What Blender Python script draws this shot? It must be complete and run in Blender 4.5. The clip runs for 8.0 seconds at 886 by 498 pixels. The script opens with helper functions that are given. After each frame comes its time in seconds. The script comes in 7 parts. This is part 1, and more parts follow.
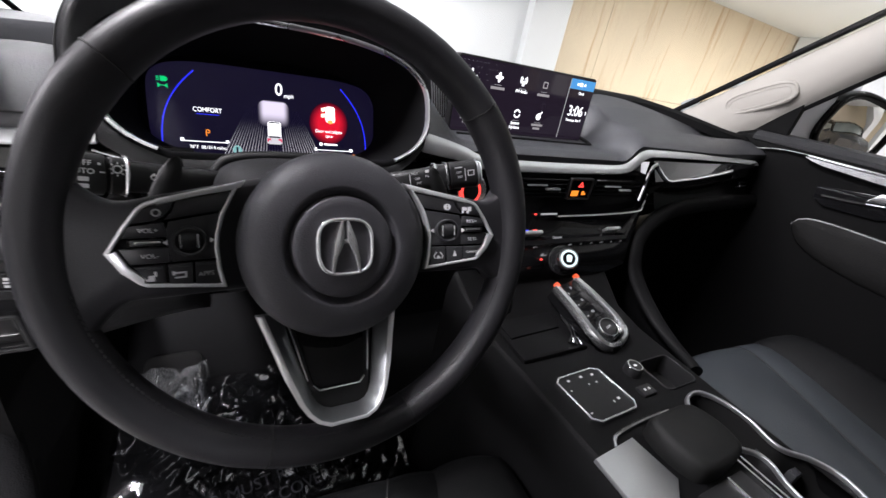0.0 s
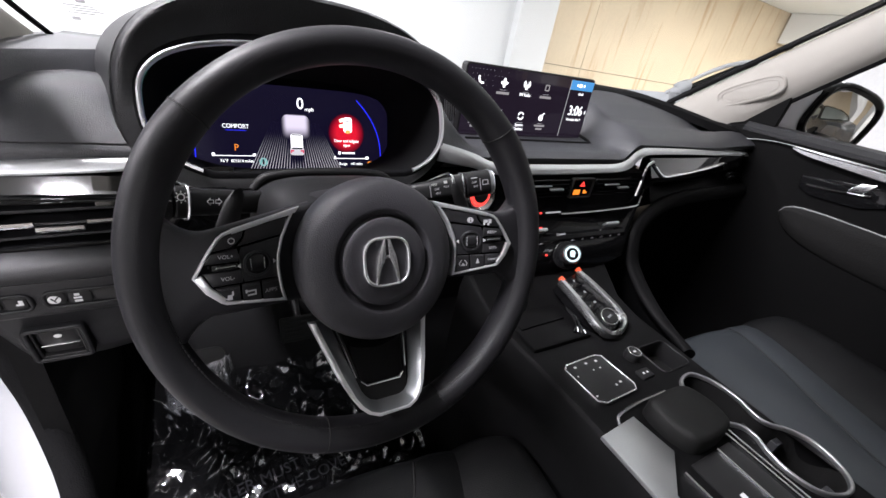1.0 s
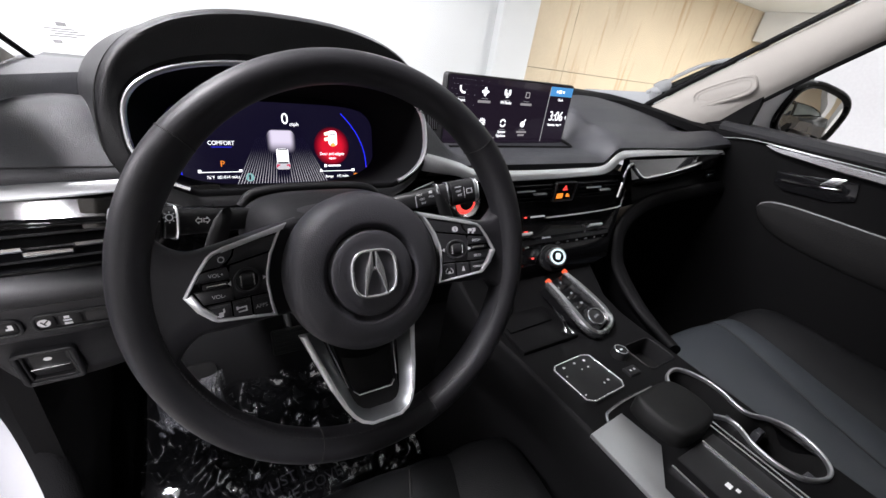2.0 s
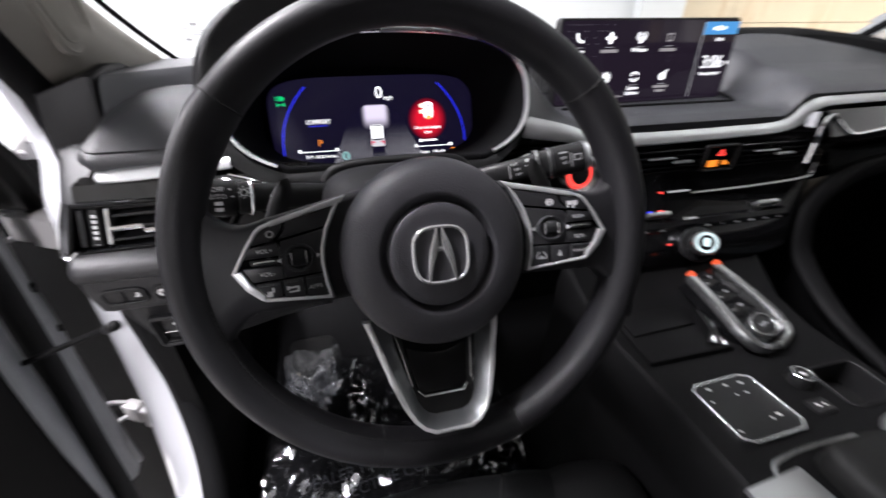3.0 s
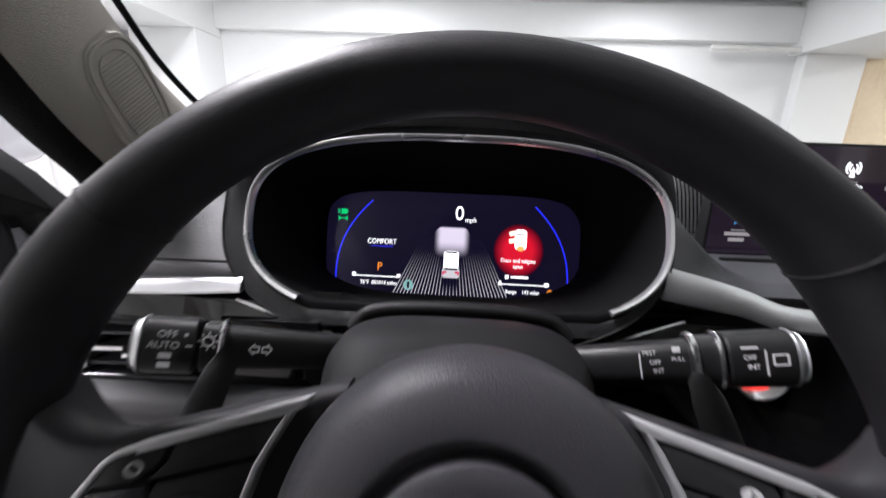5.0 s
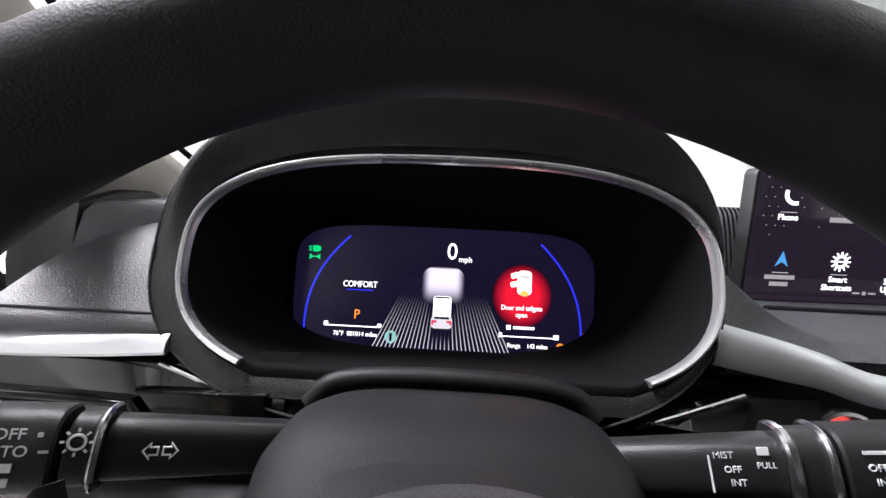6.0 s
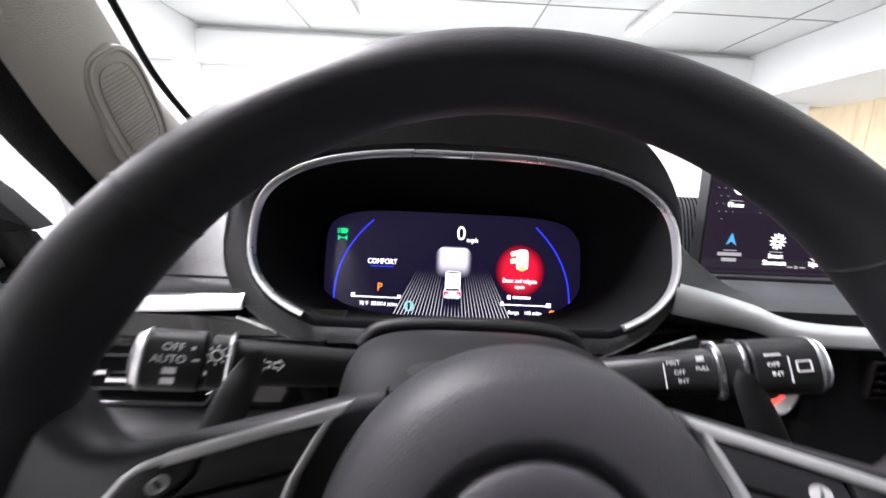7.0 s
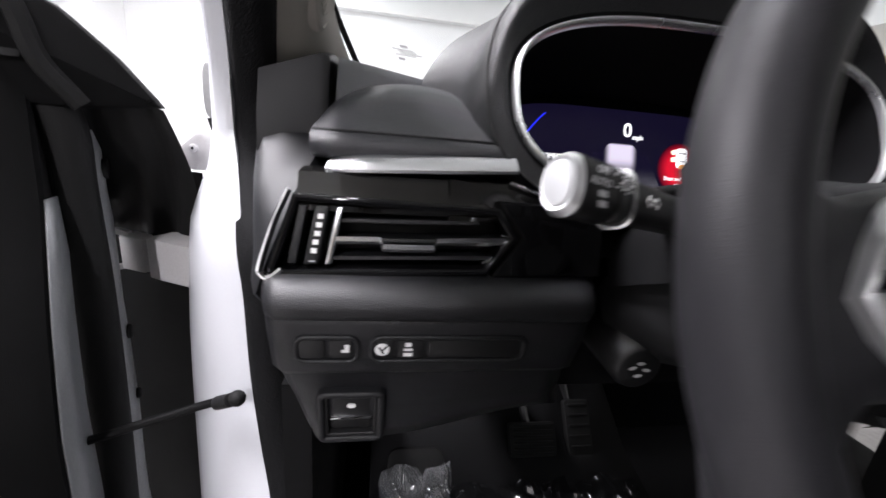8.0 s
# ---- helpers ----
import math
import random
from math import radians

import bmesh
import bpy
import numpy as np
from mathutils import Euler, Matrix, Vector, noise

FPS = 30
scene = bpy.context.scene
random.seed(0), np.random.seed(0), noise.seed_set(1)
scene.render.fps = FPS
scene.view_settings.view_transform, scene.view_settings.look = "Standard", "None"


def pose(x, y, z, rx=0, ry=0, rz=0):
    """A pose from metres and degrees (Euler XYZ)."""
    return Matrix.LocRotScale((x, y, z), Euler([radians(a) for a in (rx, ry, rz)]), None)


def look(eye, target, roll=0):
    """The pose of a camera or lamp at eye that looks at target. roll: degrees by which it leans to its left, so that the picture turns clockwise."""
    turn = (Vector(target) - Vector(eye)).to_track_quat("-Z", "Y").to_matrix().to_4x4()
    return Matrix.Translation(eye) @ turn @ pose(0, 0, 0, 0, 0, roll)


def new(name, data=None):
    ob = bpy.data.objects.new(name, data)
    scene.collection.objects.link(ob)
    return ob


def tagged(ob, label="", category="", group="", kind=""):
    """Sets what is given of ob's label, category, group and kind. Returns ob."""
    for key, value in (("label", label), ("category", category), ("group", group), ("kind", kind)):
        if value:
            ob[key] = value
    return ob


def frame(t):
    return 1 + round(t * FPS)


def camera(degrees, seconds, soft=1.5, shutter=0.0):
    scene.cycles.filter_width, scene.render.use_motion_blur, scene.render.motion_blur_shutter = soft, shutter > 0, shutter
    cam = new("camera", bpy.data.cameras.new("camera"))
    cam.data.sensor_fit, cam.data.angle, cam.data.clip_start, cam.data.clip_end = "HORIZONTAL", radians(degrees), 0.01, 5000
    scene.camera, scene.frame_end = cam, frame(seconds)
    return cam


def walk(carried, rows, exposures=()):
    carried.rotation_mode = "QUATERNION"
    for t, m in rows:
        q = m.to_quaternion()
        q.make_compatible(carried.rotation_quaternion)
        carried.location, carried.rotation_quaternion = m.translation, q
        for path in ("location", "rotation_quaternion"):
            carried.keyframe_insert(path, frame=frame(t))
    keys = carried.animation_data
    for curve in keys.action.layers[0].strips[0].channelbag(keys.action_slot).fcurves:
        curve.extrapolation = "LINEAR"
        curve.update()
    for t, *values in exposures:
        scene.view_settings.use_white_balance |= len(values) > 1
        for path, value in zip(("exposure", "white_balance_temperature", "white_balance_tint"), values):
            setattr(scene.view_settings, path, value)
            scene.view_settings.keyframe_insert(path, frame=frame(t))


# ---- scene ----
cam = camera(96.4, 8.0, shutter=0.4)
PATH = [
    (0, (-0.066, -0.294, 1.286), (0.87, 1.235, 0.399), 11.4),
    (0.5, (-0.103, -0.296, 1.306), (0.842, 1.202, 0.377), 11.3),
    (1, (-0.11, -0.302, 1.321), (0.845, 1.176, 0.37), 10.7),
    (1.2, (-0.112, -0.307, 1.326), (0.856, 1.167, 0.383), 10.5),
    (2.3, (-0.108, -0.311, 1.331), (0.891, 1.158, 0.413), 9.0),
    (2.5, (-0.095, -0.312, 1.327), (0.8636, 1.1785, 0.4), 8.2),
    (2.7, (-0.075, -0.297, 1.314), (0.762, 1.233, 0.335), 6.5),
    (3, (-0.047, -0.274, 1.295), (0.35, 1.394, 0.265), 0.0),
    (3.5, (-0.013, -0.255, 1.292), (-0.007, 1.538, 0.405), -3.2),
    (4, (0.004, -0.232, 1.285), (-0.092, 1.633, 0.568), -1.4),
    (4.5, (0.003, -0.201, 1.278), (-0.098, 1.661, 0.555), 0.2),
    (5, (-0.001, -0.124, 1.277), (-0.075, 1.802, 0.744), 2.1),
    (5.2, (-0.003, -0.097, 1.271), (-0.053, 1.846, 0.796), 2.7),
    (6.3, (0.001, -0.058, 1.267), (-0.06, 1.911, 0.923), 2.2),
    (6.5, (0.0, -0.061, 1.268), (-0.068, 1.905, 0.902), 2.1),
    (7, (-0.027, -0.124, 1.261), (0.008, 1.842, 0.897), 2.9),
    (7.2, (-0.063, -0.151, 1.246), (0.078, 1.8, 0.833), 3.5),
    (7.5, (-0.138, -0.161, 1.226), (0.063, 1.762, 0.713), 4.1),
    (7.7, (-0.194, -0.154, 1.209), (0.036, 1.762, 0.682), 4.4),
    (7.9, (-0.242, -0.127, 1.187), (0.047, 1.774, 0.635), 4.5),
    (8, (-0.263, -0.113, 1.178), (0.067, 1.783, 0.633), 4.9),
]
EXPOSURES = [(0, -0.2), (1.2, -0.2), (2.5, -0.35), (3.0, -0.2), (3.5, -0.08), (4.0, -0.25), (4.5, -0.33), (5.0, -0.35), (5.2, -0.3), (6.3, 0.1), (6.5, 0.15), (7.0, 0.45), (7.5, 0.12), (8.0, -0.28)]
walk(cam, [(t, look(eye, target, roll)) for t, eye, target, roll in PATH], EXPOSURES)

# ---- world and exposure: an indoor garage, lit by ceiling tubes and added fill lamps ----
world = bpy.data.worlds.new("world")
scene.world = world
world.use_nodes = True
world.node_tree.nodes["Background"].inputs[0].default_value = (0.8, 0.85, 0.9, 1)
world.node_tree.nodes["Background"].inputs[1].default_value = 0.1


# ---- materials ----
def material(name, color, rough=0.5, metal=0.0, vary=0.15, grain=0.0, size=400.0, stain=6.0, coat=0.0, spec=0.5, emit=None, strength=0.0):
    m = bpy.data.materials.new(name)
    m.use_nodes = True
    nt = m.node_tree
    b = nt.nodes["Principled BSDF"]
    b.inputs["Roughness"].default_value = rough
    b.inputs["Metallic"].default_value = metal
    b.inputs["Coat Weight"].default_value = coat
    b.inputs["Coat Roughness"].default_value = 0.06
    b.inputs["Specular IOR Level"].default_value = spec
    co = nt.nodes.new("ShaderNodeTexCoord")
    if vary > 0:
        n1 = nt.nodes.new("ShaderNodeTexNoise")
        n1.inputs["Scale"].default_value = stain
        n1.inputs["Detail"].default_value = 6
        n2 = nt.nodes.new("ShaderNodeTexNoise")
        n2.inputs["Scale"].default_value = size
        mix = nt.nodes.new("ShaderNodeMath")
        mix.operation = "ADD"
        ramp = nt.nodes.new("ShaderNodeMapRange")
        ramp.inputs[1].default_value, ramp.inputs[2].default_value = 0.6, 1.4
        ramp.inputs[3].default_value, ramp.inputs[4].default_value = 1 - vary, 1 + vary
        sc = nt.nodes.new("ShaderNodeVectorMath")
        sc.operation = "SCALE"
        sc.inputs[0].default_value = color
        nt.links.new(co.outputs["Object"], n1.inputs["Vector"])
        nt.links.new(co.outputs["Object"], n2.inputs["Vector"])
        nt.links.new(n1.outputs["Fac"], mix.inputs[0])
        nt.links.new(n2.outputs["Fac"], mix.inputs[1])
        nt.links.new(mix.outputs[0], ramp.inputs[0])
        nt.links.new(ramp.outputs[0], sc.inputs["Scale"])
        nt.links.new(sc.outputs[0], b.inputs["Base Color"])
        rr = nt.nodes.new("ShaderNodeMapRange")
        rr.inputs[3].default_value, rr.inputs[4].default_value = max(0.02, rough * 0.8), min(1, rough * 1.2)
        nt.links.new(n1.outputs["Fac"], rr.inputs[0])
        nt.links.new(rr.outputs[0], b.inputs["Roughness"])
    else:
        b.inputs["Base Color"].default_value = (*color, 1)
    if grain > 0:
        v = nt.nodes.new("ShaderNodeTexVoronoi")
        v.inputs["Scale"].default_value = size
        bump = nt.nodes.new("ShaderNodeBump")
        bump.inputs["Strength"].default_value = grain
        bump.inputs["Distance"].default_value = 0.0006
        nt.links.new(co.outputs["Object"], v.inputs["Vector"])
        nt.links.new(v.outputs["Distance"], bump.inputs["Height"])
        nt.links.new(bump.outputs[0], b.inputs["Normal"])
    if emit:
        b.inputs["Emission Color"].default_value = (*emit, 1)
        b.inputs["Emission Strength"].default_value = strength
    return m


def glow(name, color, strength):
    return material(name, (0.01, 0.01, 0.01), 0.3, vary=0, emit=color, strength=strength)


BLACK = material("black_plastic", (0.009, 0.009, 0.0095), 0.45, grain=0.2, size=1800, spec=0.35)
SOFT = material("soft_touch", (0.0110, 0.0113, 0.0125), 0.45, grain=0.3, size=1500, spec=0.33)
DASHSKIN = material("dash_leather", (0.034, 0.035, 0.039), 0.42, grain=0.6, size=1000, spec=0.5)
KNEESKIN = material("knee_panel_skin", (0.0105, 0.0105, 0.0120), 0.42, grain=0.4, size=1300, spec=0.42)
RIMSKIN = material("wheel_leather", (0.0180, 0.0175, 0.0198), 0.46, grain=0.12, size=1400, spec=0.28)
HOODSKIN = material("hood_leather", (0.0085, 0.0085, 0.0095), 0.42, grain=0.6, size=1100, spec=0.36)
PADSKIN = material("pad_leather", (0.024, 0.0245, 0.0275), 0.42, grain=0.5, size=1100, spec=0.45)
HUBSKIN = material("airbag_leather", (0.048, 0.047, 0.053), 0.44, grain=0.3, size=1000, spec=0.42)
HEADLINER = material("headliner", (0.60, 0.59, 0.56), 0.9, vary=0.06, grain=0.4, size=900)
THREAD = material("thread", (0.01, 0.01, 0.01), 0.8)
GLOSS = material("gloss_black", (0.005, 0.005, 0.0055), 0.06, vary=0.05, spec=0.24)
SILVER = material("satin_silver", (0.80, 0.81, 0.82), 0.26, metal=1.0, vary=0.06, size=1500)
SATIN = material("satin_trim", (0.58, 0.59, 0.60), 0.42, metal=1.0, vary=0.06, size=1500)
WHEELTRIM = material("bright_satin", (0.78, 0.79, 0.80), 0.32, metal=0.62, vary=0.04, size=1500)
BEZELTRIM = material("bezel_silver", (0.80, 0.81, 0.82), 0.28, metal=0.85, vary=0.04, size=1500)
DARKSATIN = material("dark_satin_trim", (0.30, 0.31, 0.32), 0.36, metal=0.9, vary=0.06, size=1500)
BANDGLOSS = material("polished_black_trim", (0.008, 0.0078, 0.0075), 0.07, vary=0.08, coat=0.7)
COLUMNSKIN = material("column_plastic", (0.0055, 0.0055, 0.006), 0.5, grain=0.2, size=1800, spec=0.22)
CHROME = material("chrome", (0.85, 0.85, 0.86), 0.08, metal=1.0, vary=0.03)
SEALSKIN = material("seal_flock", (0.007, 0.007, 0.0075), 0.8, grain=0.9, size=700, spec=0.1)
RUBBER = material("rubber", (0.006, 0.006, 0.006), 0.7, grain=0.2, spec=0.2)
DOORBLACK = material("door_black", (0.0035, 0.0035, 0.0036), 0.7, grain=0.3, size=1500, spec=0.06)
BADGE = material("badge_chrome", (0.92, 0.92, 0.93), 0.22, metal=0.82, vary=0.02)
CARPET = material("carpet", (0.0075, 0.0075, 0.008), 0.95, grain=1.0, size=900, spec=0.08)
SEATSKIN = material("seat_leather", (0.036, 0.041, 0.046), 0.45, grain=0.6, size=800, spec=0.4)
FABRIC = material("pillar_fabric", (0.31, 0.294, 0.266), 0.85, vary=0.08, grain=0.5, size=1200)
PAINT = material("white_paint", (0.60, 0.61, 0.64), 0.25, vary=0.02, coat=0.5)
# white car paint greyed down: the door edge's shade is in the colour
SHADEPAINT = material("shaded_white_paint", (0.16, 0.168, 0.172), 0.4, vary=0.12, stain=14)
PRINT = material("white_print", (0.75, 0.75, 0.75), 0.5, vary=0)
SCREENGLASS = material("screen_glass", (0.006, 0.005, 0.009), 0.05, vary=0, emit=(0.045, 0.03, 0.055), strength=0.4)
CLUSTERGLASS = material("cluster_glass", (0.004, 0.004, 0.006), 0.25, vary=0, emit=(0.012, 0.009, 0.036), strength=0.6)
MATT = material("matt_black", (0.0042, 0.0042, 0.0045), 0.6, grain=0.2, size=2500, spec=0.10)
RECESS = material("recess_black", (0.0075, 0.0075, 0.008), 0.9, grain=0.15, size=2200, spec=0.02)
BUTTON = material("button_satin", (0.022, 0.022, 0.024), 0.38, grain=0.1, size=2500, spec=0.42)
SOFTPRINT = material("soft_white_print", (0.55, 0.55, 0.56), 0.5, vary=0)
W_GLOW = glow("white_glow", (0.95, 0.95, 1.0), 2.4)
DIM_GLOW = glow("dim_glow", (0.75, 0.75, 0.8), 0.7)
BLUE_GLOW = glow("blue_glow", (0.02, 0.03, 1.0), 1.6)
CYAN_GLOW = glow("cyan_glow", (0.1, 0.45, 1.0), 0.9)
GREEN_GLOW = glow("green_glow", (0.0, 0.8, 0.25), 0.9)
REDLINE = glow("red_lamp", (1.0, 0.06, 0.05), 2.2)
ORANGE = glow("orange_glow", (1.0, 0.28, 0.03), 1.5)


# ---- mesh helpers ----
def finish(name, bm, mat, parent=None, label="", smooth=True, angle=35):
    me = bpy.data.meshes.new(name)
    bmesh.ops.recalc_face_normals(bm, faces=bm.faces)
    bm.to_mesh(me)
    bm.free()
    if smooth:
        me.shade_smooth()
        me.set_sharp_from_angle(angle=radians(angle))
    me.materials.append(mat)
    ob = new(name, me)
    ob.parent = parent
    if label:
        ob["label"] = label
    return ob


part = finish


def thing(name, label, category, m=None, group="", kind=""):
    ob = new(name)
    ob.empty_display_size = 0.05
    if m is not None:
        ob.matrix_world = m
    return tagged(ob, label, category, group, kind)


def surf(bm, rows, close_u=False, close_v=False, caps=False):
    vs = [[bm.verts.new(p) for p in r] for r in rows]
    n, k = len(vs), len(vs[0])
    for i in range(n if close_v else n - 1):
        for j in range(k if close_u else k - 1):
            bm.faces.new((vs[i][j], vs[i][(j + 1) % k], vs[(i + 1) % n][(j + 1) % k], vs[(i + 1) % n][j]))
    if caps:
        bm.faces.new(vs[0])
        bm.faces.new(vs[-1])
    return bm


def smooth_path(pts, n=8, closed=False):
    """Catmull-Rom through the points."""
    P = [Vector(p) for p in pts]
    out = []
    m = len(P)
    for i in range(m if closed else m - 1):
        a = P[(i - 1) % m] if closed or i > 0 else P[0] * 2 - P[1]
        b, c = P[i], P[(i + 1) % m]
        d = P[(i + 2) % m] if closed or i + 2 < m else c * 2 - b
        for k in range(n):
            t = k / n
            out.append(0.5 * (2 * b + (c - a) * t + (2 * a - 5 * b + 4 * c - d) * t * t + (3 * b - a - 3 * c + d) * t ** 3))
    if not closed:
        out.append(P[-1])
    return out


def sweep(bm, pts, profile, up=(0, 0, 1), closed=False, caps=True):
    """Carries a closed profile of (side, up) points along a path."""
    P = [Vector(p) for p in pts]
    rows = []
    m = len(P)
    for i, p in enumerate(P):
        a = P[(i - 1) % m] if closed or i else p
        b = P[(i + 1) % m] if closed or i < m - 1 else p
        t = (b - a).normalized()
        s = t.cross(Vector(up)).normalized()
        u = s.cross(t).normalized()
        rows.append([p + s * q[0] + u * q[1] for q in profile])
    return surf(bm, rows, close_u=True, close_v=closed, caps=caps and not closed)


def tapered(bm, pts, profile, scales, up=(0, 0, 1)):
    """A sweep whose profile height grows or shrinks along the path."""
    P = [Vector(p) for p in pts]
    rows = []
    for i, p in enumerate(P):
        t = (P[min(i + 1, len(P) - 1)] - P[max(i - 1, 0)]).normalized()
        s = t.cross(Vector(up)).normalized()
        u = s.cross(t).normalized()
        k = scales(i / (len(P) - 1))
        rows.append([p + s * q[0] + u * q[1] * k for q in profile])
    return surf(bm, rows, close_u=True, caps=True)


def circle(r, n=10, ry=None):
    return [(r * math.cos(2 * math.pi * i / n), (ry or r) * math.sin(2 * math.pi * i / n)) for i in range(n)]


def rrect(w, h, r, n=5, cx=0.0, cy=0.0):
    out = []
    for sx, sy, a0 in ((1, 1, 0), (-1, 1, 90), (-1, -1, 180), (1, -1, 270)):
        for i in range(n + 1):
            a = radians(a0 + 90 * i / n)
            out.append((cx + sx * (w / 2 - r) + r * math.cos(a), cy + sy * (h / 2 - r) + r * math.sin(a)))
    return out


def inset(outline, d):
    n = len(outline)
    area = sum(outline[i][0] * outline[(i + 1) % n][1] - outline[(i + 1) % n][0] * outline[i][1] for i in range(n))
    s = 1 if area > 0 else -1
    out = []
    for i in range(n):
        a, b, c = Vector(outline[i - 1]), Vector(outline[i]), Vector(outline[(i + 1) % n])
        e, f = (b - a).normalized(), (c - b).normalized()
        k = Vector((-(e + f).y, (e + f).x))
        k = k.normalized() * s if k.length > 1e-6 else Vector((0, 0))
        cosv = max(0.5, abs(k.dot(Vector((-e.y, e.x)))))
        out.append(tuple(b + k * d / cosv))
    return out


def prism(bm, outline, w0, w1, bev=0.0, m=None):
    """A plate with the outline in (u, v), from w0 up to w1, its upper edge rounded."""
    m = m or Matrix.Identity(4)
    if bev > 0:
        rings = [(outline, w0), (outline, w1 - bev), (inset(outline, bev * 0.3), w1 - bev * 0.3), (inset(outline, bev), w1)]
    else:
        rings = [(outline, w0), (outline, w1)]
    return surf(bm, [[m @ Vector((u, v, w)) for u, v in o] for o, w in rings], close_u=True, caps=True)


def frame_ring(bm, outer, width, w0, w1, m=None, bev=0.0008):
    """A closed frame that follows the outline, hollow within."""
    m = m or Matrix.Identity(4)
    inner = inset(outer, width)
    h = min(width * 0.42, (w1 - w0) * 0.8)
    curve = [(0, -1.0), (0.04, -0.6), (0.15, -0.3), (0.32, -0.08), (0.5, 0.0), (0.68, -0.08), (0.85, -0.3), (0.96, -0.6), (1, -1.0)] if bev > 0.0005 else [(0, -1), (bev / width, 0), (1 - bev / width, 0), (1, -1)]
    rings = [(outer, w0)] + [(inset(outer, width * t), w1 + (h if bev > 0.0005 else bev) * k) for t, k in curve] + [(inner, w0)]
    return surf(bm, [[m @ Vector((u, v, w)) for u, v in o] for o, w in rings], close_u=True, close_v=True)


def box(bm, lo, hi, bev=0.0, m=None):
    m = m or Matrix.Identity(4)
    out = rrect(hi[0] - lo[0], hi[1] - lo[1], max(bev, 1e-4), 2, (lo[0] + hi[0]) / 2, (lo[1] + hi[1]) / 2)
    return prism(bm, out, lo[2], hi[2], bev, m)


def lettering(name, body, size, m, mat, parent, depth=0.0002, align="CENTER", wide=1.0):
    cu = bpy.data.curves.new(name, "FONT")
    cu.body, cu.size, cu.align_x, cu.align_y = body, size, align, "CENTER"
    cu.extrude, cu.resolution_u = depth, 3
    tmp = bpy.data.objects.new(name, cu)
    me = bpy.data.meshes.new_from_object(tmp)
    bpy.data.objects.remove(tmp)
    me.transform(m @ Matrix.Diagonal((wide, 1, 1, 1)))
    me.materials.clear()
    me.materials.append(mat)
    ob = new(name, me)
    ob.parent = parent
    return ob


def at(u, v, w=0.0, turn=0.0):
    return Matrix.Translation((u, v, w)) @ Matrix.Rotation(radians(turn), 4, "Z")


def bars(name, spots, mat, parent, w, m=None, stuff=False):
    """Small plates (u, v, width, height), each a part of its own."""
    bm = bmesh.new()
    for i, (u, v, a, b) in enumerate(spots):
        box(bm, (u - a / 2, v - b / 2, w), (u + a / 2, v + b / 2, w + 0.0004), 0, m)
        if not stuff or i == len(spots) - 1:
            ob = part(name, bm, mat, parent, smooth=False)
            bm = bmesh.new()
    if stuff:
        tagged(ob, kind="stuff")
    return ob


def arc_pts(cu, cv, r, a0, a1, n=16, rv=None):
    return [(cu + r * math.cos(radians(a0 + (a1 - a0) * i / n)), cv + (rv or r) * math.sin(radians(a0 + (a1 - a0) * i / n))) for i in range(n + 1)]


def flat_strip(bm, pts, width, w, h=0.0004):
    sweep(bm, [(p[0], p[1], w) for p in pts], [(-width / 2, 0), (width / 2, 0), (width / 2, h), (-width / 2, h)], up=(0, 0, 1))
    return bm


def plane_frame(origin, tilt, turn=0.0):
    """u to the right, v up and leaning forward by tilt degrees, w towards the driver; turned about z."""
    return Matrix.Translation(origin) @ Matrix.Rotation(radians(turn), 4, "Z") @ Matrix.Rotation(radians(90 - tilt), 4, "X")


def superoval(a, top, bottom, n=2.6, count=64, cu=0.0, cv=0.0):
    out = []
    for i in range(count):
        t = 2 * math.pi * i / count
        c, s = math.cos(t), math.sin(t)
        b = top if s > 0 else bottom
        out.append((cu + a * math.copysign(abs(c) ** (2 / n), c), cv + b * math.copysign(abs(s) ** (2 / n), s)))
    return out


# ---- garage ----
WALLWHITE = material("wall_white_paint", (0.78, 0.79, 0.79), 0.7, vary=0.05, stain=1.2, size=60, grain=0.15)
CREAM = material("cream_paint", (0.66, 0.57, 0.42), 0.7, vary=0.08, stain=0.8, size=40)
BEIGE = material("beige_board", (0.68, 0.57, 0.41), 0.6, vary=0.14, stain=0.9, size=30)
# brown water runs down the boards
nt = BEIGE.node_tree
co, mp, ns, cut_, mx = (nt.nodes.new(k) for k in ("ShaderNodeTexCoord", "ShaderNodeMapping", "ShaderNodeTexNoise", "ShaderNodeMapRange", "ShaderNodeMix"))
mx.data_type, mx.blend_type = "RGBA", "MULTIPLY"
mp.inputs["Scale"].default_value = (5.0, 1.0, 0.35)
ns.inputs["Scale"].default_value, ns.inputs["Detail"].default_value = 1.6, 7
cut_.inputs[1].default_value, cut_.inputs[2].default_value = 0.55, 0.78
mx.inputs["B"].default_value = (0.72, 0.55, 0.40, 1)
paint = nt.nodes["Principled BSDF"].inputs["Base Color"].links[0].from_socket
nt.links.new(co.outputs["Object"], mp.inputs["Vector"])
nt.links.new(mp.outputs[0], ns.inputs["Vector"])
nt.links.new(ns.outputs["Fac"], cut_.inputs[0])
nt.links.new(cut_.outputs[0], mx.inputs["Factor"])
nt.links.new(paint, mx.inputs["A"])
nt.links.new(mx.outputs["Result"], nt.nodes["Principled BSDF"].inputs["Base Color"])

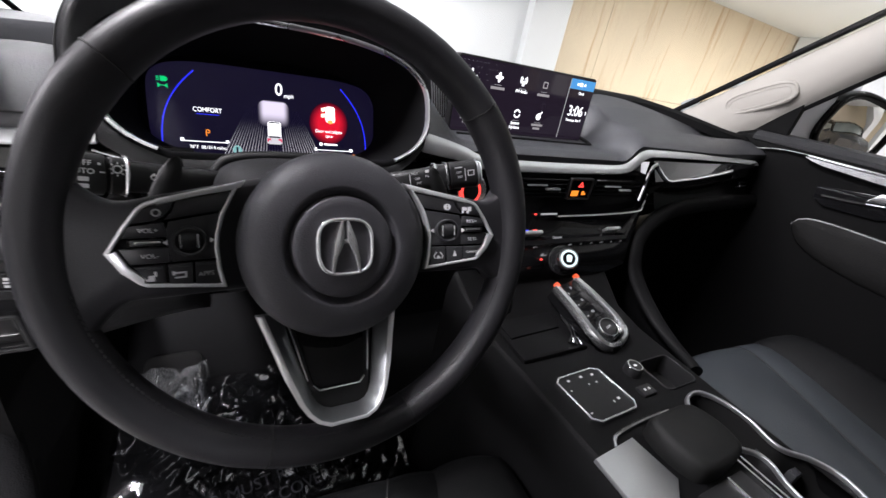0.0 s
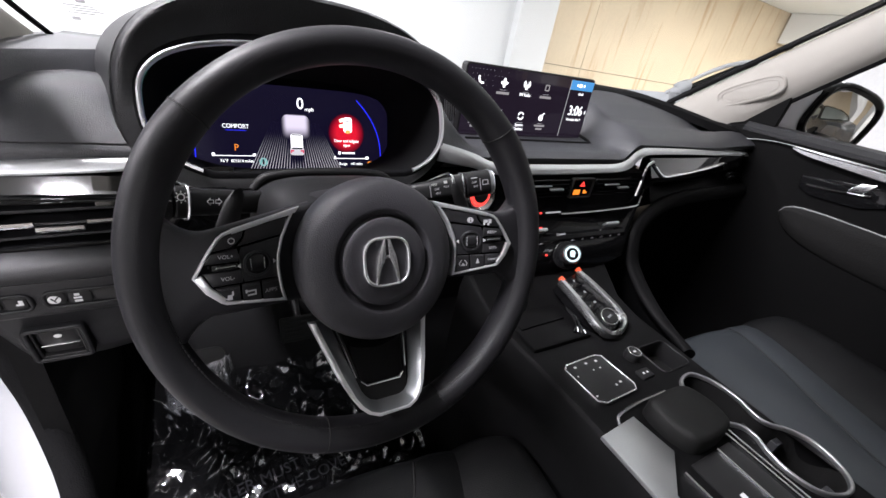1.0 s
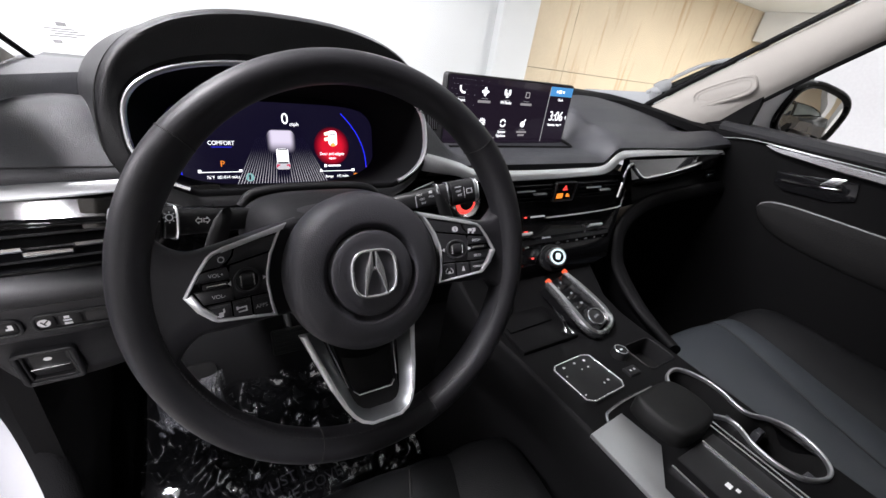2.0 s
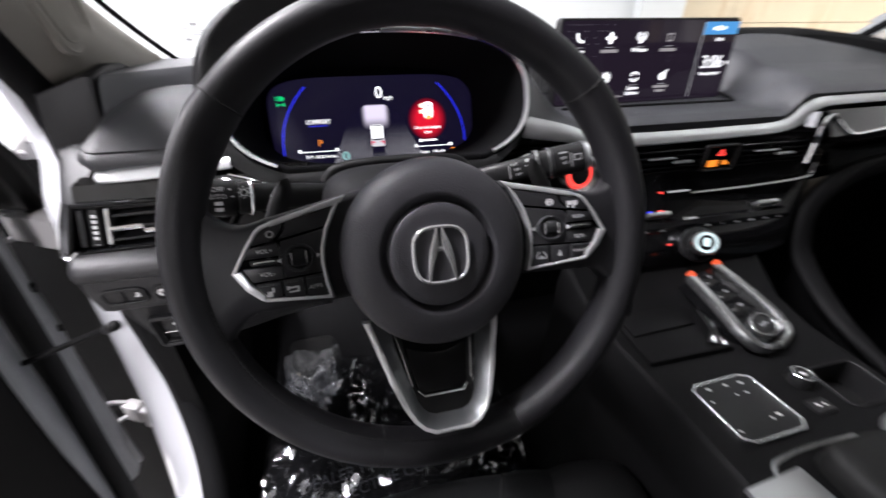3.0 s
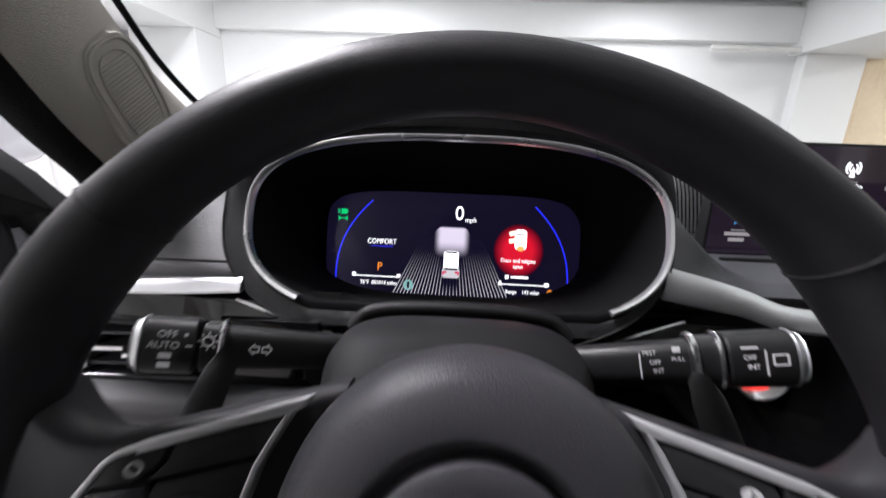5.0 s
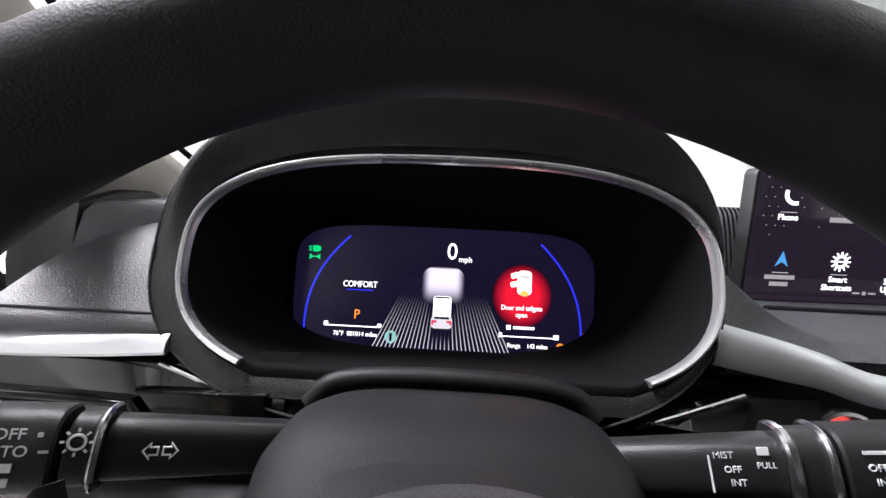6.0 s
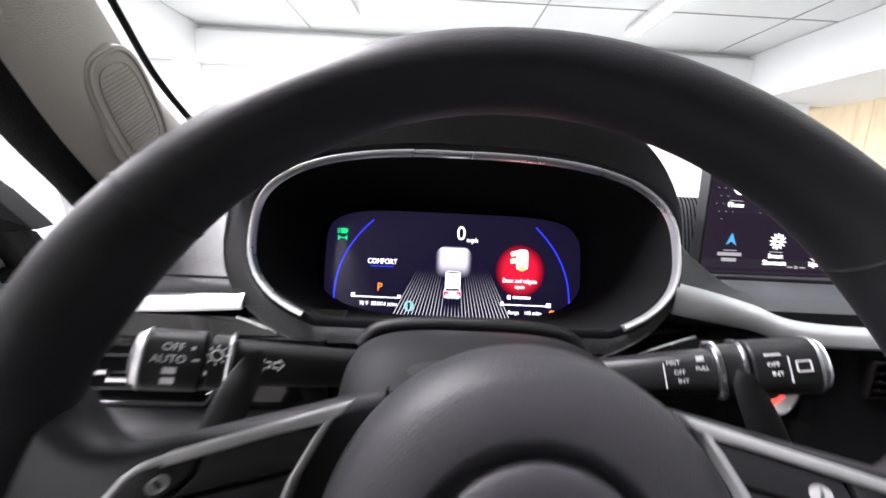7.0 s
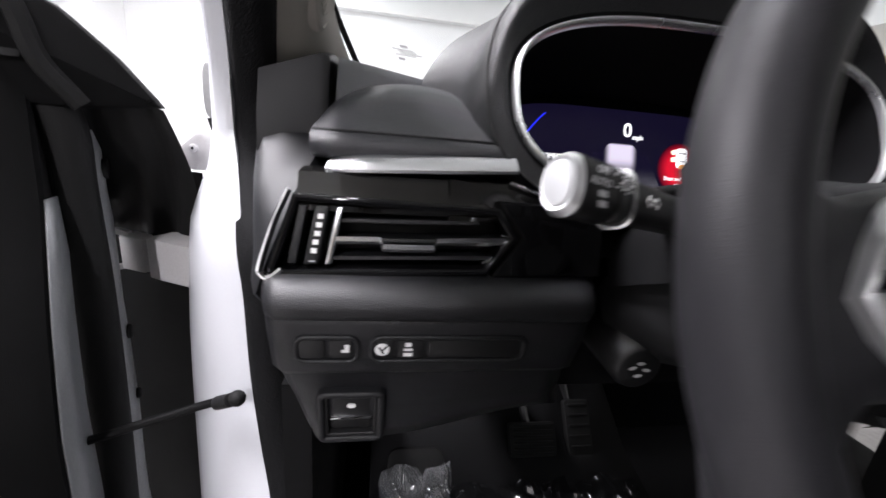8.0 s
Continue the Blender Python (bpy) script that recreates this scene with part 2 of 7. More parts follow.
CEILPAINT = material("ceiling_paint", (0.72, 0.74, 0.73), 0.8, vary=0.05, stain=1.5, size=50)
CONCRETE = material("concrete", (0.32, 0.31, 0.30), 0.6, vary=0.2, stain=0.8, size=40, grain=0.2)
PIPEPAINT = material("pipe_paint", (0.7, 0.7, 0.68), 0.4)
TUBE = glow("tube_light", (0.97, 0.99, 1.0), 9.0)
JOINTDARK = material("joint_dark", (0.12, 0.11, 0.09), 0.9)
JOINT = material("joint_grey", (0.36, 0.36, 0.35), 0.9)


def slab(name, lo, hi, mat, parent=None, bev=0.0, label=""):
    bm = bmesh.new()
    box(bm, lo, hi, bev)
    return part(name, bm, mat, parent, label, smooth=False)


def structure(name, lo, hi, mat, label, category, bev=0.0):
    return tagged(slab(name, lo, hi, mat, None, bev), label, category, kind="structure")


structure("floor", (-5, -8, -0.2), (13, 6, 0), CONCRETE, "grey concrete garage floor", "floor")
structure("ceiling", (-5, -8, 2.87), (13, 6, 3.05), CEILPAINT, "white painted garage ceiling", "ceiling")
structure("wall_north", (-5, 5.0, 0), (4.42, 5.25, 2.87), WALLWHITE, "white painted garage wall in front of the car", "wall")
structure("wall_south", (-5, -8.2, 0), (13, -8, 2.87), CREAM, "cream painted garage wall behind the car", "wall")
structure("wall_west", (-4.3, -8, 0), (-4.1, 5, 2.87), WALLWHITE, "white painted garage side wall", "wall")
structure("wall_east", (12.0, -8, 0), (12.2, 6, 2.87), CREAM, "cream painted far garage wall", "wall")
wall_beige = structure("wall_north_east", (4.42, 5.1, 0), (12.0, 5.25, 2.87), JOINTDARK, "dark backing of a beige boarded partition", "wall")
for x0, x1 in ((4.42, 5.36), (5.36, 11.5)):
    for z0, z1 in ((0.0, 1.15), (1.15, 2.87)):
        slab("panel", (x0 + 0.004, 5.03, z0 + 0.004), (x1 - 0.004, 5.1, z1 - 0.004), BEIGE, wall_beige, 0.003)
structure("column_1", (3.75, 4.85, 0), (4.4, 5.0, 2.33), WALLWHITE, "white painted square column", "column", 0.01)
structure("column_2", (3.5, -1.7, 0), (4.0, 0.95, 2.33), WALLWHITE, "broad white painted pier", "column", 0.02)
structure("column_3", (-3.7, 4.5, 0), (-2.95, 5.0, 2.35), WALLWHITE, "white painted square column", "column", 0.01)
structure("column_4", (6.0, -6.9, 0), (6.4, -6.5, 2.87), WALLWHITE, "white painted square column", "column", 0.01)
structure("column_5", (6.9, -6.6, 0), (7.4, -6.1, 2.87), WALLWHITE, "white painted square column", "column", 0.01)
structure("column_6", (9.6, -4.2, 0), (10.2, -3.6, 2.87), CREAM, "cream painted square column", "column", 0.01)
structure("beam_1", (3.65, -8, 2.33), (4.75, 5.0, 2.87), WALLWHITE, "white painted ceiling beam", "beam", 0.02)
structure("beam_2", (-3.9, -8, 2.35), (-2.95, 5.0, 2.87), WALLWHITE, "white painted ceiling beam", "beam", 0.02)
structure("beam_3", (-2.95, 4.88, 2.44), (3.65, 5.0, 2.80), WALLWHITE, "white wall beam under the ceiling", "beam", 0.01)
structure("beam_4", (10.9, -8, 2.3), (12.0, 5.0, 2.87), WALLWHITE, "white painted ceiling beam", "beam", 0.02)
bm = bmesh.new()
for x in (-1.6, 0.9, 3.2):
    box(bm, (x - 0.006, -8, 2.862), (x + 0.006, 4.88, 2.872))
for y in (-4.0, -1.2, 1.6, 3.9):
    box(bm, (-2.95, y - 0.006, 2.863), (3.65, y + 0.006, 2.873))
tagged(part("ceiling_trim", bm, JOINT), "thin dark joints between ceiling boards", "trim", kind="structure")


def pipe(name, pts, r, label):
    bm = bmesh.new()
    sweep(bm, smooth_path(pts, 4), circle(r, 10), up=(0.3, 0.2, 1))
    return tagged(part(name, bm, PIPEPAINT), label, "pipe")


pipe("wall_pipe", [(2.7, 4.83, 2.36), (3.2, 4.83, 2.36), (3.74, 4.83, 2.36)], 0.03, "white painted pipe along the wall")
pipe("drain_pipe", [(-4.04, 3.6, 0.02), (-4.04, 3.6, 1.4), (-4.04, 3.6, 2.86)], 0.05, "upright stained pipe on the side wall")


def tube_light(x, y):
    t = thing("tube_light", "white fluorescent ceiling batten with two lit tubes", "lamp", Matrix.Translation((x, y, 2.86)), "ceiling tube lights")
    bm = bmesh.new()
    box(bm, (-0.07, -0.62, -0.05), (0.07, 0.62, 0.0), 0.005)
    part("housing", bm, PIPEPAINT, t)
    for s in (-0.035, 0.035):
        bm = bmesh.new()
        sweep(bm, [(s, -0.6, -0.07), (s, 0.6, -0.07)], circle(0.016, 10))
        part("tube", bm, TUBE, t)
    return t


def area_lamp(name, x, y, z, sx, sy, watts, color=(1, 1, 1)):
    l = bpy.data.lights.new(name, "AREA")
    l.shape, l.size, l.size_y, l.energy, l.color = "RECTANGLE", sx, sy, watts, color
    ob = new(name, l)
    ob.matrix_world = pose(x, y, z)
    return ob


for x in (-1.0, 1.9, 6.4, 9.0):
    for y in (3.7 if x < 3 else 1.5, 0.4 if x < 3 else -0.8, -2.9, -6.2):
        tube_light(x, y)
tube_light(2.4, -0.3)
WHITE_LIGHT = (1.0, 0.965, 1.03)
# the lamp at (-2.6, 1.2) has no batten: fill added from the left
for x, y, watts in ((-1.0, 3.7, 58), (1.9, 3.7, 52), (-1.0, 0.4, 200), (-1.0, -2.9, 215), (1.9, -2.9, 15), (2.4, -0.3, 6), (-2.6, 1.2, 265)):
    area_lamp("tube_and_fill_lamp", x, y, 2.77, 0.14, 1.2, watts, WHITE_LIGHT)
# the lamps at (7.7, -2.9) and (4.6, -6.2) are added fill without battens
for x, y, watts in ((6.4, 1.5, 260), (9.2, 1.5, 320), (7.7, -2.9, 150), (4.6, -6.2, 190)):
    area_lamp("tube_and_fill_lamp", x, y, 2.77, 0.14, 1.2, watts, (1.0, 0.965, 0.99))


# ---- the parked car next to ours ----
PANE = material("pale_green_glass", (0.16, 0.18, 0.165), 0.08, vary=0.25, stain=1.5)


def parked_car(m, label, PAINT):
    c = thing("parked_car", label, "car", m)
    prof = [(-2.2, 0.35), (-2.25, 0.95), (-2.0, 1.13), (-1.6, 1.17), (0.55, 1.16), (0.95, 1.14), (1.75, 1.04), (2.05, 0.85), (2.1, 0.4), (1.6, 0.3), (-1.8, 0.3)]
    bm = bmesh.new()
    rows = [[(sx * (0.86 - (0.05 if abs(sx) == 1 else 0)), y * (0.985 if abs(sx) == 1 else 1), z) for y, z in prof] for sx in (-1.0, -0.93, 0.93, 1.0)]
    surf(bm, rows, close_u=True, caps=True)
    part("body", bm, PAINT, c)
    roof = [(-1.9, 1.14), (-1.45, 1.5), (-0.5, 1.6), (0.35, 1.53), (0.9, 1.14)]
    bm = bmesh.new()
    rows = [[(0.74 * k, y, z) if z > 1.2 else (0.82 * k, y, z) for y, z in roof] for k in (-1.0, 1.0)]
    surf(bm, rows, caps=True)
    part("glasshouse", bm, GLOSS, c, "dark tinted glass")
    bm = bmesh.new()
    surf(bm, [[(0.70 * k, y, z + 0.012) for y, z in ((-1.5, 1.48), (-0.5, 1.6), (0.35, 1.53))] for k in (-1, -0.5, 0, 0.5, 1)])
    part("roof", bm, PAINT, c)
    # windscreen and side panes set into the dark glasshouse
    bm = bmesh.new()
    surf(bm, [[(k * (0.76 - 0.08 * t), 0.885 - 0.50 * t, 1.165 + 0.36 * t) for t in (0.02, 0.35, 0.7, 0.98)] for k in (-1, -0.5, 0, 0.5, 1)])
    part("windscreen", bm, PANE, c, "pale green windscreen")
    for k in (-1, 1):
        for pts in ([(0.74, 1.175), (0.30, 1.475), (-0.30, 1.505), (-0.34, 1.185)], [(-0.44, 1.185), (-0.42, 1.505), (-1.05, 1.475), (-1.35, 1.24), (-1.36, 1.19)]):
            bm = bmesh.new()
            surf(bm, [[(k * (0.838 - 0.09 * (z - 1.14) / 0.4 + d), y, z) for y, z in pts] for d in (0.0, 0.006)], close_u=True, caps=True)
            part("side_window", bm, PANE, c, "pale green side glass")
    for k in (-1, 1):
        bm = bmesh.new()
        sweep(bm, smooth_path([(0.82 * k, 0.93, 1.14), (0.76 * k, 0.35, 1.53), (0.74 * k, -0.6, 1.6), (0.75 * k, -1.6, 1.46)], 6), circle(0.02, 8))
        part("roof_rail", bm, PAINT, c)
    for k in (-1, 1):
        for y in (-1.4, 1.35):
            bm = bmesh.new()
            sweep(bm, [(0.62 * k, y, 0.34), (0.87 * k, y, 0.34)], circle(0.34, 24), up=(0, 0, 1))
            part("wheel", bm, RUBBER, c)
    bm = bmesh.new()
    sweep(bm, smooth_path([(-0.95, 0.75, 1.12), (-1.02, 0.72, 1.2), (-0.9, 0.7, 1.25)], 4), circle(0.06, 10))
    part("wing_mirror", bm, PAINT, c)


parked_car(Matrix.Translation((5.20, 1.80, 0)) @ Matrix.Rotation(radians(5), 4, "Z"), "white crossover parked beside our car", PAINT)
parked_car(Matrix.Translation((4.75, -6.75, 0)), "dark crossover parked at the back of the garage", material("dark_paint", (0.02, 0.022, 0.025), 0.25, vary=0.02, coat=0.5))

# ---- body shell of our car ----
LX, RX = -0.345, 1.115
shell = thing("car_body", "white painted body shell of the car", "car", kind="structure")


def mirrored(p, side):
    return p if side > 0 else (0.77 - p[0], p[1], p[2])


slab("floor_pan", (LX, -2.2, 0.40), (RX, 0.75, 0.44), CARPET, shell)
slab("firewall", (LX, 0.72, 0.40), (RX, 0.78, 1.16), CARPET, shell)
slab("rear_panel", (LX, -2.25, 0.40), (RX, -2.2, 1.20), SOFT, shell)
for x0 in (LX - 0.06, RX + 0.02):
    slab("rear_side", (x0, -2.2, 0.40), (x0 + 0.04, -0.62, 1.20), SOFT, shell)
    for y0, y1 in ((-0.72, -0.58), (-1.75, -1.65), (-2.2, -2.1)):
        slab("side_pillar", (x0, y0, 1.20), (x0 + 0.04, y1, 1.60), FABRIC, shell)
slab("kick_panel", (LX + 0.005, 0.20, 0.42), (LX + 0.03, 0.72, 0.96), MATT, shell)
slab("sill", (LX - 0.08, -2.2, 0.38), (LX + 0.04, 0.20, 0.56), BLACK, shell, 0.015)
bm = bmesh.new()
surf(bm, [[(x, y, 1.60 + 0.05 * (1 - ((x - 0.385) / 0.73) ** 2) - (0.03 if y > -0.2 else 0)) for y in (-2.2, -1.2, -0.2, -0.04)] for x in [LX + (RX - LX) * i / 10 for i in range(11)]])
roof = part("roof", bm, HEADLINER, shell, "light grey headliner")
roof.modifiers.new("thick", "SOLIDIFY").thickness = 0.05
bm = bmesh.new()
surf(bm, [[(x, y, z - 0.12 * ((x - 0.385) / 0.78) ** 2) for y, z in ((0.80, 1.16), (1.2, 1.17), (1.7, 1.10), (1.85, 0.95), (1.9, 0.5))] for x in [-0.42 + 1.61 * i / 12 for i in range(13)]])
bonnet = part("bonnet", bm, PAINT, shell)
bonnet.modifiers.new("thick", "SOLIDIFY").thickness = 0.02


def pillar(side):
    # inner trim of the windscreen pillar, lofted from dash to roof
    a = [(1.075, 0.46, 1.240), (1.082, 0.26, 1.393), (1.067, 0.08, 1.52), (1.03, -0.06, 1.605)]
    b = [(1.10, 0.285, 1.225), (1.104, 0.165, 1.340), (1.09, 0.01, 1.470), (1.05, -0.16, 1.585)]
    if side < 0:
        a = [(1.053, 0.448, 1.22), (1.076, 0.400, 1.26), (1.094, 0.354, 1.30), (1.1015, 0.307, 1.34), (1.097, 0.261, 1.38), (1.089, 0.21, 1.42), (1.07, 0.08, 1.505), (1.03, -0.06, 1.60)]
        b = [(1.130, 0.306, 1.20), (1.1186, 0.256, 1.24), (1.105, 0.206, 1.28), (1.097, 0.168, 1.32), (1.095, 0.137, 1.36), (1.094, 0.107, 1.40), (1.08, -0.02, 1.49), (1.05, -0.16, 1.585)]
    n = 9
    rows = []
    for pa, pb in zip(smooth_path(a, 5), smooth_path(b, 5)):
        mid = (pa + pb) / 2
        out = Vector((1, 0.35, 0.25)).normalized()
        row = []
        for i in range(n):
            t = i / (n - 1)
            row.append(tuple(Vector(mirrored(tuple(pa.lerp(pb, t) - out * 0.020 * math.sin(math.pi * t) ** 0.7), side))))
        row += [mirrored(tuple(pb + out * 0.06), side), mirrored(tuple(pa + out * 0.06), side)]
        rows.append(row)
    bm = bmesh.new()
    surf(bm, rows, close_u=True, caps=True)
    p = part("pillar_trim", bm, FABRIC, shell, "light grey windscreen pillar trim")
    # black weather seals on both edges
    wide = [(x + 0.010, y + 0.002, z + 0.001) for x, y, z in b]
    if side < 0:
        wide = [(1.086, 0.046, 0.40), (1.086, 0.077, 0.50), (1.087, 0.118, 0.60), (1.092, 0.176, 0.70), (1.110, 0.224, 0.80), (1.122, 0.237, 0.88), (1.128, 0.239, 0.95), (1.130, 0.238, 1.03), (1.136, 0.246, 1.075), (1.149, 0.295, 1.125), (1.151, 0.308, 1.16), (1.149, 0.300, 1.20), (1.138, 0.260, 1.24), (1.1247, 0.210, 1.28), (1.116, 0.171, 1.32), (1.112, 0.135, 1.36), (1.109, 0.100, 1.40), (1.10, -0.02, 1.49), (1.07, -0.16, 1.58)]
    for line, r in (([(x - 0.004, y + 0.010, z + 0.008) for x, y, z in a], 0.007 if side > 0 else 0.0035), (wide, 0.009 if side > 0 else 0.019)):
        bm = bmesh.new()
        sweep(bm, [mirrored(tuple(q), side) for q in smooth_path(line, 5)], circle(r, 12), up=(1, 0, 0))
        part("seal", bm, SEALSKIN, shell)
    # tweeter grille on the trim
    c0, c1 = (Vector((1.066, 0.330, 1.285)), Vector((1.066, 0.215, 1.345))) if side > 0 else (Vector((-0.318, 0.284, 1.271)), Vector((-0.312, 0.232, 1.341)))
    ax = (c1 - c0).normalized()
    nrm = Vector((-1.0, -0.45, 0.05)) if side > 0 else Vector((1.0, -0.05, -0.17))
    nrm = (nrm - ax * nrm.dot(ax)).normalized()
    sd = nrm.cross(ax)
    gm = Matrix((ax.to_4d(), sd.to_4d(), nrm.to_4d(), (0, 0, 0, 1))).transposed()
    gm.translation = (c0 + c1) / 2 - nrm * (0.004 if side > 0 else -0.0052)
    for i in range(3):
        gm[3][i] = 0.0
    L = (c1 - c0).length
    wd = 0.024 if side > 0 else 0.030
    bm = bmesh.new()
    prism(bm, superoval(L / 2 + 0.010, wd + 0.003, wd + 0.003, 3.2, 40), -0.014, 0.0, 0.002, gm)
    gp = part("speaker_surround", bm, FABRIC, shell, "light grey speaker surround")
    bm = bmesh.new()
    frame_ring(bm, superoval(L / 2 + 0.008, wd, wd, 3.2, 48), 0.003, -0.004, 0.0016, gm)
    part("outer_ring", bm, FABRIC, gp)
    bm = bmesh.new()
    frame_ring(bm, superoval(L / 2 - 0.002, wd - 0.008, wd - 0.008, 3.2, 48), 0.0016, -0.004, 0.0012, gm)
    part("inner_ring", bm, FABRIC, gp)
    if side < 0:
        bm = bmesh.new()
        k = int(L / 0.0034)
        for i in range(-k // 2 + 2, k // 2 - 1):
            u = i * 0.0034
            w = (wd - 0.010) * (1 - abs(u / (L / 2)) ** 3.5) ** 0.4
            box(bm, (u - 0.0009, -w, -0.001), (u + 0.0009, w, 0.0009), 0.0004, gm)
        tagged(part("grille_rib", bm, FABRIC, gp), kind="stuff")
    return p


pillar(1)
pillar(-1)

GLASS = bpy.data.materials.new("windscreen_glass")
GLASS.use_nodes = True
g = GLASS.node_tree
g.nodes.clear()
o, mixs, tr, gl = (g.nodes.new(k) for k in ("ShaderNodeOutputMaterial", "ShaderNodeMixShader", "ShaderNodeBsdfTransparent", "ShaderNodeBsdfGlossy"))
tr.inputs[0].default_value = (0.93, 0.96, 0.95, 1)
gl.inputs["Roughness"].default_value = 0.02
mixs.inputs[0].default_value = 0.035
g.links.new(tr.outputs[0], mixs.inputs[1])
g.links.new(gl.outputs[0], mixs.inputs[2])
g.links.new(mixs.outputs[0], o.inputs[0])
bm = bmesh.new()
rows = []
for i in range(13):
    x = LX + (RX - LX) * i / 12
    k = 1 - ((x - 0.385) / 0.73) ** 2
    rows.append([(x + (0.385 - x) * 0.06 * t, (0.50 + 0.30 * k) * (1 - t) + (-0.08 + 0.04 * k) * t, 1.20 * (1 - t) + 1.60 * t + 0.035 * math.sin(math.pi * t) + 0.02 * k * t) for t in [j / 8 for j in range(9)]])
surf(bm, rows)
ws = tagged(part("window_1", bm, GLASS), "clear raked windscreen of the car", "windscreen", kind="structure")
ws.visible_shadow = False

TINT = bpy.data.materials.new("tinted_glass")
TINT.use_nodes = True
g = TINT.node_tree
g.nodes.clear()
o, mixs, tr, gl = (g.nodes.new(k) for k in ("ShaderNodeOutputMaterial", "ShaderNodeMixShader", "ShaderNodeBsdfTransparent", "ShaderNodeBsdfGlossy"))
tr.inputs[0].default_value = (0.5, 0.52, 0.52, 1)
gl.inputs["Roughness"].default_value = 0.03
mixs.inputs[0].default_value = 0.06
g.links.new(tr.outputs[0], mixs.inputs[1])
g.links.new(gl.outputs[0], mixs.inputs[2])
g.links.new(mixs.outputs[0], o.inputs[0])
for i, (lo, hi) in enumerate((((LX - 0.045, -2.1, 1.2), (LX - 0.04, -0.72, 1.6)), ((RX + 0.035, -2.1, 1.2), (RX + 0.04, -0.72, 1.6)), ((LX, -2.205, 1.2), (RX, -2.2, 1.6)))):
    w = structure("window_" + str(i + 2), lo, hi, TINT, "dark tinted rear glass of the car", "window")

# ---- dashboard ----
dash = thing("dashboard", "black stitched soft dashboard with satin silver trim strip", "dashboard")


def ramp(v, a, b, p, q):
    t = min(1, max(0, (v - a) / (b - a)))
    t = t * t * (3 - 2 * t)
    return p + (q - p) * t


def pad_rows(x):
    f = ramp(x, 0.545, 0.58, 1.166, 1.194)                # lip height
    yl = ramp(x, 0.8, 1.1, 0.17, 0.21)
    dip = ramp(x, 0.20, 0.25, 0, 1) * ramp(x, 0.56, 0.62, 1, 0)
    m = ramp(dip, 0, 1, 1.222, 1.173)
    b = ramp(dip, 0, 1, 1.238, 1.175)
    side = ramp(x, 0.75, 1.1, 0, 0.03)
    lift = ramp(x, 0.56, 0.72, 0, 1)
    return [(x, yl + 0.03, f - 0.03), (x, yl, f - 0.004), (x, yl - 0.002, f + 0.004), (x, yl + 0.008, f + 0.012),
            (x, yl + 0.05, ramp(dip, 0, 1, f + 0.026, f + 0.008)), (x, 0.285, m - side), (x, 0.33, b + 0.006 * lift - side), (x, 0.37, 1.238 + 0.013 * lift - side), (x, 0.46, 1.238 + 0.024 * lift - side),
            (x, 0.62, 1.23 + 0.03 * lift - side), (x, 0.80, 1.20), (x, 0.80, 1.1)]


bm = bmesh.new()
surf(bm, [pad_rows(x) for x in [0.172 + i * 0.0098 for i in range(13)] + [0.30 + i * 0.02 for i in range(12)] + [0.54 + i * 0.01 for i in range(9)] + [0.63 + i * 0.03 for i in range(17)]])
part("top_pad", bm, DASHSKIN, dash, angle=60)
# dark demister strip along the far edge, and the groove round the screen's foot
bm = bmesh.new()
rows = []
for i in range(25):
    x = 0.58 + 0.51 * i / 24
    y0 = 0.425 - ramp(x, 0.80, 1.08, 0, 0.17)
    z0 = 1.258 - ramp(x, 0.56, 0.66, 0.016, 0) - ramp(x, 0.85, 1.09, 0, 0.036)
    rows.append([(x, y0 - 0.004, z0 - 0.02), (x, y0, z0 - 0.002), (x, y0 + 0.012, z0 + 0.006), (x, y0 + 0.05, z0 + 0.009), (x, y0 + 0.11, z0 + 0.006), (x, y0 + 0.12, z0 - 0.03)])
surf(bm, rows, caps=True)
part("demister_strip", bm, MATT, dash)
bm = bmesh.new()
sweep(bm, smooth_path([(0.255, 0.258, 1.1735), (0.40, 0.258, 1.1735), (0.535, 0.258, 1.1735), (0.553, 0.263, 1.174), (0.559, 0.278, 1.176), (0.556, 0.30, 1.18)], 6), circle(0.003, 8))
part("screen_groove", bm, MATT, dash)
# deep part of the top behind the cluster
bm = bmesh.new()
surf(bm, [[(x, 0.43, 1.10), (x, 0.435, 1.205), (x, 0.46, 1.225), (x, 0.60, 1.225), (x, 0.80, 1.20)] for x in (-0.30, -0.2, 0, 0.14)])
part("top_deck", bm, SOFT, dash)
# left pad: domed, stitched
bm = bmesh.new()
rows = []
for i in range(25):
    x = -0.3125 + 0.140 * i / 24
    h = 0.042 * max(0.02, 1 - abs((x + 0.236) / 0.0775) ** 2.1) ** 0.55
    e = 0.022 * ramp(x, -0.3125, -0.285, 1, 0) ** 2
    rows.append([(x, 0.20 + e, 1.156), (x, 0.178 + e, 1.156), (x, 0.166 + e, 1.160), (x, 0.162 + e, 1.167), (x, 0.166 + e, 1.1735), (x, 0.1705 + e, 1.1755), (x, 0.185 + e, 1.178 + h * 0.22), (x, 0.205 + e, 1.179 + h * 0.52), (x, 0.225 + e * 0.5, 1.179 + h * 0.76), (x, 0.25, 1.179 + h * 0.93), (x, 0.279, 1.178 + h), (x, 0.31, 1.177 + h * 0.96), (x, 0.335, 1.17 + h * 0.8), (x, 0.36, 1.10)])
surf(bm, rows, caps=True)
part("left_pad", bm, PADSKIN, dash, angle=70)
bm = bmesh.new()
sweep(bm, [(-0.311 + 0.138 * i / 20, 0.1712 + 0.022 * ramp(-0.311 + 0.138 * i / 20, -0.3125, -0.285, 1, 0) ** 2, 1.1765) for i in range(21)], circle(0.0009, 6))
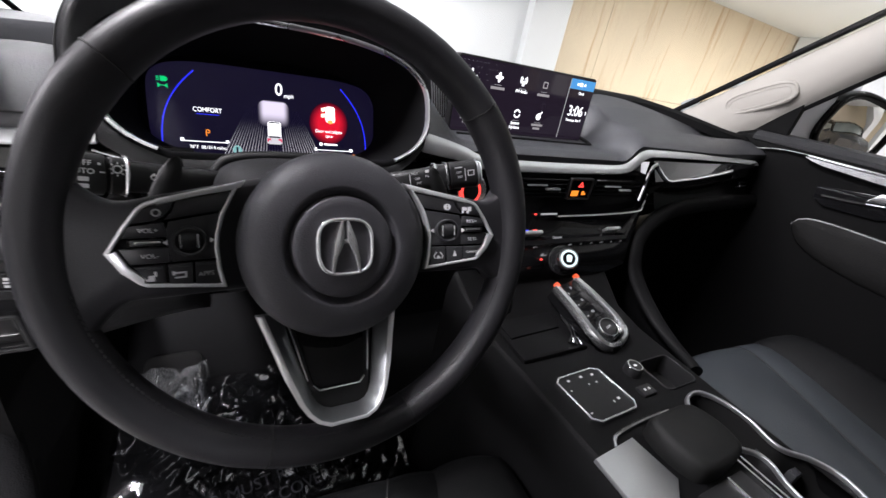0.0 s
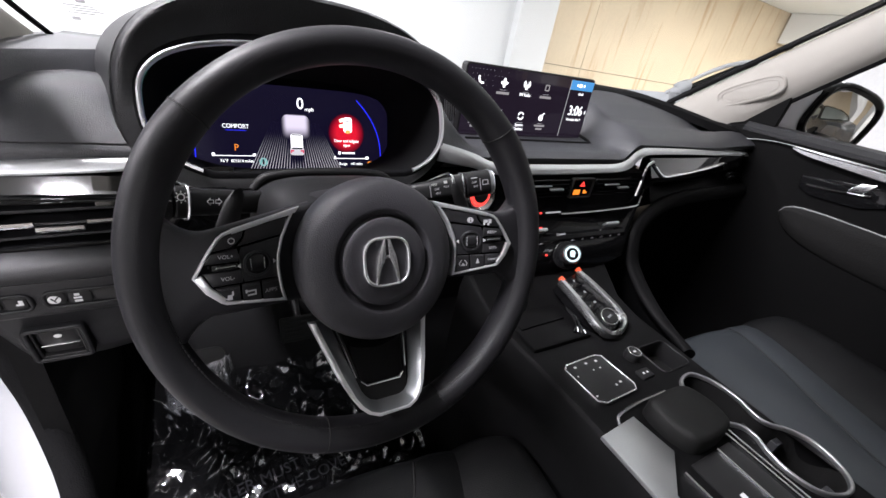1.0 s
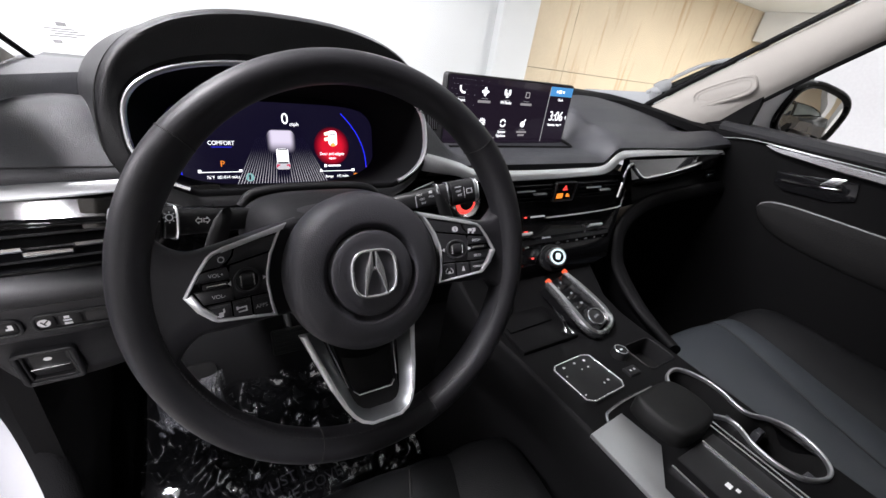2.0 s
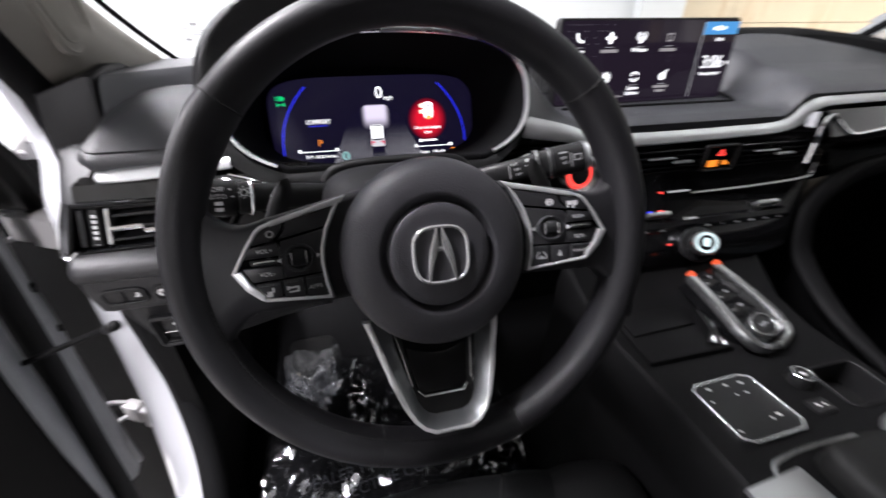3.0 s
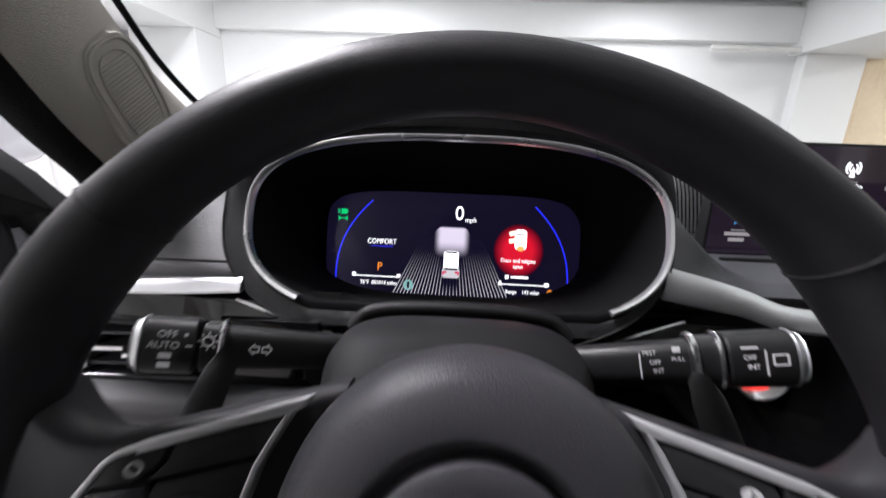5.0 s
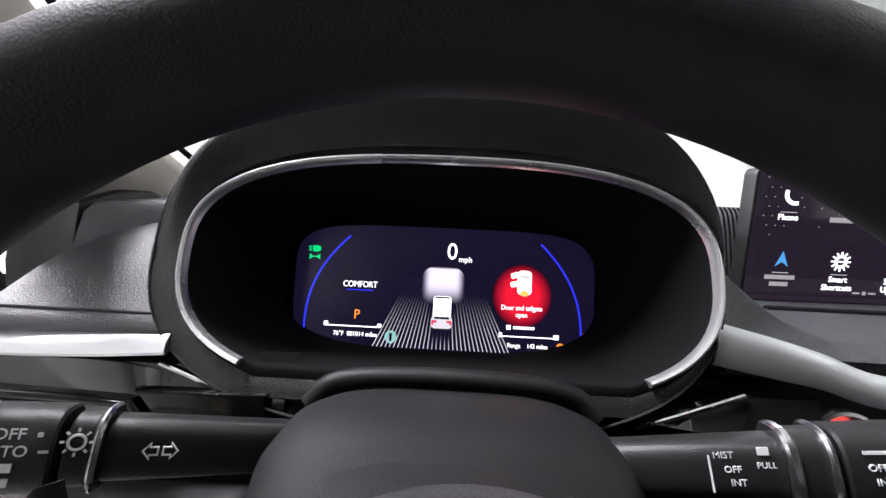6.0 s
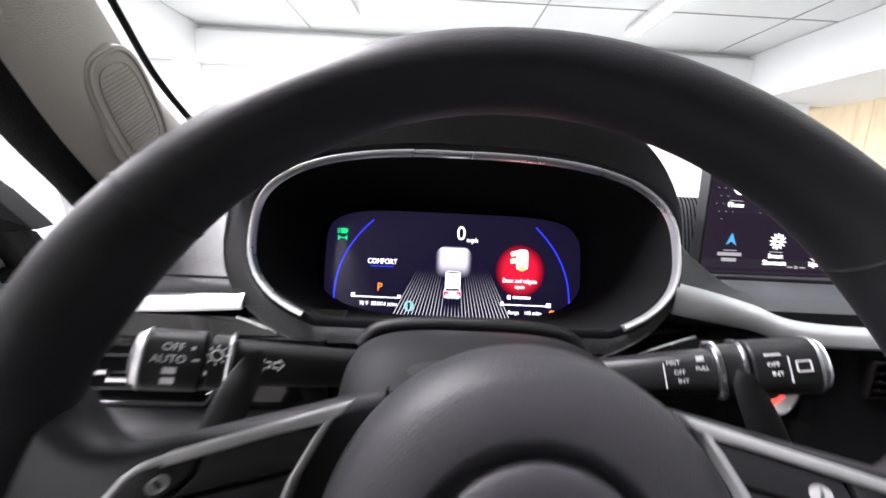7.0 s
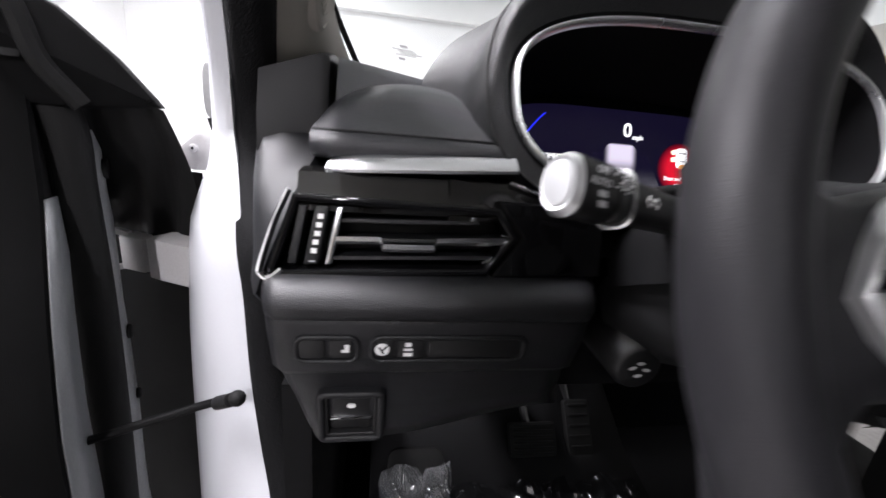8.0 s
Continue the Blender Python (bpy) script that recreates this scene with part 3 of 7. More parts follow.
part("seam", bm, THREAD, dash)
# grey trim that falls from the end block to the shelf
bm = bmesh.new()
rows = []
for z, xl, yl, xr, yr in ((1.172, -0.364, 0.252, -0.300, 0.243), (1.155, -0.364, 0.243, -0.312, 0.205), (1.135, -0.362, 0.225, -0.318, 0.160), (1.110, -0.357, 0.203, -0.326, 0.146), (1.090, -0.352, 0.188, -0.333, 0.140), (1.072, -0.350, 0.180, -0.338, 0.136), (1.060, -0.350, 0.178, -0.338, 0.150)):
    rows.append([(xl, yl + 0.03, z), (xl, yl, z), ((xl * 2 + xr) / 3 - 0.002, (yl * 2 + yr) / 3 - 0.005, z), ((xl + xr * 2) / 3, (yl + yr * 2) / 3 - 0.004, z), (xr, yr, z), (xr + 0.008, yr + 0.02, z)])
surf(bm, rows)
part("end_trim", bm, SOFT, dash, angle=60)
# end block by the door
bm = bmesh.new()
prism(bm, [(0.235, 0.90), (0.240, 1.15), (0.244, 1.20), (0.254, 1.232), (0.30, 1.240), (0.46, 1.238), (0.50, 0.90)], -0.363, -0.304, 0.010, Matrix(((0, 0, 1, 0), (1, 0, 0, 0), (0, 1, 0, 0), (0, 0, 0, 1))))
for v in bm.verts:
    if v.co.z > 1.17:
        v.co.z += ramp(v.co.x, -0.363, -0.304, -0.013, 0.005)
part("end_cap", bm, COLUMNSKIN, dash)
bm = bmesh.new()
surf(bm, [[(x, 0.212 + (x + 0.30) * 1.1, 1.15), (x, 0.252 + (x + 0.30) * 1.1, 1.228), (x, 0.264 + (x + 0.30) * 1.1, 1.2355), (x, 0.42, 1.236), (x, 0.50, 1.232), (x, 0.70, 1.21)] for x in [-0.30 + 0.02 * i for i in range(8)]])
part("corner_deck", bm, DASHSKIN, dash)


def strip(name, pts, prof, mat, n=8, up=(0, 0, 1), label="", parent=None):
    bm = bmesh.new()
    sweep(bm, smooth_path(pts, n), prof, up=up)
    return part(name, bm, mat, parent or dash, label)


FLAT = [(-0.008, -0.0085), (0.005, -0.0085), (0.0055, -0.006), (0.003, 0.0005), (-0.001, 0.006), (-0.006, 0.0085)]
strip("silver_trim", [(-0.296, 0.176, 1.152), (-0.28, 0.162, 1.1535), (-0.22, 0.158, 1.157), (-0.168, 0.160, 1.160)], [(-0.008, -0.003), (0.005, -0.003), (0.0055, -0.001), (0.003, 0.003), (-0.001, 0.0065), (-0.006, 0.0085)], SATIN, label="satin silver trim strip")
bm = bmesh.new()
tapered(bm, smooth_path([(0.158, 0.168, 1.177), (0.19, 0.161, 1.172), (0.213, 0.158, 1.1675), (0.25, 0.154, 1.158), (0.33, 0.151, 1.157), (0.45, 0.151, 1.158), (0.535, 0.152, 1.162), (0.575, 0.155, 1.186), (0.63, 0.158, 1.190), (0.85, 0.170, 1.188), (1.06, 0.203, 1.178)], 8), FLAT, lambda t: 1.35 - 1.5 * t if t < 0.35 else max(0.35, 0.82 - 0.5 * (t - 0.35)))
part("silver_trim", bm, SATIN, dash, "satin silver trim strip")
# gloss black band below the silver strip on the left
bm = bmesh.new()
surf(bm, [[(x, 0.18, 1.151), (x, 0.160, 1.1490), (x, 0.1495, 1.129), (x, 0.151, 1.125), (x, 0.20, 1.12)] for x in [-0.315 + 0.02 * i for i in range(12)]])
part("gloss_band", bm, BANDGLOSS, dash)
for q in (-1, 1):
    bm = bmesh.new()
    rows = []
    for i in range(13):
        t = i / 12
        x = q * (0.215 - 0.098 * t)
        zt, zb = 1.151 - 0.016 * t ** 1.6, 1.118 + 0.014 * t
        rows.append([(x, 0.185, zt), (x, 0.158, zt - 0.001), (x, 0.1485, zb + 0.003), (x, 0.151, zb), (x, 0.19, zb - 0.002)])
    surf(bm, rows)
    part("gloss_wing", bm, BANDGLOSS, dash)
    bm = bmesh.new()
    sweep(bm, smooth_path([(q * 0.172, 0.157, 1.1505), (q * 0.150, 0.153, 1.1445), (q * 0.128, 0.1515, 1.1365), (q * 0.109, 0.1505, 1.1305)], 5), circle(0.0015, 8))
    part("wing_edge", bm, CHROME, dash)
# ribbed panel between the cluster hood and the screen
bm = bmesh.new()
box(bm, (0.222, 0.336, 1.165), (0.300, 0.35, 1.252), 0.003)
rb = part("ribbed_panel", bm, WHEELTRIM, dash, "ribbed silver panel")
bm = bmesh.new()
for i in range(21):
    x = 0.204 + i * 0.0043
    p = [(x + 0.020 * t ** 0.6, 0.3355, 1.250 - 0.080 * t) for t in (0.0, 0.04, 0.12, 0.3, 0.6, 1.0)]
    p = [q for q in p if 0.223 < q[0] < 0.299]
    if len(p) > 1:
        sweep(bm, p, [(-0.0006, -0.001), (0.0006, -0.001), (0.0004, 0.0012), (-0.0004, 0.0012)], up=(0, 1, 0))
tagged(part("rib", bm, BLACK, rb), kind="stuff")
# knee panel, shelf and lower dash on the driver's side
bm = bmesh.new()
rows = []
for i in range(34):
    x = -0.337 + 0.242 * i / 33
    zb = ramp(x, -0.337, -0.305, 1.0, 0.915) + ramp(x, -0.27, -0.095, 0, 0.03)
    e = 0.03 * ramp(x, -0.337, -0.322, 1, 0) ** 2 + 0.04 * ramp(x, -0.125, -0.095, 0, 1) ** 2
    k = 0.028 + 0.012 * ramp(x, -0.15, -0.10, 0, 1)
    rows.append([(x, 0.22, 1.088), (x, 0.135 + e, 1.086), (x, 0.121 + e, 1.083), (x, 0.114 + e, 1.076), (x, 0.113 + e, 1.068), (x, 0.116 + e, 1.0635), (x, 0.1185 + e, 1.0628), (x, 0.1175 + e, 1.060), (x, 0.122 + e, 1.040), (x, 0.129 + e, 1.020), (x, 0.141 + e, 1.010), (x, 0.154 + e * 0.6, 1.004), (x, 0.160 + e * 0.5, 0.6 * 1.0 + 0.4 * zb), (x, 0.168 + e * 0.4, 0.3 + 0.7 * zb), (x, 0.178, zb + 0.006), (x, 0.192, zb), (x, 0.26, zb - 0.012)])
surf(bm, rows)
part("knee_panel", bm, KNEESKIN, dash, angle=60)
bm = bmesh.new()
surf(bm, [[(x, 0.26, 1.09), (x, 0.19, 1.06), (x, 0.185, 1.00), (x, 0.20, 0.955), (x, 0.23, 0.945), (x, 0.30, 0.94)] for x in [-0.12 + 0.03 * i for i in range(14)]])
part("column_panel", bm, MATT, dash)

# ---- driver's air vent ----
vent = thing("air_vent", "gloss black air vent with chrome slats on the dashboard", "air vent", plane_frame((-0.228, 0.142, 1.108), 8))
bm = bmesh.new()
frame_ring(bm, [(-0.104, -0.021), (-0.099, -0.025), (0.041, -0.021), (0.062, 0.006), (0.047, 0.026), (-0.088, 0.029)], 0.005, -0.02, 0.003)
part("frame", bm, GLOSS, vent)
bm = bmesh.new()
prism(bm, [(0.043, -0.024), (0.128, -0.020), (0.124, 0.032), (0.046, 0.031), (0.064, 0.006)], -0.014, 0.000, 0.003)
part("surround", bm, GLOSS, vent)
bm = bmesh.new()
box(bm, (-0.102, -0.024, -0.05), (0.062, 0.028, -0.035))
part("duct", bm, BLACK, vent)
for v0, v1, u1, mt in ((0.0125, 0.0150, 0.034, SOFT), (-0.0005, 0.0030, 0.056, BLACK), (-0.0125, -0.0090, 0.046, SOFT)):
    bm = bmesh.new()
    surf(bm, [[(-0.063, v0 - 0.0012, -0.004), (-0.063, v0 + 0.0012, -0.004), (-0.063, v0 + 0.002, -0.034), (-0.063, v0 - 0.002, -0.034)], [(u1, v1 - 0.0012, -0.004), (u1, v1 + 0.0012, -0.004), (u1, v1 + 0.002, -0.034), (u1, v1 - 0.002, -0.034)]], close_u=True, caps=True)
    part("slat", bm, mt, vent)
bm = bmesh.new()
sweep(bm, [(-0.0635, 0.0, -0.003), (-0.033, 0.001, -0.003), (-0.031, -0.0035, 0.0), (0.003, -0.003, 0.0), (0.005, 0.0015, -0.003), (0.054, 0.0035, -0.004)], [(-0.002, -0.0016), (0.001, -0.0016), (0.003, 0.0002), (0.001, 0.0018), (-0.002, 0.0018)])
part("slat_edge", bm, SILVER, vent)
bm = bmesh.new()
sweep(bm, [(0.050, 0.0075, -0.002), (0.059, 0.006, -0.001), (0.050, -0.006, -0.002), (0.038, -0.0125, -0.003)], circle(0.0008, 6))
part("tip_trim", bm, SILVER, vent)
bm = bmesh.new()
sweep(bm, smooth_path([(-0.090, 0.031, 0.003), (-0.0985, 0.010, 0.004), (-0.1065, -0.017, 0.004), (-0.1055, -0.023, 0.004), (-0.101, -0.025, 0.004), (-0.094, -0.0195, 0.003)], 4), circle(0.0022, 8))
part("edge_trim", bm, CHROME, vent)
for u, w, mt in ((-0.0855, 0.0055, SOFT), (-0.0735, 0.0085, BLACK), (-0.0625, 0.0040, SILVER)):
    bm = bmesh.new()
    prism(bm, [(u - 0.0035 - w / 2, -0.0165), (u - 0.0035 + w / 2, -0.0165), (u + 0.0035 + w / 2, 0.0215), (u + 0.0035 - w / 2, 0.0215)], -0.03, 0.0005 if mt is BLACK else -0.001, 0.0012)
    part("thumb_wheel", bm, mt, vent)
for k in range(6):
    v = 0.015 - 0.0056 * k
    bm = bmesh.new()
    box(bm, (-0.0735 + v * 0.18 - 0.0018, v - 0.0016, 0.0006), (-0.0735 + v * 0.18 + 0.0018, v + 0.0016 if k < 5 else v - 0.001, 0.0009))
    part("mark", bm, PRINT, vent, smooth=False)

# ---- switch strip under the shelf ----
sw = thing("switch_strip", "black strip of push switches with white symbols", "switch", plane_frame((-0.238, 0.121, 1.041), -8))
for u, w in ((-0.054, 0.042), (0.0265, 0.108)):
    bm = bmesh.new()
    frame_ring(bm, rrect(w, 0.0225, 0.008, 5, u, 0.0), 0.0035, -0.006, 0.0022)
    part("frame", bm, SOFT, sw)
    bm = bmesh.new()
    prism(bm, rrect(w - 0.005, 0.018, 0.006, 5, u, 0.0), -0.006, -0.001)
    part("recess", bm, BLACK, sw)
for u, w in ((-0.0635, 0.018), (-0.045, 0.016), (-0.018, 0.0165), (0.0005, 0.018), (0.0430, 0.064)):
    bm = bmesh.new()
    prism(bm, rrect(w - 0.001, 0.0145, 0.003, 4, u, 0), -0.004, 0.0008, 0.0008)
    part("switch", bm, BLACK, sw)
bm = bmesh.new()
prism(bm, circle(0.0048, 20), 0.0008, 0.0012, 0, at(-0.019, 0))
part("symbol", bm, PRINT, sw)
for u, v, a in ((-0.0195, -0.0005, 30), (-0.0175, 0.001, -40)):
    bars("symbol", [(0, 0, 0.0011, 0.006)], BLACK, sw, 0.0012, at(u, v, 0, a))
bars("symbol", [(-0.002, 0.004, 0.004, 0.003), (-0.002, 0.000, 0.006, 0.0018), (-0.002, -0.004, 0.006, 0.0026)], PRINT, sw, 0.0009)
bars("symbol", [(-0.0425, -0.001, 0.005, 0.002), (-0.0415, 0.002, 0.003, 0.004)], PRINT, sw, 0.0009)
pb = thing("parking_brake_switch", "black parking brake pull switch with chrome edge", "switch", plane_frame((-0.278, 0.158, 0.960), -10))
bm = bmesh.new()
frame_ring(bm, rrect(0.052, 0.054, 0.007, 5), 0.006, -0.014, 0.004)
part("surround", bm, SOFT, pb)
bm = bmesh.new()
frame_ring(bm, rrect(0.041, 0.044, 0.004, 4), 0.003, -0.014, 0.001)
part("frame", bm, BLACK, pb)
bm = bmesh.new()
box(bm, (-0.017, -0.019, -0.012), (0.017, 0.019, -0.003), 0.003)
part("lever", bm, BLACK, pb)
bm = bmesh.new()
box(bm, (-0.0165, -0.0045, -0.003), (0.0165, -0.0025, 0.000), 0.0008)
part("lever_edge", bm, CHROME, pb)
bm = bmesh.new()
prism(bm, circle(0.0035, 14, 0.0026), -0.002, -0.0014, 0, at(0, 0.009))
part("symbol", bm, PRINT, pb)

# round knob under the column, with pale marks
ak = thing("adjuster_knob", "small round black knob with pale marks under the column", "knob", plane_frame((-0.064, 0.128, 1.022), -5))
bm = bmesh.new()
surf(bm, [[(r * math.cos(2 * math.pi * i / 28), r * math.sin(2 * math.pi * i / 28), w) for i in range(28)] for r, w in ((0.020, -0.07), (0.0195, 0.0), (0.0175, 0.004), (0.016, 0.005))], close_u=True, caps=True)
part("grip", bm, BLACK, ak)
for u, v, a in ((-0.006, 0.001, 15), (0.000, 0.005, 0), (0.006, -0.001, -10), (0.000, -0.006, 5)):
    bm = bmesh.new()
    prism(bm, circle(0.0034, 12, 0.0014), 0.005, 0.0054, 0, at(u, v, 0, a))
    part("mark", bm, material("pale_mark", (0.5, 0.5, 0.5), 0.3, vary=0), ak)

# ---- instrument cluster ----
CL = plane_frame((0.0, 0.183, 1.215), 23)
cluster = thing("instrument_cluster", "black hooded instrument cluster with silver bezel and lit digital display", "instrument cluster", CL)
inv = CL.inverted()
DM = plane_frame((-0.0075, 0.291, 1.166), 15)
dloc = inv @ DM @ Matrix.Diagonal((0.94, 1, 1, 1))


def ring_pts(o, w, m=None):
    return [(m or Matrix.Identity(4)) @ Vector((u, v, w)) for u, v in o]


N = 72


def cut(o, floor_v):
    """An oval with its lower side cut level."""
    return [(u, max(v, floor_v)) for u, v in o]


CX = -0.0035
bez = cut(superoval(0.1655, 0.0685, 0.080, 2.7, N, CX), -0.069)
rec = superoval(0.150, 0.062, 0.058, 3.2, N, -0.004, 0.004)
lip = cut(superoval(0.1705, 0.079, 0.086, 2.6, N, CX), -0.074)


def brow(o, w):
    """A hood ring that leans out over the display at its top."""
    return [Vector((u, v, w * max(0.0, v / 0.1) ** 0.8)) for u, v in o]


def slim(o, w):
    """The hood hugs the bezel on the passenger's side, less so towards its top."""
    return [(u - max(0.0, w - 0.169) * u / w * ramp(v, 0.05, 0.13, 1, 0) if u > 0 else u, v) for u, v in o]


funnel = list(zip(ring_pts(rec, 0.004, dloc), ring_pts(inset(bez, 0.002), 0.0)))
bm = bmesh.new()
surf(bm, [[a.lerp(b, k) for a, b in funnel] for k in (0, 0.25, 0.5, 0.75, 0.92, 1.0)] + [ring_pts(bez, 0.001), ring_pts(lip, -0.001)], close_u=True)
part("recess", bm, RECESS, cluster, angle=60)
bm = bmesh.new()
back1 = [inv @ Vector((u * (0.187 if u > 0 else 0.224), 0.33, 1.205 + (v * 0.112 if v > 0 else v * 0.09))) for u, v in superoval(1, 1, 1, 2.4, N)]
back2 = [inv @ Vector((u * (0.192 if u > 0 else 0.235), 0.52, 1.195 + (v * 0.06 if v > 0 else v * 0.09))) for u, v in superoval(1, 1, 1, 2.4, N)]
surf(bm, [ring_pts(lip, -0.001), brow(cut(slim(superoval(0.1730, 0.094, 0.090, 2.5, N, CX), 0.1730), -0.078), 0.012), brow(cut(slim(superoval(0.1760, 0.1075, 0.094, 2.5, N, CX), 0.1760), -0.081), 0.0195), brow(cut(slim(superoval(0.1790, 0.1115, 0.096, 2.5, N, CX), 0.1790), -0.083), 0.0205), brow(cut(slim(superoval(0.1815, 0.1155, 0.098, 2.5, N, CX), 0.1815), -0.084), 0.0165), brow(cut(slim(superoval(0.186, 0.124, 0.100, 2.5, N, CX), 0.186), -0.085), 0.002), ring_pts(slim(superoval(0.197, 0.134, 0.103, 2.5, N, CX), 0.197), -0.045), back1, back2], close_u=True)
part("hood", bm, HOODSKIN, cluster, "stitched black leather hood", angle=60)
bm = bmesh.new()
i0, i1 = -10, N // 2 + 10
path = [ring_pts([bez[i % N]], 0.003)[0] for i in range(i0, i1 + 1)]
sweep(bm, path, [(-0.0023, -0.004), (0.0021, -0.003), (0.0023, -0.0004), (0.0016, 0.0018), (0.0002, 0.0026), (-0.0013, 0.0018), (-0.0022, -0.0004)], up=(0, 0, 1))
part("bezel_trim", bm, BEZELTRIM, cluster, "satin silver bezel strip")
bm = bmesh.new()
sweep(bm, [p + Vector((0, 0, 0.0004)) for p in brow(slim(superoval(0.1866, 0.1228, 0.1003, 2.5, N, CX), 0.1866), 0.001)], circle(0.0008, 5), closed=True)
part("seam", bm, THREAD, cluster)
# lower cowl between hood and column
bm = bmesh.new()
rows = []
for i in range(15):
    x = -0.125 + 0.25 * i / 14
    a = abs(x) / 0.125
    drop = 0.016 * (a ** 4)
    rows.append([inv @ Vector(p) for p in ((x, 0.27, 1.103), (x, 0.20, 1.112 - drop), (x, 0.165, 1.118 - drop), (x, 0.158, 1.113 - drop), (x, 0.162, 1.103 - drop * 1.6), (x, 0.20, 1.09 - drop))])
surf(bm, rows)
part("cowl", bm, MATT, cluster)

bm = bmesh.new()
prism(bm, superoval(0.158, 0.070, 0.068, 3.2, N, -0.004, 0.004), -0.012, -0.006, 0, dloc)
part("back_plate", bm, MATT, cluster)
disp = part("display", prism(bmesh.new(), [tuple(p) for p in superoval(0.146, 0.057, 0.057, 5.0, 64)], -0.004, 0.0, 0, dloc), CLUSTERGLASS, cluster, "lit digital instrument display", smooth=False)
disp.parent = cluster


def on_disp(name, bm, mat, **k):
    bm.transform(dloc)
    return part(name, bm, mat, disp, smooth=False, **k)


def dtext(name, body, size, u, v, mat=W_GLOW, wide=1.0):
    return lettering(name, body, size, dloc @ at(u, v, 0.0008), mat, disp, wide=wide)


def dbars(name, spots, mat, w=0.0005):
    return bars(name, spots, mat, disp, w, dloc)


for s in (-1, 1):
    bm = bmesh.new()
    flat_strip(bm, [(s * (0.1335 - 0.040 * ((v + 0.040) / 0.086) ** 2.4), v) for v in [-0.040 + 0.086 * i / 14 for i in range(15)]], 0.0014, 0.0004)
    on_disp("gauge_arc", bm, BLUE_GLOW)
dtext("speed_digit", "0", 0.0215, 0.0075, 0.035, wide=1.0)
dtext("speed_unit", "mph", 0.0075, 0.0205, 0.0285)
dtext("mode_text", "COMFORT", 0.0078, -0.081, 0.0015, wide=0.9)
dbars("mode_underline", [(-0.081, -0.0035, 0.026, 0.0007)], BLUE_GLOW)
dtext("gear_letter", "P", 0.012, -0.0825, -0.026, ORANGE)
dtext("odometer_text", "76°F  001014 miles", 0.0058, -0.083, -0.0435, wide=0.95)
dbars("temperature_gauge", [(-0.086, -0.0365, 0.054, 0.0009), (-0.112, -0.0350, 0.004, 0.004), (-0.060, -0.0350, 0.004, 0.003)], W_GLOW)
dtext("range_text", "Range    143 miles", 0.0055, 0.083, -0.0465, wide=0.95)
dbars("fuel_gauge", [(0.083, -0.0385, 0.05, 0.0009), (0.057, -0.0375, 0.003, 0.004), (0.110, -0.0375, 0.005, 0.004)], W_GLOW)
bm = bmesh.new()
prism(bm, circle(0.0058, 20), 0.0003, 0.0006, 0, at(-0.0485, -0.0445))
on_disp("status_symbol", bm, material("pale_teal_glow", (0.01, 0.01, 0.01), 0.3, vary=0, emit=(0.3, 0.75, 0.75), strength=0.8))
dbars("status_symbol", [(-0.0485, -0.0445, 0.0025, 0.007)], CLUSTERGLASS, 0.0008)
bm = bmesh.new()
prism(bm, circle(0.0040, 16), 0.0003, 0.0006, 0, at(0.1145, -0.0465))
on_disp("status_symbol", bm, ORANGE)
dbars("warning_lamp", [(0.1365, -0.0355, 0.0032, 0.0060), (0.1365, -0.0385, 0.0062, 0.0030)], glow("red_orange_glow", (1.0, 0.1, 0.03), 1.5))
for pts in ([(-0.1300, 0.0355), (-0.1245, 0.0355), (-0.1222, 0.0340), (-0.1222, 0.0315), (-0.1245, 0.0298), (-0.1300, 0.0298)], [(-0.1330, 0.0280), (-0.1290, 0.0252), (-0.1330, 0.0225)], [(-0.1225, 0.0280), (-0.1265, 0.0252), (-0.1225, 0.0225)]):
    bm = bmesh.new()
    prism(bm, pts, 0.0004, 0.0007)
    on_disp("headlamp_symbol", bm, GREEN_GLOW)
dbars("headlamp_symbol", [(-0.1325, 0.0345, 0.0030, 0.0009), (-0.1325, 0.0327, 0.0030, 0.0009), (-0.1325, 0.0309, 0.0030, 0.0009), (-0.1278, 0.0252, 0.0030, 0.0010)], GREEN_GLOW)
# warning disc with a soft edge, made of nested rings
rd = bpy.data.materials.new("warning_disc")
rd.use_nodes = True
nt = rd.node_tree
b = nt.nodes["Principled BSDF"]
b.inputs["Base Color"].default_value = (0.01, 0.0, 0.0, 1)
tc = nt.nodes.new("ShaderNodeTexCoord")
gr = nt.nodes.new("ShaderNodeTexGradient")
gr.gradient_type = "SPHERICAL"
mp = nt.nodes.new("ShaderNodeMapping")
mp.inputs["Location"].default_value = (-1, -1, 0)
mp.inputs["Scale"].default_value = (2, 2, 0)
cr = nt.nodes.new("ShaderNodeValToRGB")
cr.color_ramp.elements[0].color = (0.02, 0.0, 0.01, 1)
cr.color_ramp.elements[1].position = 0.45
cr.color_ramp.elements[1].color = (0.95, 0.01, 0.04, 1)
nt.links.new(tc.outputs["Generated"], mp.inputs["Vector"])
nt.links.new(mp.outputs[0], gr.inputs["Vector"])
nt.links.new(gr.outputs["Fac"], cr.inputs["Fac"])
nt.links.new(cr.outputs[0], b.inputs["Emission Color"])
b.inputs["Emission Strength"].default_value = 1.0
wd = part("warning_disc", prism(bmesh.new(), circle(0.0285, 40), 0.0, 0.0003), rd, disp, smooth=False)
wd.matrix_local = dloc @ at(0.0765, -0.002, 0.0003)
bm = bmesh.new()
prism(bm, rrect(0.0135, 0.022, 0.004, 4, 0.0785, 0.010), 0.0008, 0.0011)
on_disp("car_symbol", bm, W_GLOW)
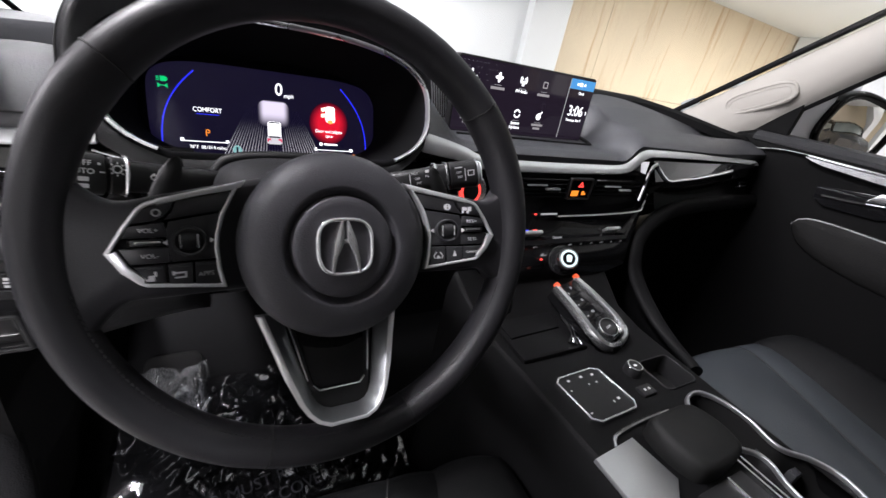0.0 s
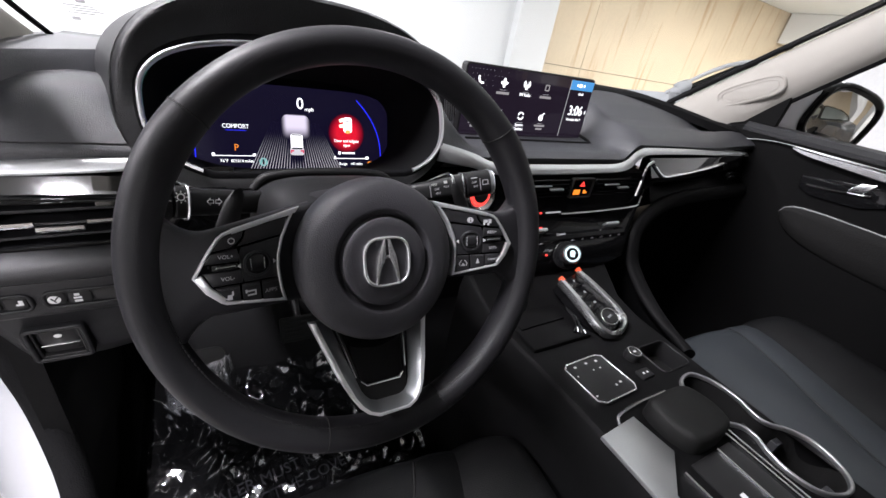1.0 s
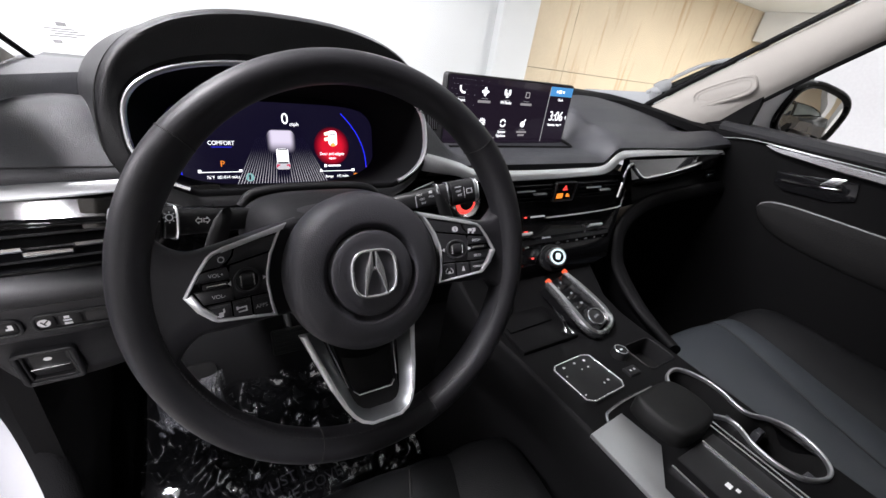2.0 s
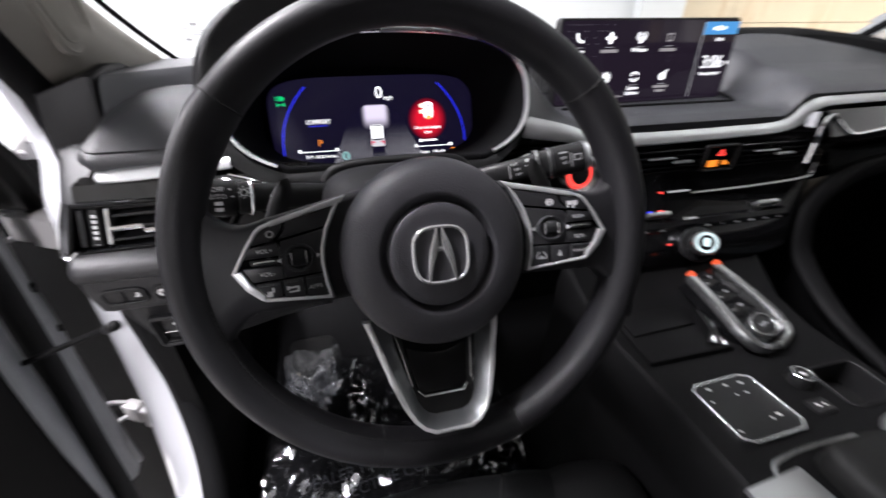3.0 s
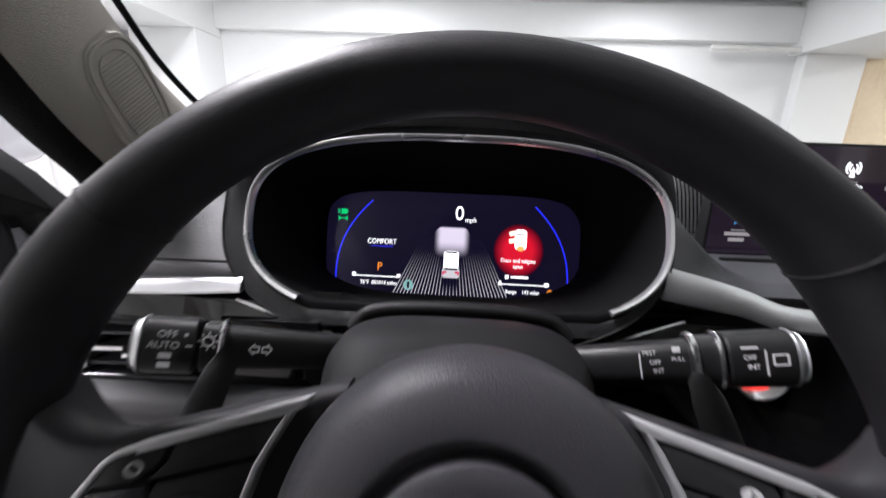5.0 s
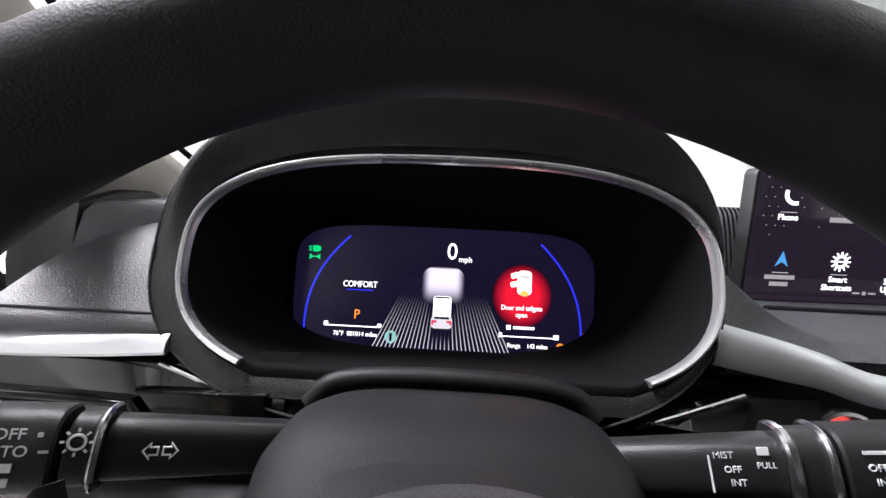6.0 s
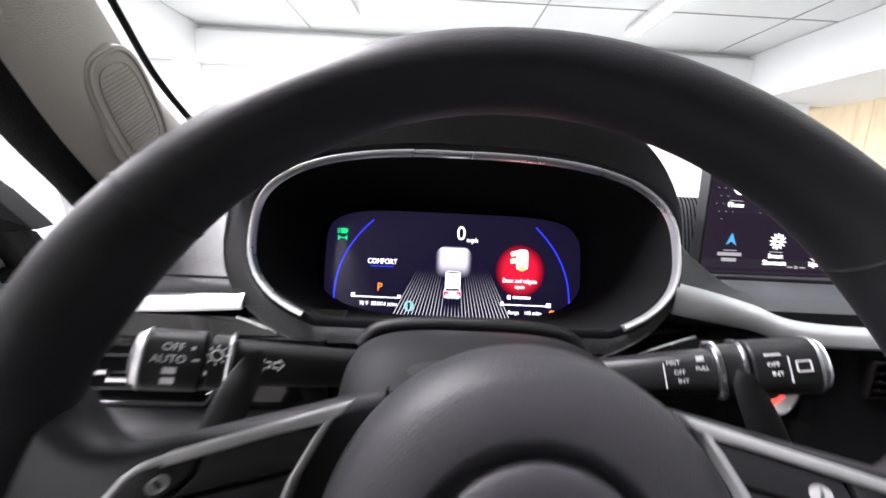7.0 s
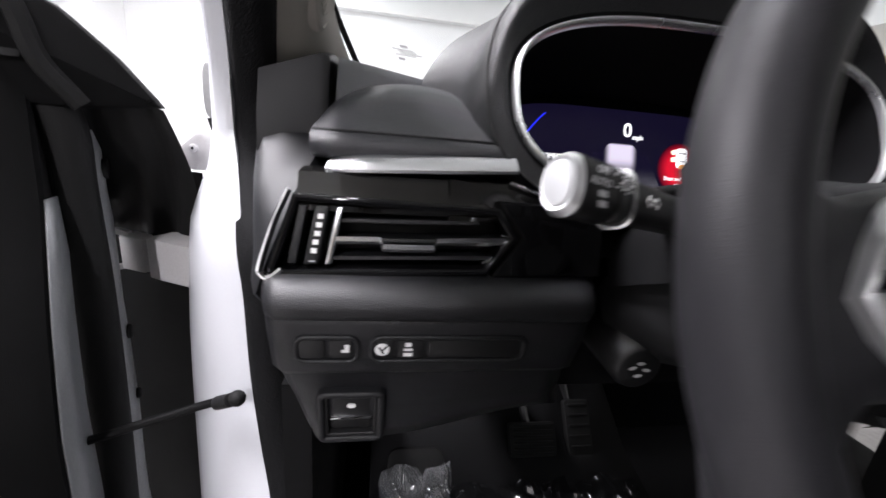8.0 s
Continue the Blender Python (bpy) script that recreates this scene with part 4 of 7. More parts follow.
for cu, cv, rot in ((0.0690, 0.0165, 18), (0.0688, 0.0085, 10)):
    bm = bmesh.new()
    prism(bm, rrect(0.0075, 0.0050, 0.0012, 3), 0.0008, 0.0011, 0, at(cu, cv, 0, rot))
    on_disp("car_symbol", bm, glow("pale_yellow_glow", (1.0, 0.93, 0.75), 1.8))
bm = bmesh.new()
prism(bm, circle(0.0042, 14, 0.0028), 0.0012, 0.0014, 0, at(0.0785, 0.0005))
on_disp("car_symbol", bm, glow("warm_glow", (1.0, 0.45, 0.12), 1.6))
dbars("car_symbol", [(0.0785, 0.0155, 0.0095, 0.0016), (0.0785, 0.0065, 0.0085, 0.0012)], glow("grey_glow", (0.5, 0.45, 0.5), 0.8), 0.0013)
dtext("warning_text", "Door and tailgate\nopen", 0.0062, 0.0765, -0.016, W_GLOW, 0.9)
dbars("warning_note", [(0.0645, -0.0305, 0.004, 0.004), (0.079, -0.0305, 0.02, 0.0022)], W_GLOW, 0.0008)
# road lines that fade with distance, the beam ahead, and the car figure


def fading(name, color, fades, strength):
    """A glow that dies away along the axes given as (axis, from, to) of the piece."""
    m = bpy.data.materials.new(name)
    m.use_nodes = True
    g = m.node_tree
    b = g.nodes["Principled BSDF"]
    b.inputs["Base Color"].default_value = (0.004, 0.004, 0.006, 1)
    b.inputs["Roughness"].default_value = 0.3
    b.inputs["Emission Strength"].default_value = strength
    co, sp = g.nodes.new("ShaderNodeTexCoord"), g.nodes.new("ShaderNodeSeparateXYZ")
    g.links.new(co.outputs["Generated"], sp.inputs[0])
    last = None
    for axis, a, c in fades:
        r = g.nodes.new("ShaderNodeMapRange")
        r.interpolation_type = "SMOOTHSTEP"
        r.inputs[1].default_value, r.inputs[2].default_value = a, c
        g.links.new(sp.outputs[axis], r.inputs[0])
        if last:
            k = g.nodes.new("ShaderNodeMath")
            k.operation = "MULTIPLY"
            g.links.new(last, k.inputs[0])
            g.links.new(r.outputs[0], k.inputs[1])
            last = k.outputs[0]
        else:
            last = r.outputs[0]
    mix = g.nodes.new("ShaderNodeMix")
    mix.data_type = "RGBA"
    mix.inputs["A"].default_value = (0.009 / strength, 0.007 / strength, 0.027 / strength, 1)
    mix.inputs["B"].default_value = (*color, 1)
    g.links.new(last, mix.inputs["Factor"])
    g.links.new(mix.outputs["Result"], b.inputs["Emission Color"])
    return m


LANE = fading("lane_glow", (0.80, 0.78, 0.86), (("Z", 0.80, 0.0),), 0.95)
for i in range(-16, 17):
    u1, u0 = i * 0.0041, i * 0.0017
    top = 0.010 if abs(i) > 4 else (-0.004 if abs(i) > 2 else -0.036)
    bm = flat_strip(bmesh.new(), [(u1, -0.0535), (u1 + (u0 - u1) * (top + 0.0535) / 0.075, top)], 0.0008, 0.0003)
    on_disp("lane_line", bm, LANE)
bm = bmesh.new()
prism(bm, rrect(0.042, 0.034, 0.012, 6, 0, 0.004), 0.0006, 0.0009)
on_disp("road_glow", bm, fading("beam_glow", (0.84, 0.76, 0.96), (("Z", 0.05, 0.60), ("Z", 1.0, 0.93), ("X", 0.0, 0.22), ("X", 1.0, 0.78)), 1.25))
bm = bmesh.new()
prism(bm, rrect(0.0172, 0.022, 0.003, 4, 0, -0.0165), 0.0010, 0.0013)
on_disp("car_figure", bm, W_GLOW)
bm = bmesh.new()
prism(bm, rrect(0.0205, 0.011, 0.0035, 4, 0, -0.0292), 0.0010, 0.0014)
on_disp("car_figure", bm, glow("figure_glow", (0.85, 0.82, 0.9), 1.0))
dbars("car_figure_glass", [(0, -0.0068, 0.0135, 0.0016), (0, -0.0252, 0.0145, 0.0020)], CLUSTERGLASS, 0.0016)
dbars("tail_lamp", [(-0.0072, -0.0285, 0.0048, 0.0022), (0.0072, -0.0285, 0.0048, 0.0022), (-0.0088, -0.0302, 0.0020, 0.0026), (0.0088, -0.0302, 0.0020, 0.0026)], glow("tail_glow", (0.9, 0.05, 0.15), 1.0), 0.0018)

# ---- steering wheel ----
WM = plane_frame((0.0020, -0.0285, 1.1545), 24.0)
wheel = thing("steering_wheel", "black leather steering wheel with silver-framed button spokes", "steering wheel", WM)
RIM = WM.inverted() @ plane_frame((0.0028, -0.0228, 1.1449), 20.5)
RIM_R, RIM_A, RIM_B = 0.1656, 0.0130, 0.0180           # ring radius, half width and half depth of the grip


def grip(a):
    """Half width and half depth of the rim at an angle: thumb swells above the spokes."""
    d = math.degrees(a) % 360
    k = 1 + 0.10 * (math.exp(-((d - 33) / 12) ** 2) + math.exp(-((d - 147) / 12) ** 2))
    return RIM_A * k, RIM_B * (1 + (k - 1) * 0.5)


def on_rim(a, t, lift=0.0):
    p, q = grip(a)
    r = RIM_R + (p + lift) * math.copysign(abs(math.cos(t)) ** 0.9, math.cos(t))
    return RIM @ Vector((r * math.cos(a), r * math.sin(a), (q + lift) * math.copysign(abs(math.sin(t)) ** 0.95, math.sin(t))))


bm = bmesh.new()
surf(bm, [[on_rim(2 * math.pi * i / 120, 2 * math.pi * j / 20) for j in range(20)] for i in range(120)], close_u=True, close_v=True)
part("rim", bm, RIMSKIN, wheel, "black leather rim")
for a in (39.5, 139.5, 251, 291):
    bm = bmesh.new()
    ra = radians(a)
    sweep(bm, [on_rim(ra, 2 * math.pi * i / 28, -0.0001) for i in range(28)], circle(0.0007, 6), up=(RIM.to_3x3() @ Vector((-math.sin(ra), math.cos(ra), 0))), closed=True)
    part("seam", bm, THREAD, wheel)
# stitches along the inside of the rim
bm = bmesh.new()
for i in range(110):
    a = radians(190 + 160 * i / 109)
    m = Matrix.Translation(on_rim(a, radians(150), 0.0001)) @ Matrix.Rotation(a, 4, "Z") @ Matrix.Rotation(radians(-60), 4, "Y")
    box(bm, (-0.0006, -0.0011, -0.0002), (0.0006, 0.0011, 0.0005), 0, m)
tagged(part("stitch", bm, material("stitch_black", (0.016, 0.016, 0.017), 0.7), wheel), kind="stuff")
# hub cover
bm = bmesh.new()
HV = -0.0125
prof = [(0.0, 0.0035), (0.030, 0.0034), (0.0355, 0.0030), (0.0370, 0.0018), (0.0375, -0.0030), (0.0382, -0.0052), (0.0392, -0.0050), (0.0425, 0.0002), (0.0436, 0.0014), (0.0450, 0.0016), (0.052, 0.0010), (0.060, -0.0012), (0.0662, -0.0050), (0.0702, -0.0115), (0.0722, -0.022), (0.0715, -0.032), (0.067, -0.044), (0.05, -0.06)]
rows = []
for r, w in prof[1:]:
    rows.append([(r * math.cos(2 * math.pi * i / 64), HV + r * (1.0 if math.sin(2 * math.pi * i / 64) > 0 else 1.03) * math.sin(2 * math.pi * i / 64), w) for i in range(64)])
surf(bm, rows, close_u=True, caps=True)
hub = part("airbag_cover", bm, HUBSKIN, wheel, "black grained airbag cover", angle=42)
hub.matrix_local = Matrix.Translation((0.0060, 0, 0))
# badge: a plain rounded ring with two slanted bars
bm = bmesh.new()
frame_ring(bm, [(u, v + HV) for u, v in superoval(0.0214, 0.0214, 0.0218, 3.0, 36)], 0.0027, 0.003, 0.0065, None, 0.0010)
for s in (-1, 1):
    prism(bm, [(s * 0.0011, 0.0196 + HV), (s * 0.0027, 0.0192 + HV), (s * 0.0080, 0.0045 + HV), (s * 0.0096, -0.0060 + HV), (s * 0.0113, -0.0198 + HV), (s * 0.0092, -0.0204 + HV), (s * 0.0060, -0.0070 + HV), (s * 0.0016, 0.0028 + HV), (s * 0.0011, 0.0040 + HV)], 0.003, 0.0066, 0.0010)
prism(bm, [(-0.0017, 0.0024 + HV), (0.0017, 0.0024 + HV), (0.0013, 0.0056 + HV), (-0.0013, 0.0056 + HV)], 0.003, 0.0062, 0.0006)
part("badge", bm, BADGE, hub, "chrome badge")
bars("airbag_mark", [(0.0 + 0.004 * i, -0.060 - 0.003 * (i % 2), 0.0028, 0.002) for i in range(-3, 4)], BLACK, hub, -0.0015)

PLATE = [(-0.1385, -0.0097), (-0.1290, 0.0065), (-0.1215, 0.0170), (-0.1175, 0.0202), (-0.1120, 0.0222), (-0.0655, 0.0325), (-0.0700, 0.0240), (-0.0757, 0.0120), (-0.0792, -0.0010), (-0.0800, -0.0100), (-0.0790, -0.0252), (-0.0765, -0.0380), (-0.1190, -0.0312), (-0.1225, -0.0295), (-0.1312, -0.0217)]


def wplane(u):
    """Spoke faces lean back towards the hub."""
    return -0.002 - 0.024 * max(0, (0.118 - abs(u)) / 0.06)


def spoke(s):
    pts = [(s * -u, v) for u, v in PLATE]

    def bent(bm):
        """Lays a flat piece on the leaning spoke face."""
        for v in bm.verts:
            v.co.z += wplane(v.co.x)
            v.co.x += 0.0035
        return bm
    # leather body that swells into the rim
    bm = bmesh.new()
    rows = []
    for k in range(25):
        t = k / 24
        u = 0.050 + 0.112 * t
        e = max(0.0, (u - 0.126) / 0.036)
        top = 0.0405 - (u - 0.050) * 0.235 + 0.036 * e ** 2.2
        bot = -0.044 + 0.004 * t - 0.050 * e ** 2.0
        z = wplane(u) - 0.0035 + 0.004 * e
        c, h = (top + bot) / 2, (top - bot) / 2
        rows.append([(s * u, c + h * a, z + b) for a, b in ((1, -0.013), (0.985, -0.007), (0.93, -0.002), (0.84, -0.0005), (0.4, -0.0006), (-0.4, -0.0006), (-0.84, -0.0005), (-0.95, -0.004), (-1, -0.012), (-0.8, -0.034), (0.8, -0.034))])
    surf(bm, rows, close_u=True, caps=True)
    for v in bm.verts:
        v.co.x += 0.0035
    part("spoke", bm, RIMSKIN, wheel, angle=70)
    # raised ledge over the frame, frame and panel bent with the spoke
    bm = bmesh.new()
    frame_ring(bm, pts, 0.0023, -0.004, 0.0026)
    part("button_frame", bent(bm), WHEELTRIM, wheel, "satin silver spoke frame")
    bm = bmesh.new()
    prism(bm, [(s * 0.1120, 0.0226), (s * 0.0605, 0.0368), (s * 0.0640, 0.0318), (s * 0.1115, 0.0190)], -0.003, 0.0030, 0.0012)
    bmesh.ops.subdivide_edges(bm, edges=bm.edges, cuts=3)
    part("frame_top", bent(bm), WHEELTRIM, wheel)
    bm = bmesh.new()
    prism(bm, [(s * 0.1376, -0.0104), (s * 0.1325, -0.0082), (s * 0.1275, -0.0180), (s * 0.1192, -0.0262), (s * 0.1200, -0.0300), (s * 0.1222, -0.0292), (s * 0.1308, -0.0216)], -0.003, 0.0030, 0.001)
    part("frame_corner", bent(bm), WHEELTRIM, wheel)
    bm = bmesh.new()
    prism(bm, inset(pts, 0.0019), -0.004, -0.0008)
    bmesh.ops.subdivide_edges(bm, edges=bm.edges, cuts=2)
    part("button_panel", bent(bm), GLOSS, wheel)

    def button(name, out, h=0.0014, mat=BUTTON):
        bm = bmesh.new()
        prism(bm, [(s * u, v) for u, v in out], -0.002, h, 0.0007)
        return part(name, bent(bm), mat, wheel)
    # upper pair, rocker, dial plate, lower row
    button("button", [(0.1255, 0.0075), (0.1190, 0.0168), (0.1150, 0.0188), (0.1035, 0.0215), (0.1050, 0.0165), (0.1090, 0.0118), (0.1140, 0.0092)])
    button("button", [(0.1018, 0.0219), (0.0708, 0.0285), (0.0760, 0.0158), (0.1030, 0.0108), (0.1085, 0.0098), (0.1040, 0.0150)], 0.0010)
    button("button", [(0.1262, 0.0060), (0.1090, 0.0082), (0.1070, -0.0010), (0.1300, -0.0012)])
    button("button", [(0.1318, -0.0072), (0.1070, -0.0074), (0.1070, -0.0172), (0.1265, -0.0172)])
    button("dial_plate", [(0.1065, 0.0085), (0.0775, 0.0138), (0.0815, -0.0020), (0.0822, -0.0172), (0.1060, -0.0172), (0.1080, -0.0100), (0.1082, 0.0030)], 0.0006)
    bm = bmesh.new()
    box(bm, (min(s * 0.1260, s * 0.1095), -0.0062, 0.0), (max(s * 0.1260, s * 0.1095), -0.0022, 0.0030), 0.0010)
    part("rocker", bent(bm), BLACK, wheel)
    bm = bmesh.new()
    box(bm, (min(s * 0.1235, s * 0.1105), -0.0052, 0.0026), (max(s * 0.1235, s * 0.1105), -0.0030, 0.0036), 0.0008)
    part("rocker_edge", bent(bm), CHROME, wheel)
    for u0, u1, b0, b1 in ((0.1250, 0.1095, 0.0275, 0.0298), (0.1082, 0.0955, 0.0310, 0.0330), (0.0942, 0.0812, 0.0330, 0.0352)):
        button("button", [(u0, -0.0186), (u1, -0.0186), (u1, -b1), (u0 - (0.006 if u0 > 0.12 else 0), -b0)], 0.0016)
        bm = bmesh.new()
        box(bm, (min(s * u0, s * u1) + 0.0008, -0.0206, 0.0010), (max(s * u0, s * u1) - 0.0008, -0.0192, 0.0021), 0.0004)
        part("button_lip", bent(bm), PADSKIN, wheel)
    # thumb dial: a ring round a ribbed roller
    dc = (s * 0.096, -0.0045)
    bm = bmesh.new()
    prism(bm, circle(0.0086, 28), 0.0, 0.0012, 0.0004, at(*dc))
    tw = part("thumb_dial", bent(bm), BLACK, wheel)
    bm = bmesh.new()
    frame_ring(bm, [(dc[0] + a, dc[1] + b) for a, b in circle(0.0100, 32)], 0.0019, 0.0, 0.0030)
    part("dial_ring", bent(bm), PADSKIN, tw)
    bm = bmesh.new()
    sweep(bm, [(dc[0] - 0.0042, dc[1], -0.0030), (dc[0] + 0.0042, dc[1], -0.0030)], [(0.0072 * (1 + 0.03 * (i % 2)) * math.cos(2 * math.pi * i / 40), 0.0072 * (1 + 0.03 * (i % 2)) * math.sin(2 * math.pi * i / 40)) for i in range(40)], up=(0, 0, 1))
    part("roller", bent(bm), SOFT, tw)
    for k in (-1, 1):
        bm = bmesh.new()
        box(bm, (dc[0] + k * 0.0047 - 0.0006, dc[1] - 0.0045, 0.001), (dc[0] + k * 0.0047 + 0.0006, dc[1] + 0.0045, 0.0042), 0.0004)
        part("roller_edge", bent(bm), SILVER, tw)

    def print_text(body, size, u, v):
        ob = lettering("print", body, size, at(s * u, v, 0.0019), SOFTPRINT, wheel)
        for p in ob.data.vertices:
            p.co.z += wplane(p.co.x)
            p.co.x += 0.0035

    def print_bars(spots):
        for u, v, a, b in spots:
            bm = bmesh.new()
            box(bm, (s * u - a / 2, v - b / 2, 0.0016), (s * u + a / 2, v + b / 2, 0.0022))
            part("print", bent(bm), SOFTPRINT, wheel)
    if s < 0:
        print_text("VOL+", 0.0040, 0.1165, 0.0032)
        print_text("VOL-", 0.0040, 0.1165, -0.0125)
        print_text("APPS", 0.0042, 0.0880, -0.0268)
        print_bars([(0.1165, -0.0262, 0.0030, 0.0036), (0.1145, -0.0236, 0.0012, 0.0030), (0.1185, -0.0270, 0.0012, 0.0012), (0.1020, -0.0243, 0.0060, 0.0010), (0.1020, -0.0273, 0.0060, 0.0010), (0.0992, -0.0258, 0.0010, 0.0040), (0.1055, -0.0243, 0.0014, 0.0026)])
        bm = bmesh.new()
        frame_ring(bm, [(a + s * 0.112, b + 0.0142) for a, b in circle(0.0024, 16)], 0.0008, 0.0014, 0.0020, None, 0.0001)
        part("print", bent(bm), SOFTPRINT, wheel)
    else:
        print_text("RES/+", 0.0038, 0.1160, 0.0032)
        print_text("SET/-", 0.0038, 0.1165, -0.0125)
        print_text("CANCEL", 0.0028, 0.1165, -0.0238)
        print_bars([(0.1100, 0.0142, 0.0036, 0.0030), (0.1140, 0.0140, 0.0026, 0.0038), (0.1085, 0.0115, 0.0014, 0.0020), (0.1125, 0.0112, 0.0016, 0.0020)])
        for body in ([(0.1000, -0.0272), (0.1030, -0.0272), (0.1015, -0.0222)], [(0.0860, -0.0290), (0.0900, -0.0290), (0.0885, -0.0265), (0.0875, -0.0265)]):
            bm = bmesh.new()
            prism(bm, [(s * u, v) for u, v in body], 0.0015, 0.0021)
            part("print", bent(bm), SOFTPRINT, wheel)
        for k in (-1, 1):
            bm = bmesh.new()
            flat_strip(bm, [(s * 0.0880 + k * 0.0028, -0.0290), (s * 0.0880 + k * 0.0036, -0.0265), (s * 0.0880 + k * 0.0014, -0.0232)], 0.0007, 0.0016)
            part("print", bent(bm), SOFTPRINT, wheel)
        bm = bmesh.new()
        prism(bm, circle(0.0028, 20), 0.0012, 0.0017, 0, at(s * 0.096, 0.0160))
        part("print", bent(bm), SOFTPRINT, wheel)
        bm = bmesh.new()
        box(bm, (s * 0.096 - 0.0004, 0.0143, 0.0017), (s * 0.096 + 0.0004, 0.0162, 0.0020))
        box(bm, (s * 0.096 - 0.0004, 0.0169, 0.0017), (s * 0.096 + 0.0004, 0.0177, 0.0020))
        part("print", bent(bm), MATT, wheel)
    for k in (-1, 1):
        bm = bmesh.new()
        prism(bm, [(dc[0] + k * 0.0138, dc[1]), (dc[0] + k * 0.0115, dc[1] + 0.0017), (dc[0] + k * 0.0115, dc[1] - 0.0017)], 0.0010, 0.0026)
        part("print", bent(bm), SOFTPRINT, wheel)


spoke(-1)
spoke(1)
# lower V spoke


def vbent(bm):
    for v in bm.verts:
        v.co.z += -0.034 + 0.050 * min(1, max(0, (-0.066 - v.co.y) / 0.08)) ** 1.1
    return bm


bm = bmesh.new()
half_o = [(-0.0575, -0.066), (-0.0475, -0.093), (-0.0415, -0.110), (-0.0340, -0.126), (-0.0285, -0.1340), (-0.0225, -0.1392), (-0.0140, -0.1425)]
half_i = [(-0.0400, -0.066), (-0.0325, -0.093), (-0.0275, -0.110), (-0.0228, -0.1255), (-0.0198, -0.1305), (-0.0160, -0.1338), (-0.0105, -0.1355)]
outer = half_o + [(-u, v) for u, v in half_o[::-1]]
inner = half_i + [(-u, v) for u, v in half_i[::-1]]


def dense(line):
    out = []
    for a, b in zip(line[:-1], line[1:]):
        out += [Vector(a).lerp(Vector(b), k / 5) for k in range(5)]
    return out + [Vector(line[-1])]


rows = []
for o, i in zip(dense(outer), dense(inner)):
    rows.append([Vector((0.0015 + o.x + (i.x - o.x) * k, o.y + (i.y - o.y) * k, w)) for k, w in ((0, -0.006), (0, 0.0004), (0.06, 0.0018), (0.28, 0.0026), (0.36, 0.0020), (0.36, -0.006))])
surf(bm, rows, close_u=True, caps=True)
part("lower_spoke_trim", vbent(bm), WHEELTRIM, wheel, "satin silver V-shaped lower spoke", angle=50)
bm = bmesh.new()
surf(bm, [[Vector((0.0015 + o.x + (i.x - o.x) * k, o.y + (i.y - o.y) * k, w)) for k, w in ((0.35, -0.006), (0.35, 0.0018), (1.0, -0.0062), (1.0, -0.0100))] for o, i in zip(dense(outer), dense(inner))], close_u=True, caps=True)
part("lower_spoke_slope", vbent(bm), DARKSATIN, wheel, "dark satin inner slope", angle=50)
bm = bmesh.new()
prism(bm, [(-0.041, -0.06), (-0.020, -0.137), (0.020, -0.137), (0.041, -0.06)], -0.03, -0.010, 0.002)
bmesh.ops.subdivide_edges(bm, edges=bm.edges, cuts=3)
part("lower_spoke", vbent(bm), BLACK, wheel)
bm = bmesh.new()
prism(bm, [(-0.030, -0.072), (-0.020, -0.118), (-0.015, -0.122), (0.015, -0.122), (0.020, -0.118), (0.030, -0.072)], -0.012, -0.006, 0.002)
part("gloss_insert", vbent(bm), GLOSS, wheel)
bm = bmesh.new()
for q in (-1, 1):
    sweep(bm, [(q * 0.0335, -0.072, -0.006), (q * 0.0285, -0.093, -0.006), (q * 0.0235, -0.115, -0.006)], circle(0.0008, 6))
sweep(bm, [(-0.020, -0.1185, -0.006), (-0.0155, -0.1225, -0.006), (0.0155, -0.1225, -0.006), (0.020, -0.1185, -0.006)], circle(0.0006, 6))
part("insert_edge", vbent(bm), SILVER, wheel)

# ---- steering column and stalks ----
col = thing("steering_column", "black plastic steering column shroud", "steering column", WM)
bm = bmesh.new()
rows = []
for w, hw, top, bot in ((-0.045, 0.055, 0.045, -0.06), (-0.07, 0.068, 0.052, -0.07), (-0.12, 0.072, 0.050, -0.07), (-0.17, 0.078, 0.044, -0.06), (-0.22, 0.08, 0.02, -0.06)):
    rows.append([(hw * u, top * v if v > 0 else -bot * v, w) for u, v in superoval(1, 1, 1, 2.8, 40)])
surf(bm, rows, close_u=True, caps=True)
part("shroud", bm, BLACK, col)
bm = bmesh.new()
rows = []
for w, hw, top in ((-0.045, 0.060, 0.040), (-0.065, 0.066, 0.045), (-0.085, 0.073, 0.054), (-0.10, 0.079, 0.061), (-0.135, 0.085, 0.0655), (-0.160, 0.086, 0.0645), (-0.168, 0.086, 0.058), (-0.20, 0.084, 0.050)):
    rows.append([(hw * math.copysign(abs(math.cos(a)) ** 0.55, math.cos(a)), top * abs(math.sin(a)) ** 0.42 + 0.002, w) for a in [math.pi * i / 48 for i in range(49)]])
surf(bm, rows)
part("gaiter", bm, COLUMNSKIN, col, angle=60)
bm = bmesh.new()
sweep(bm, smooth_path([(-0.080, 0.055, -0.166), (-0.066, 0.068, -0.164), (-0.03, 0.0725, -0.163), (0.03, 0.0725, -0.163), (0.068, 0.068, -0.164), (0.082, 0.055, -0.166)], 5), circle(0.0055, 12), up=(0, 0, 1))
part("fold", bm, COLUMNSKIN, col, "rolled soft fold")


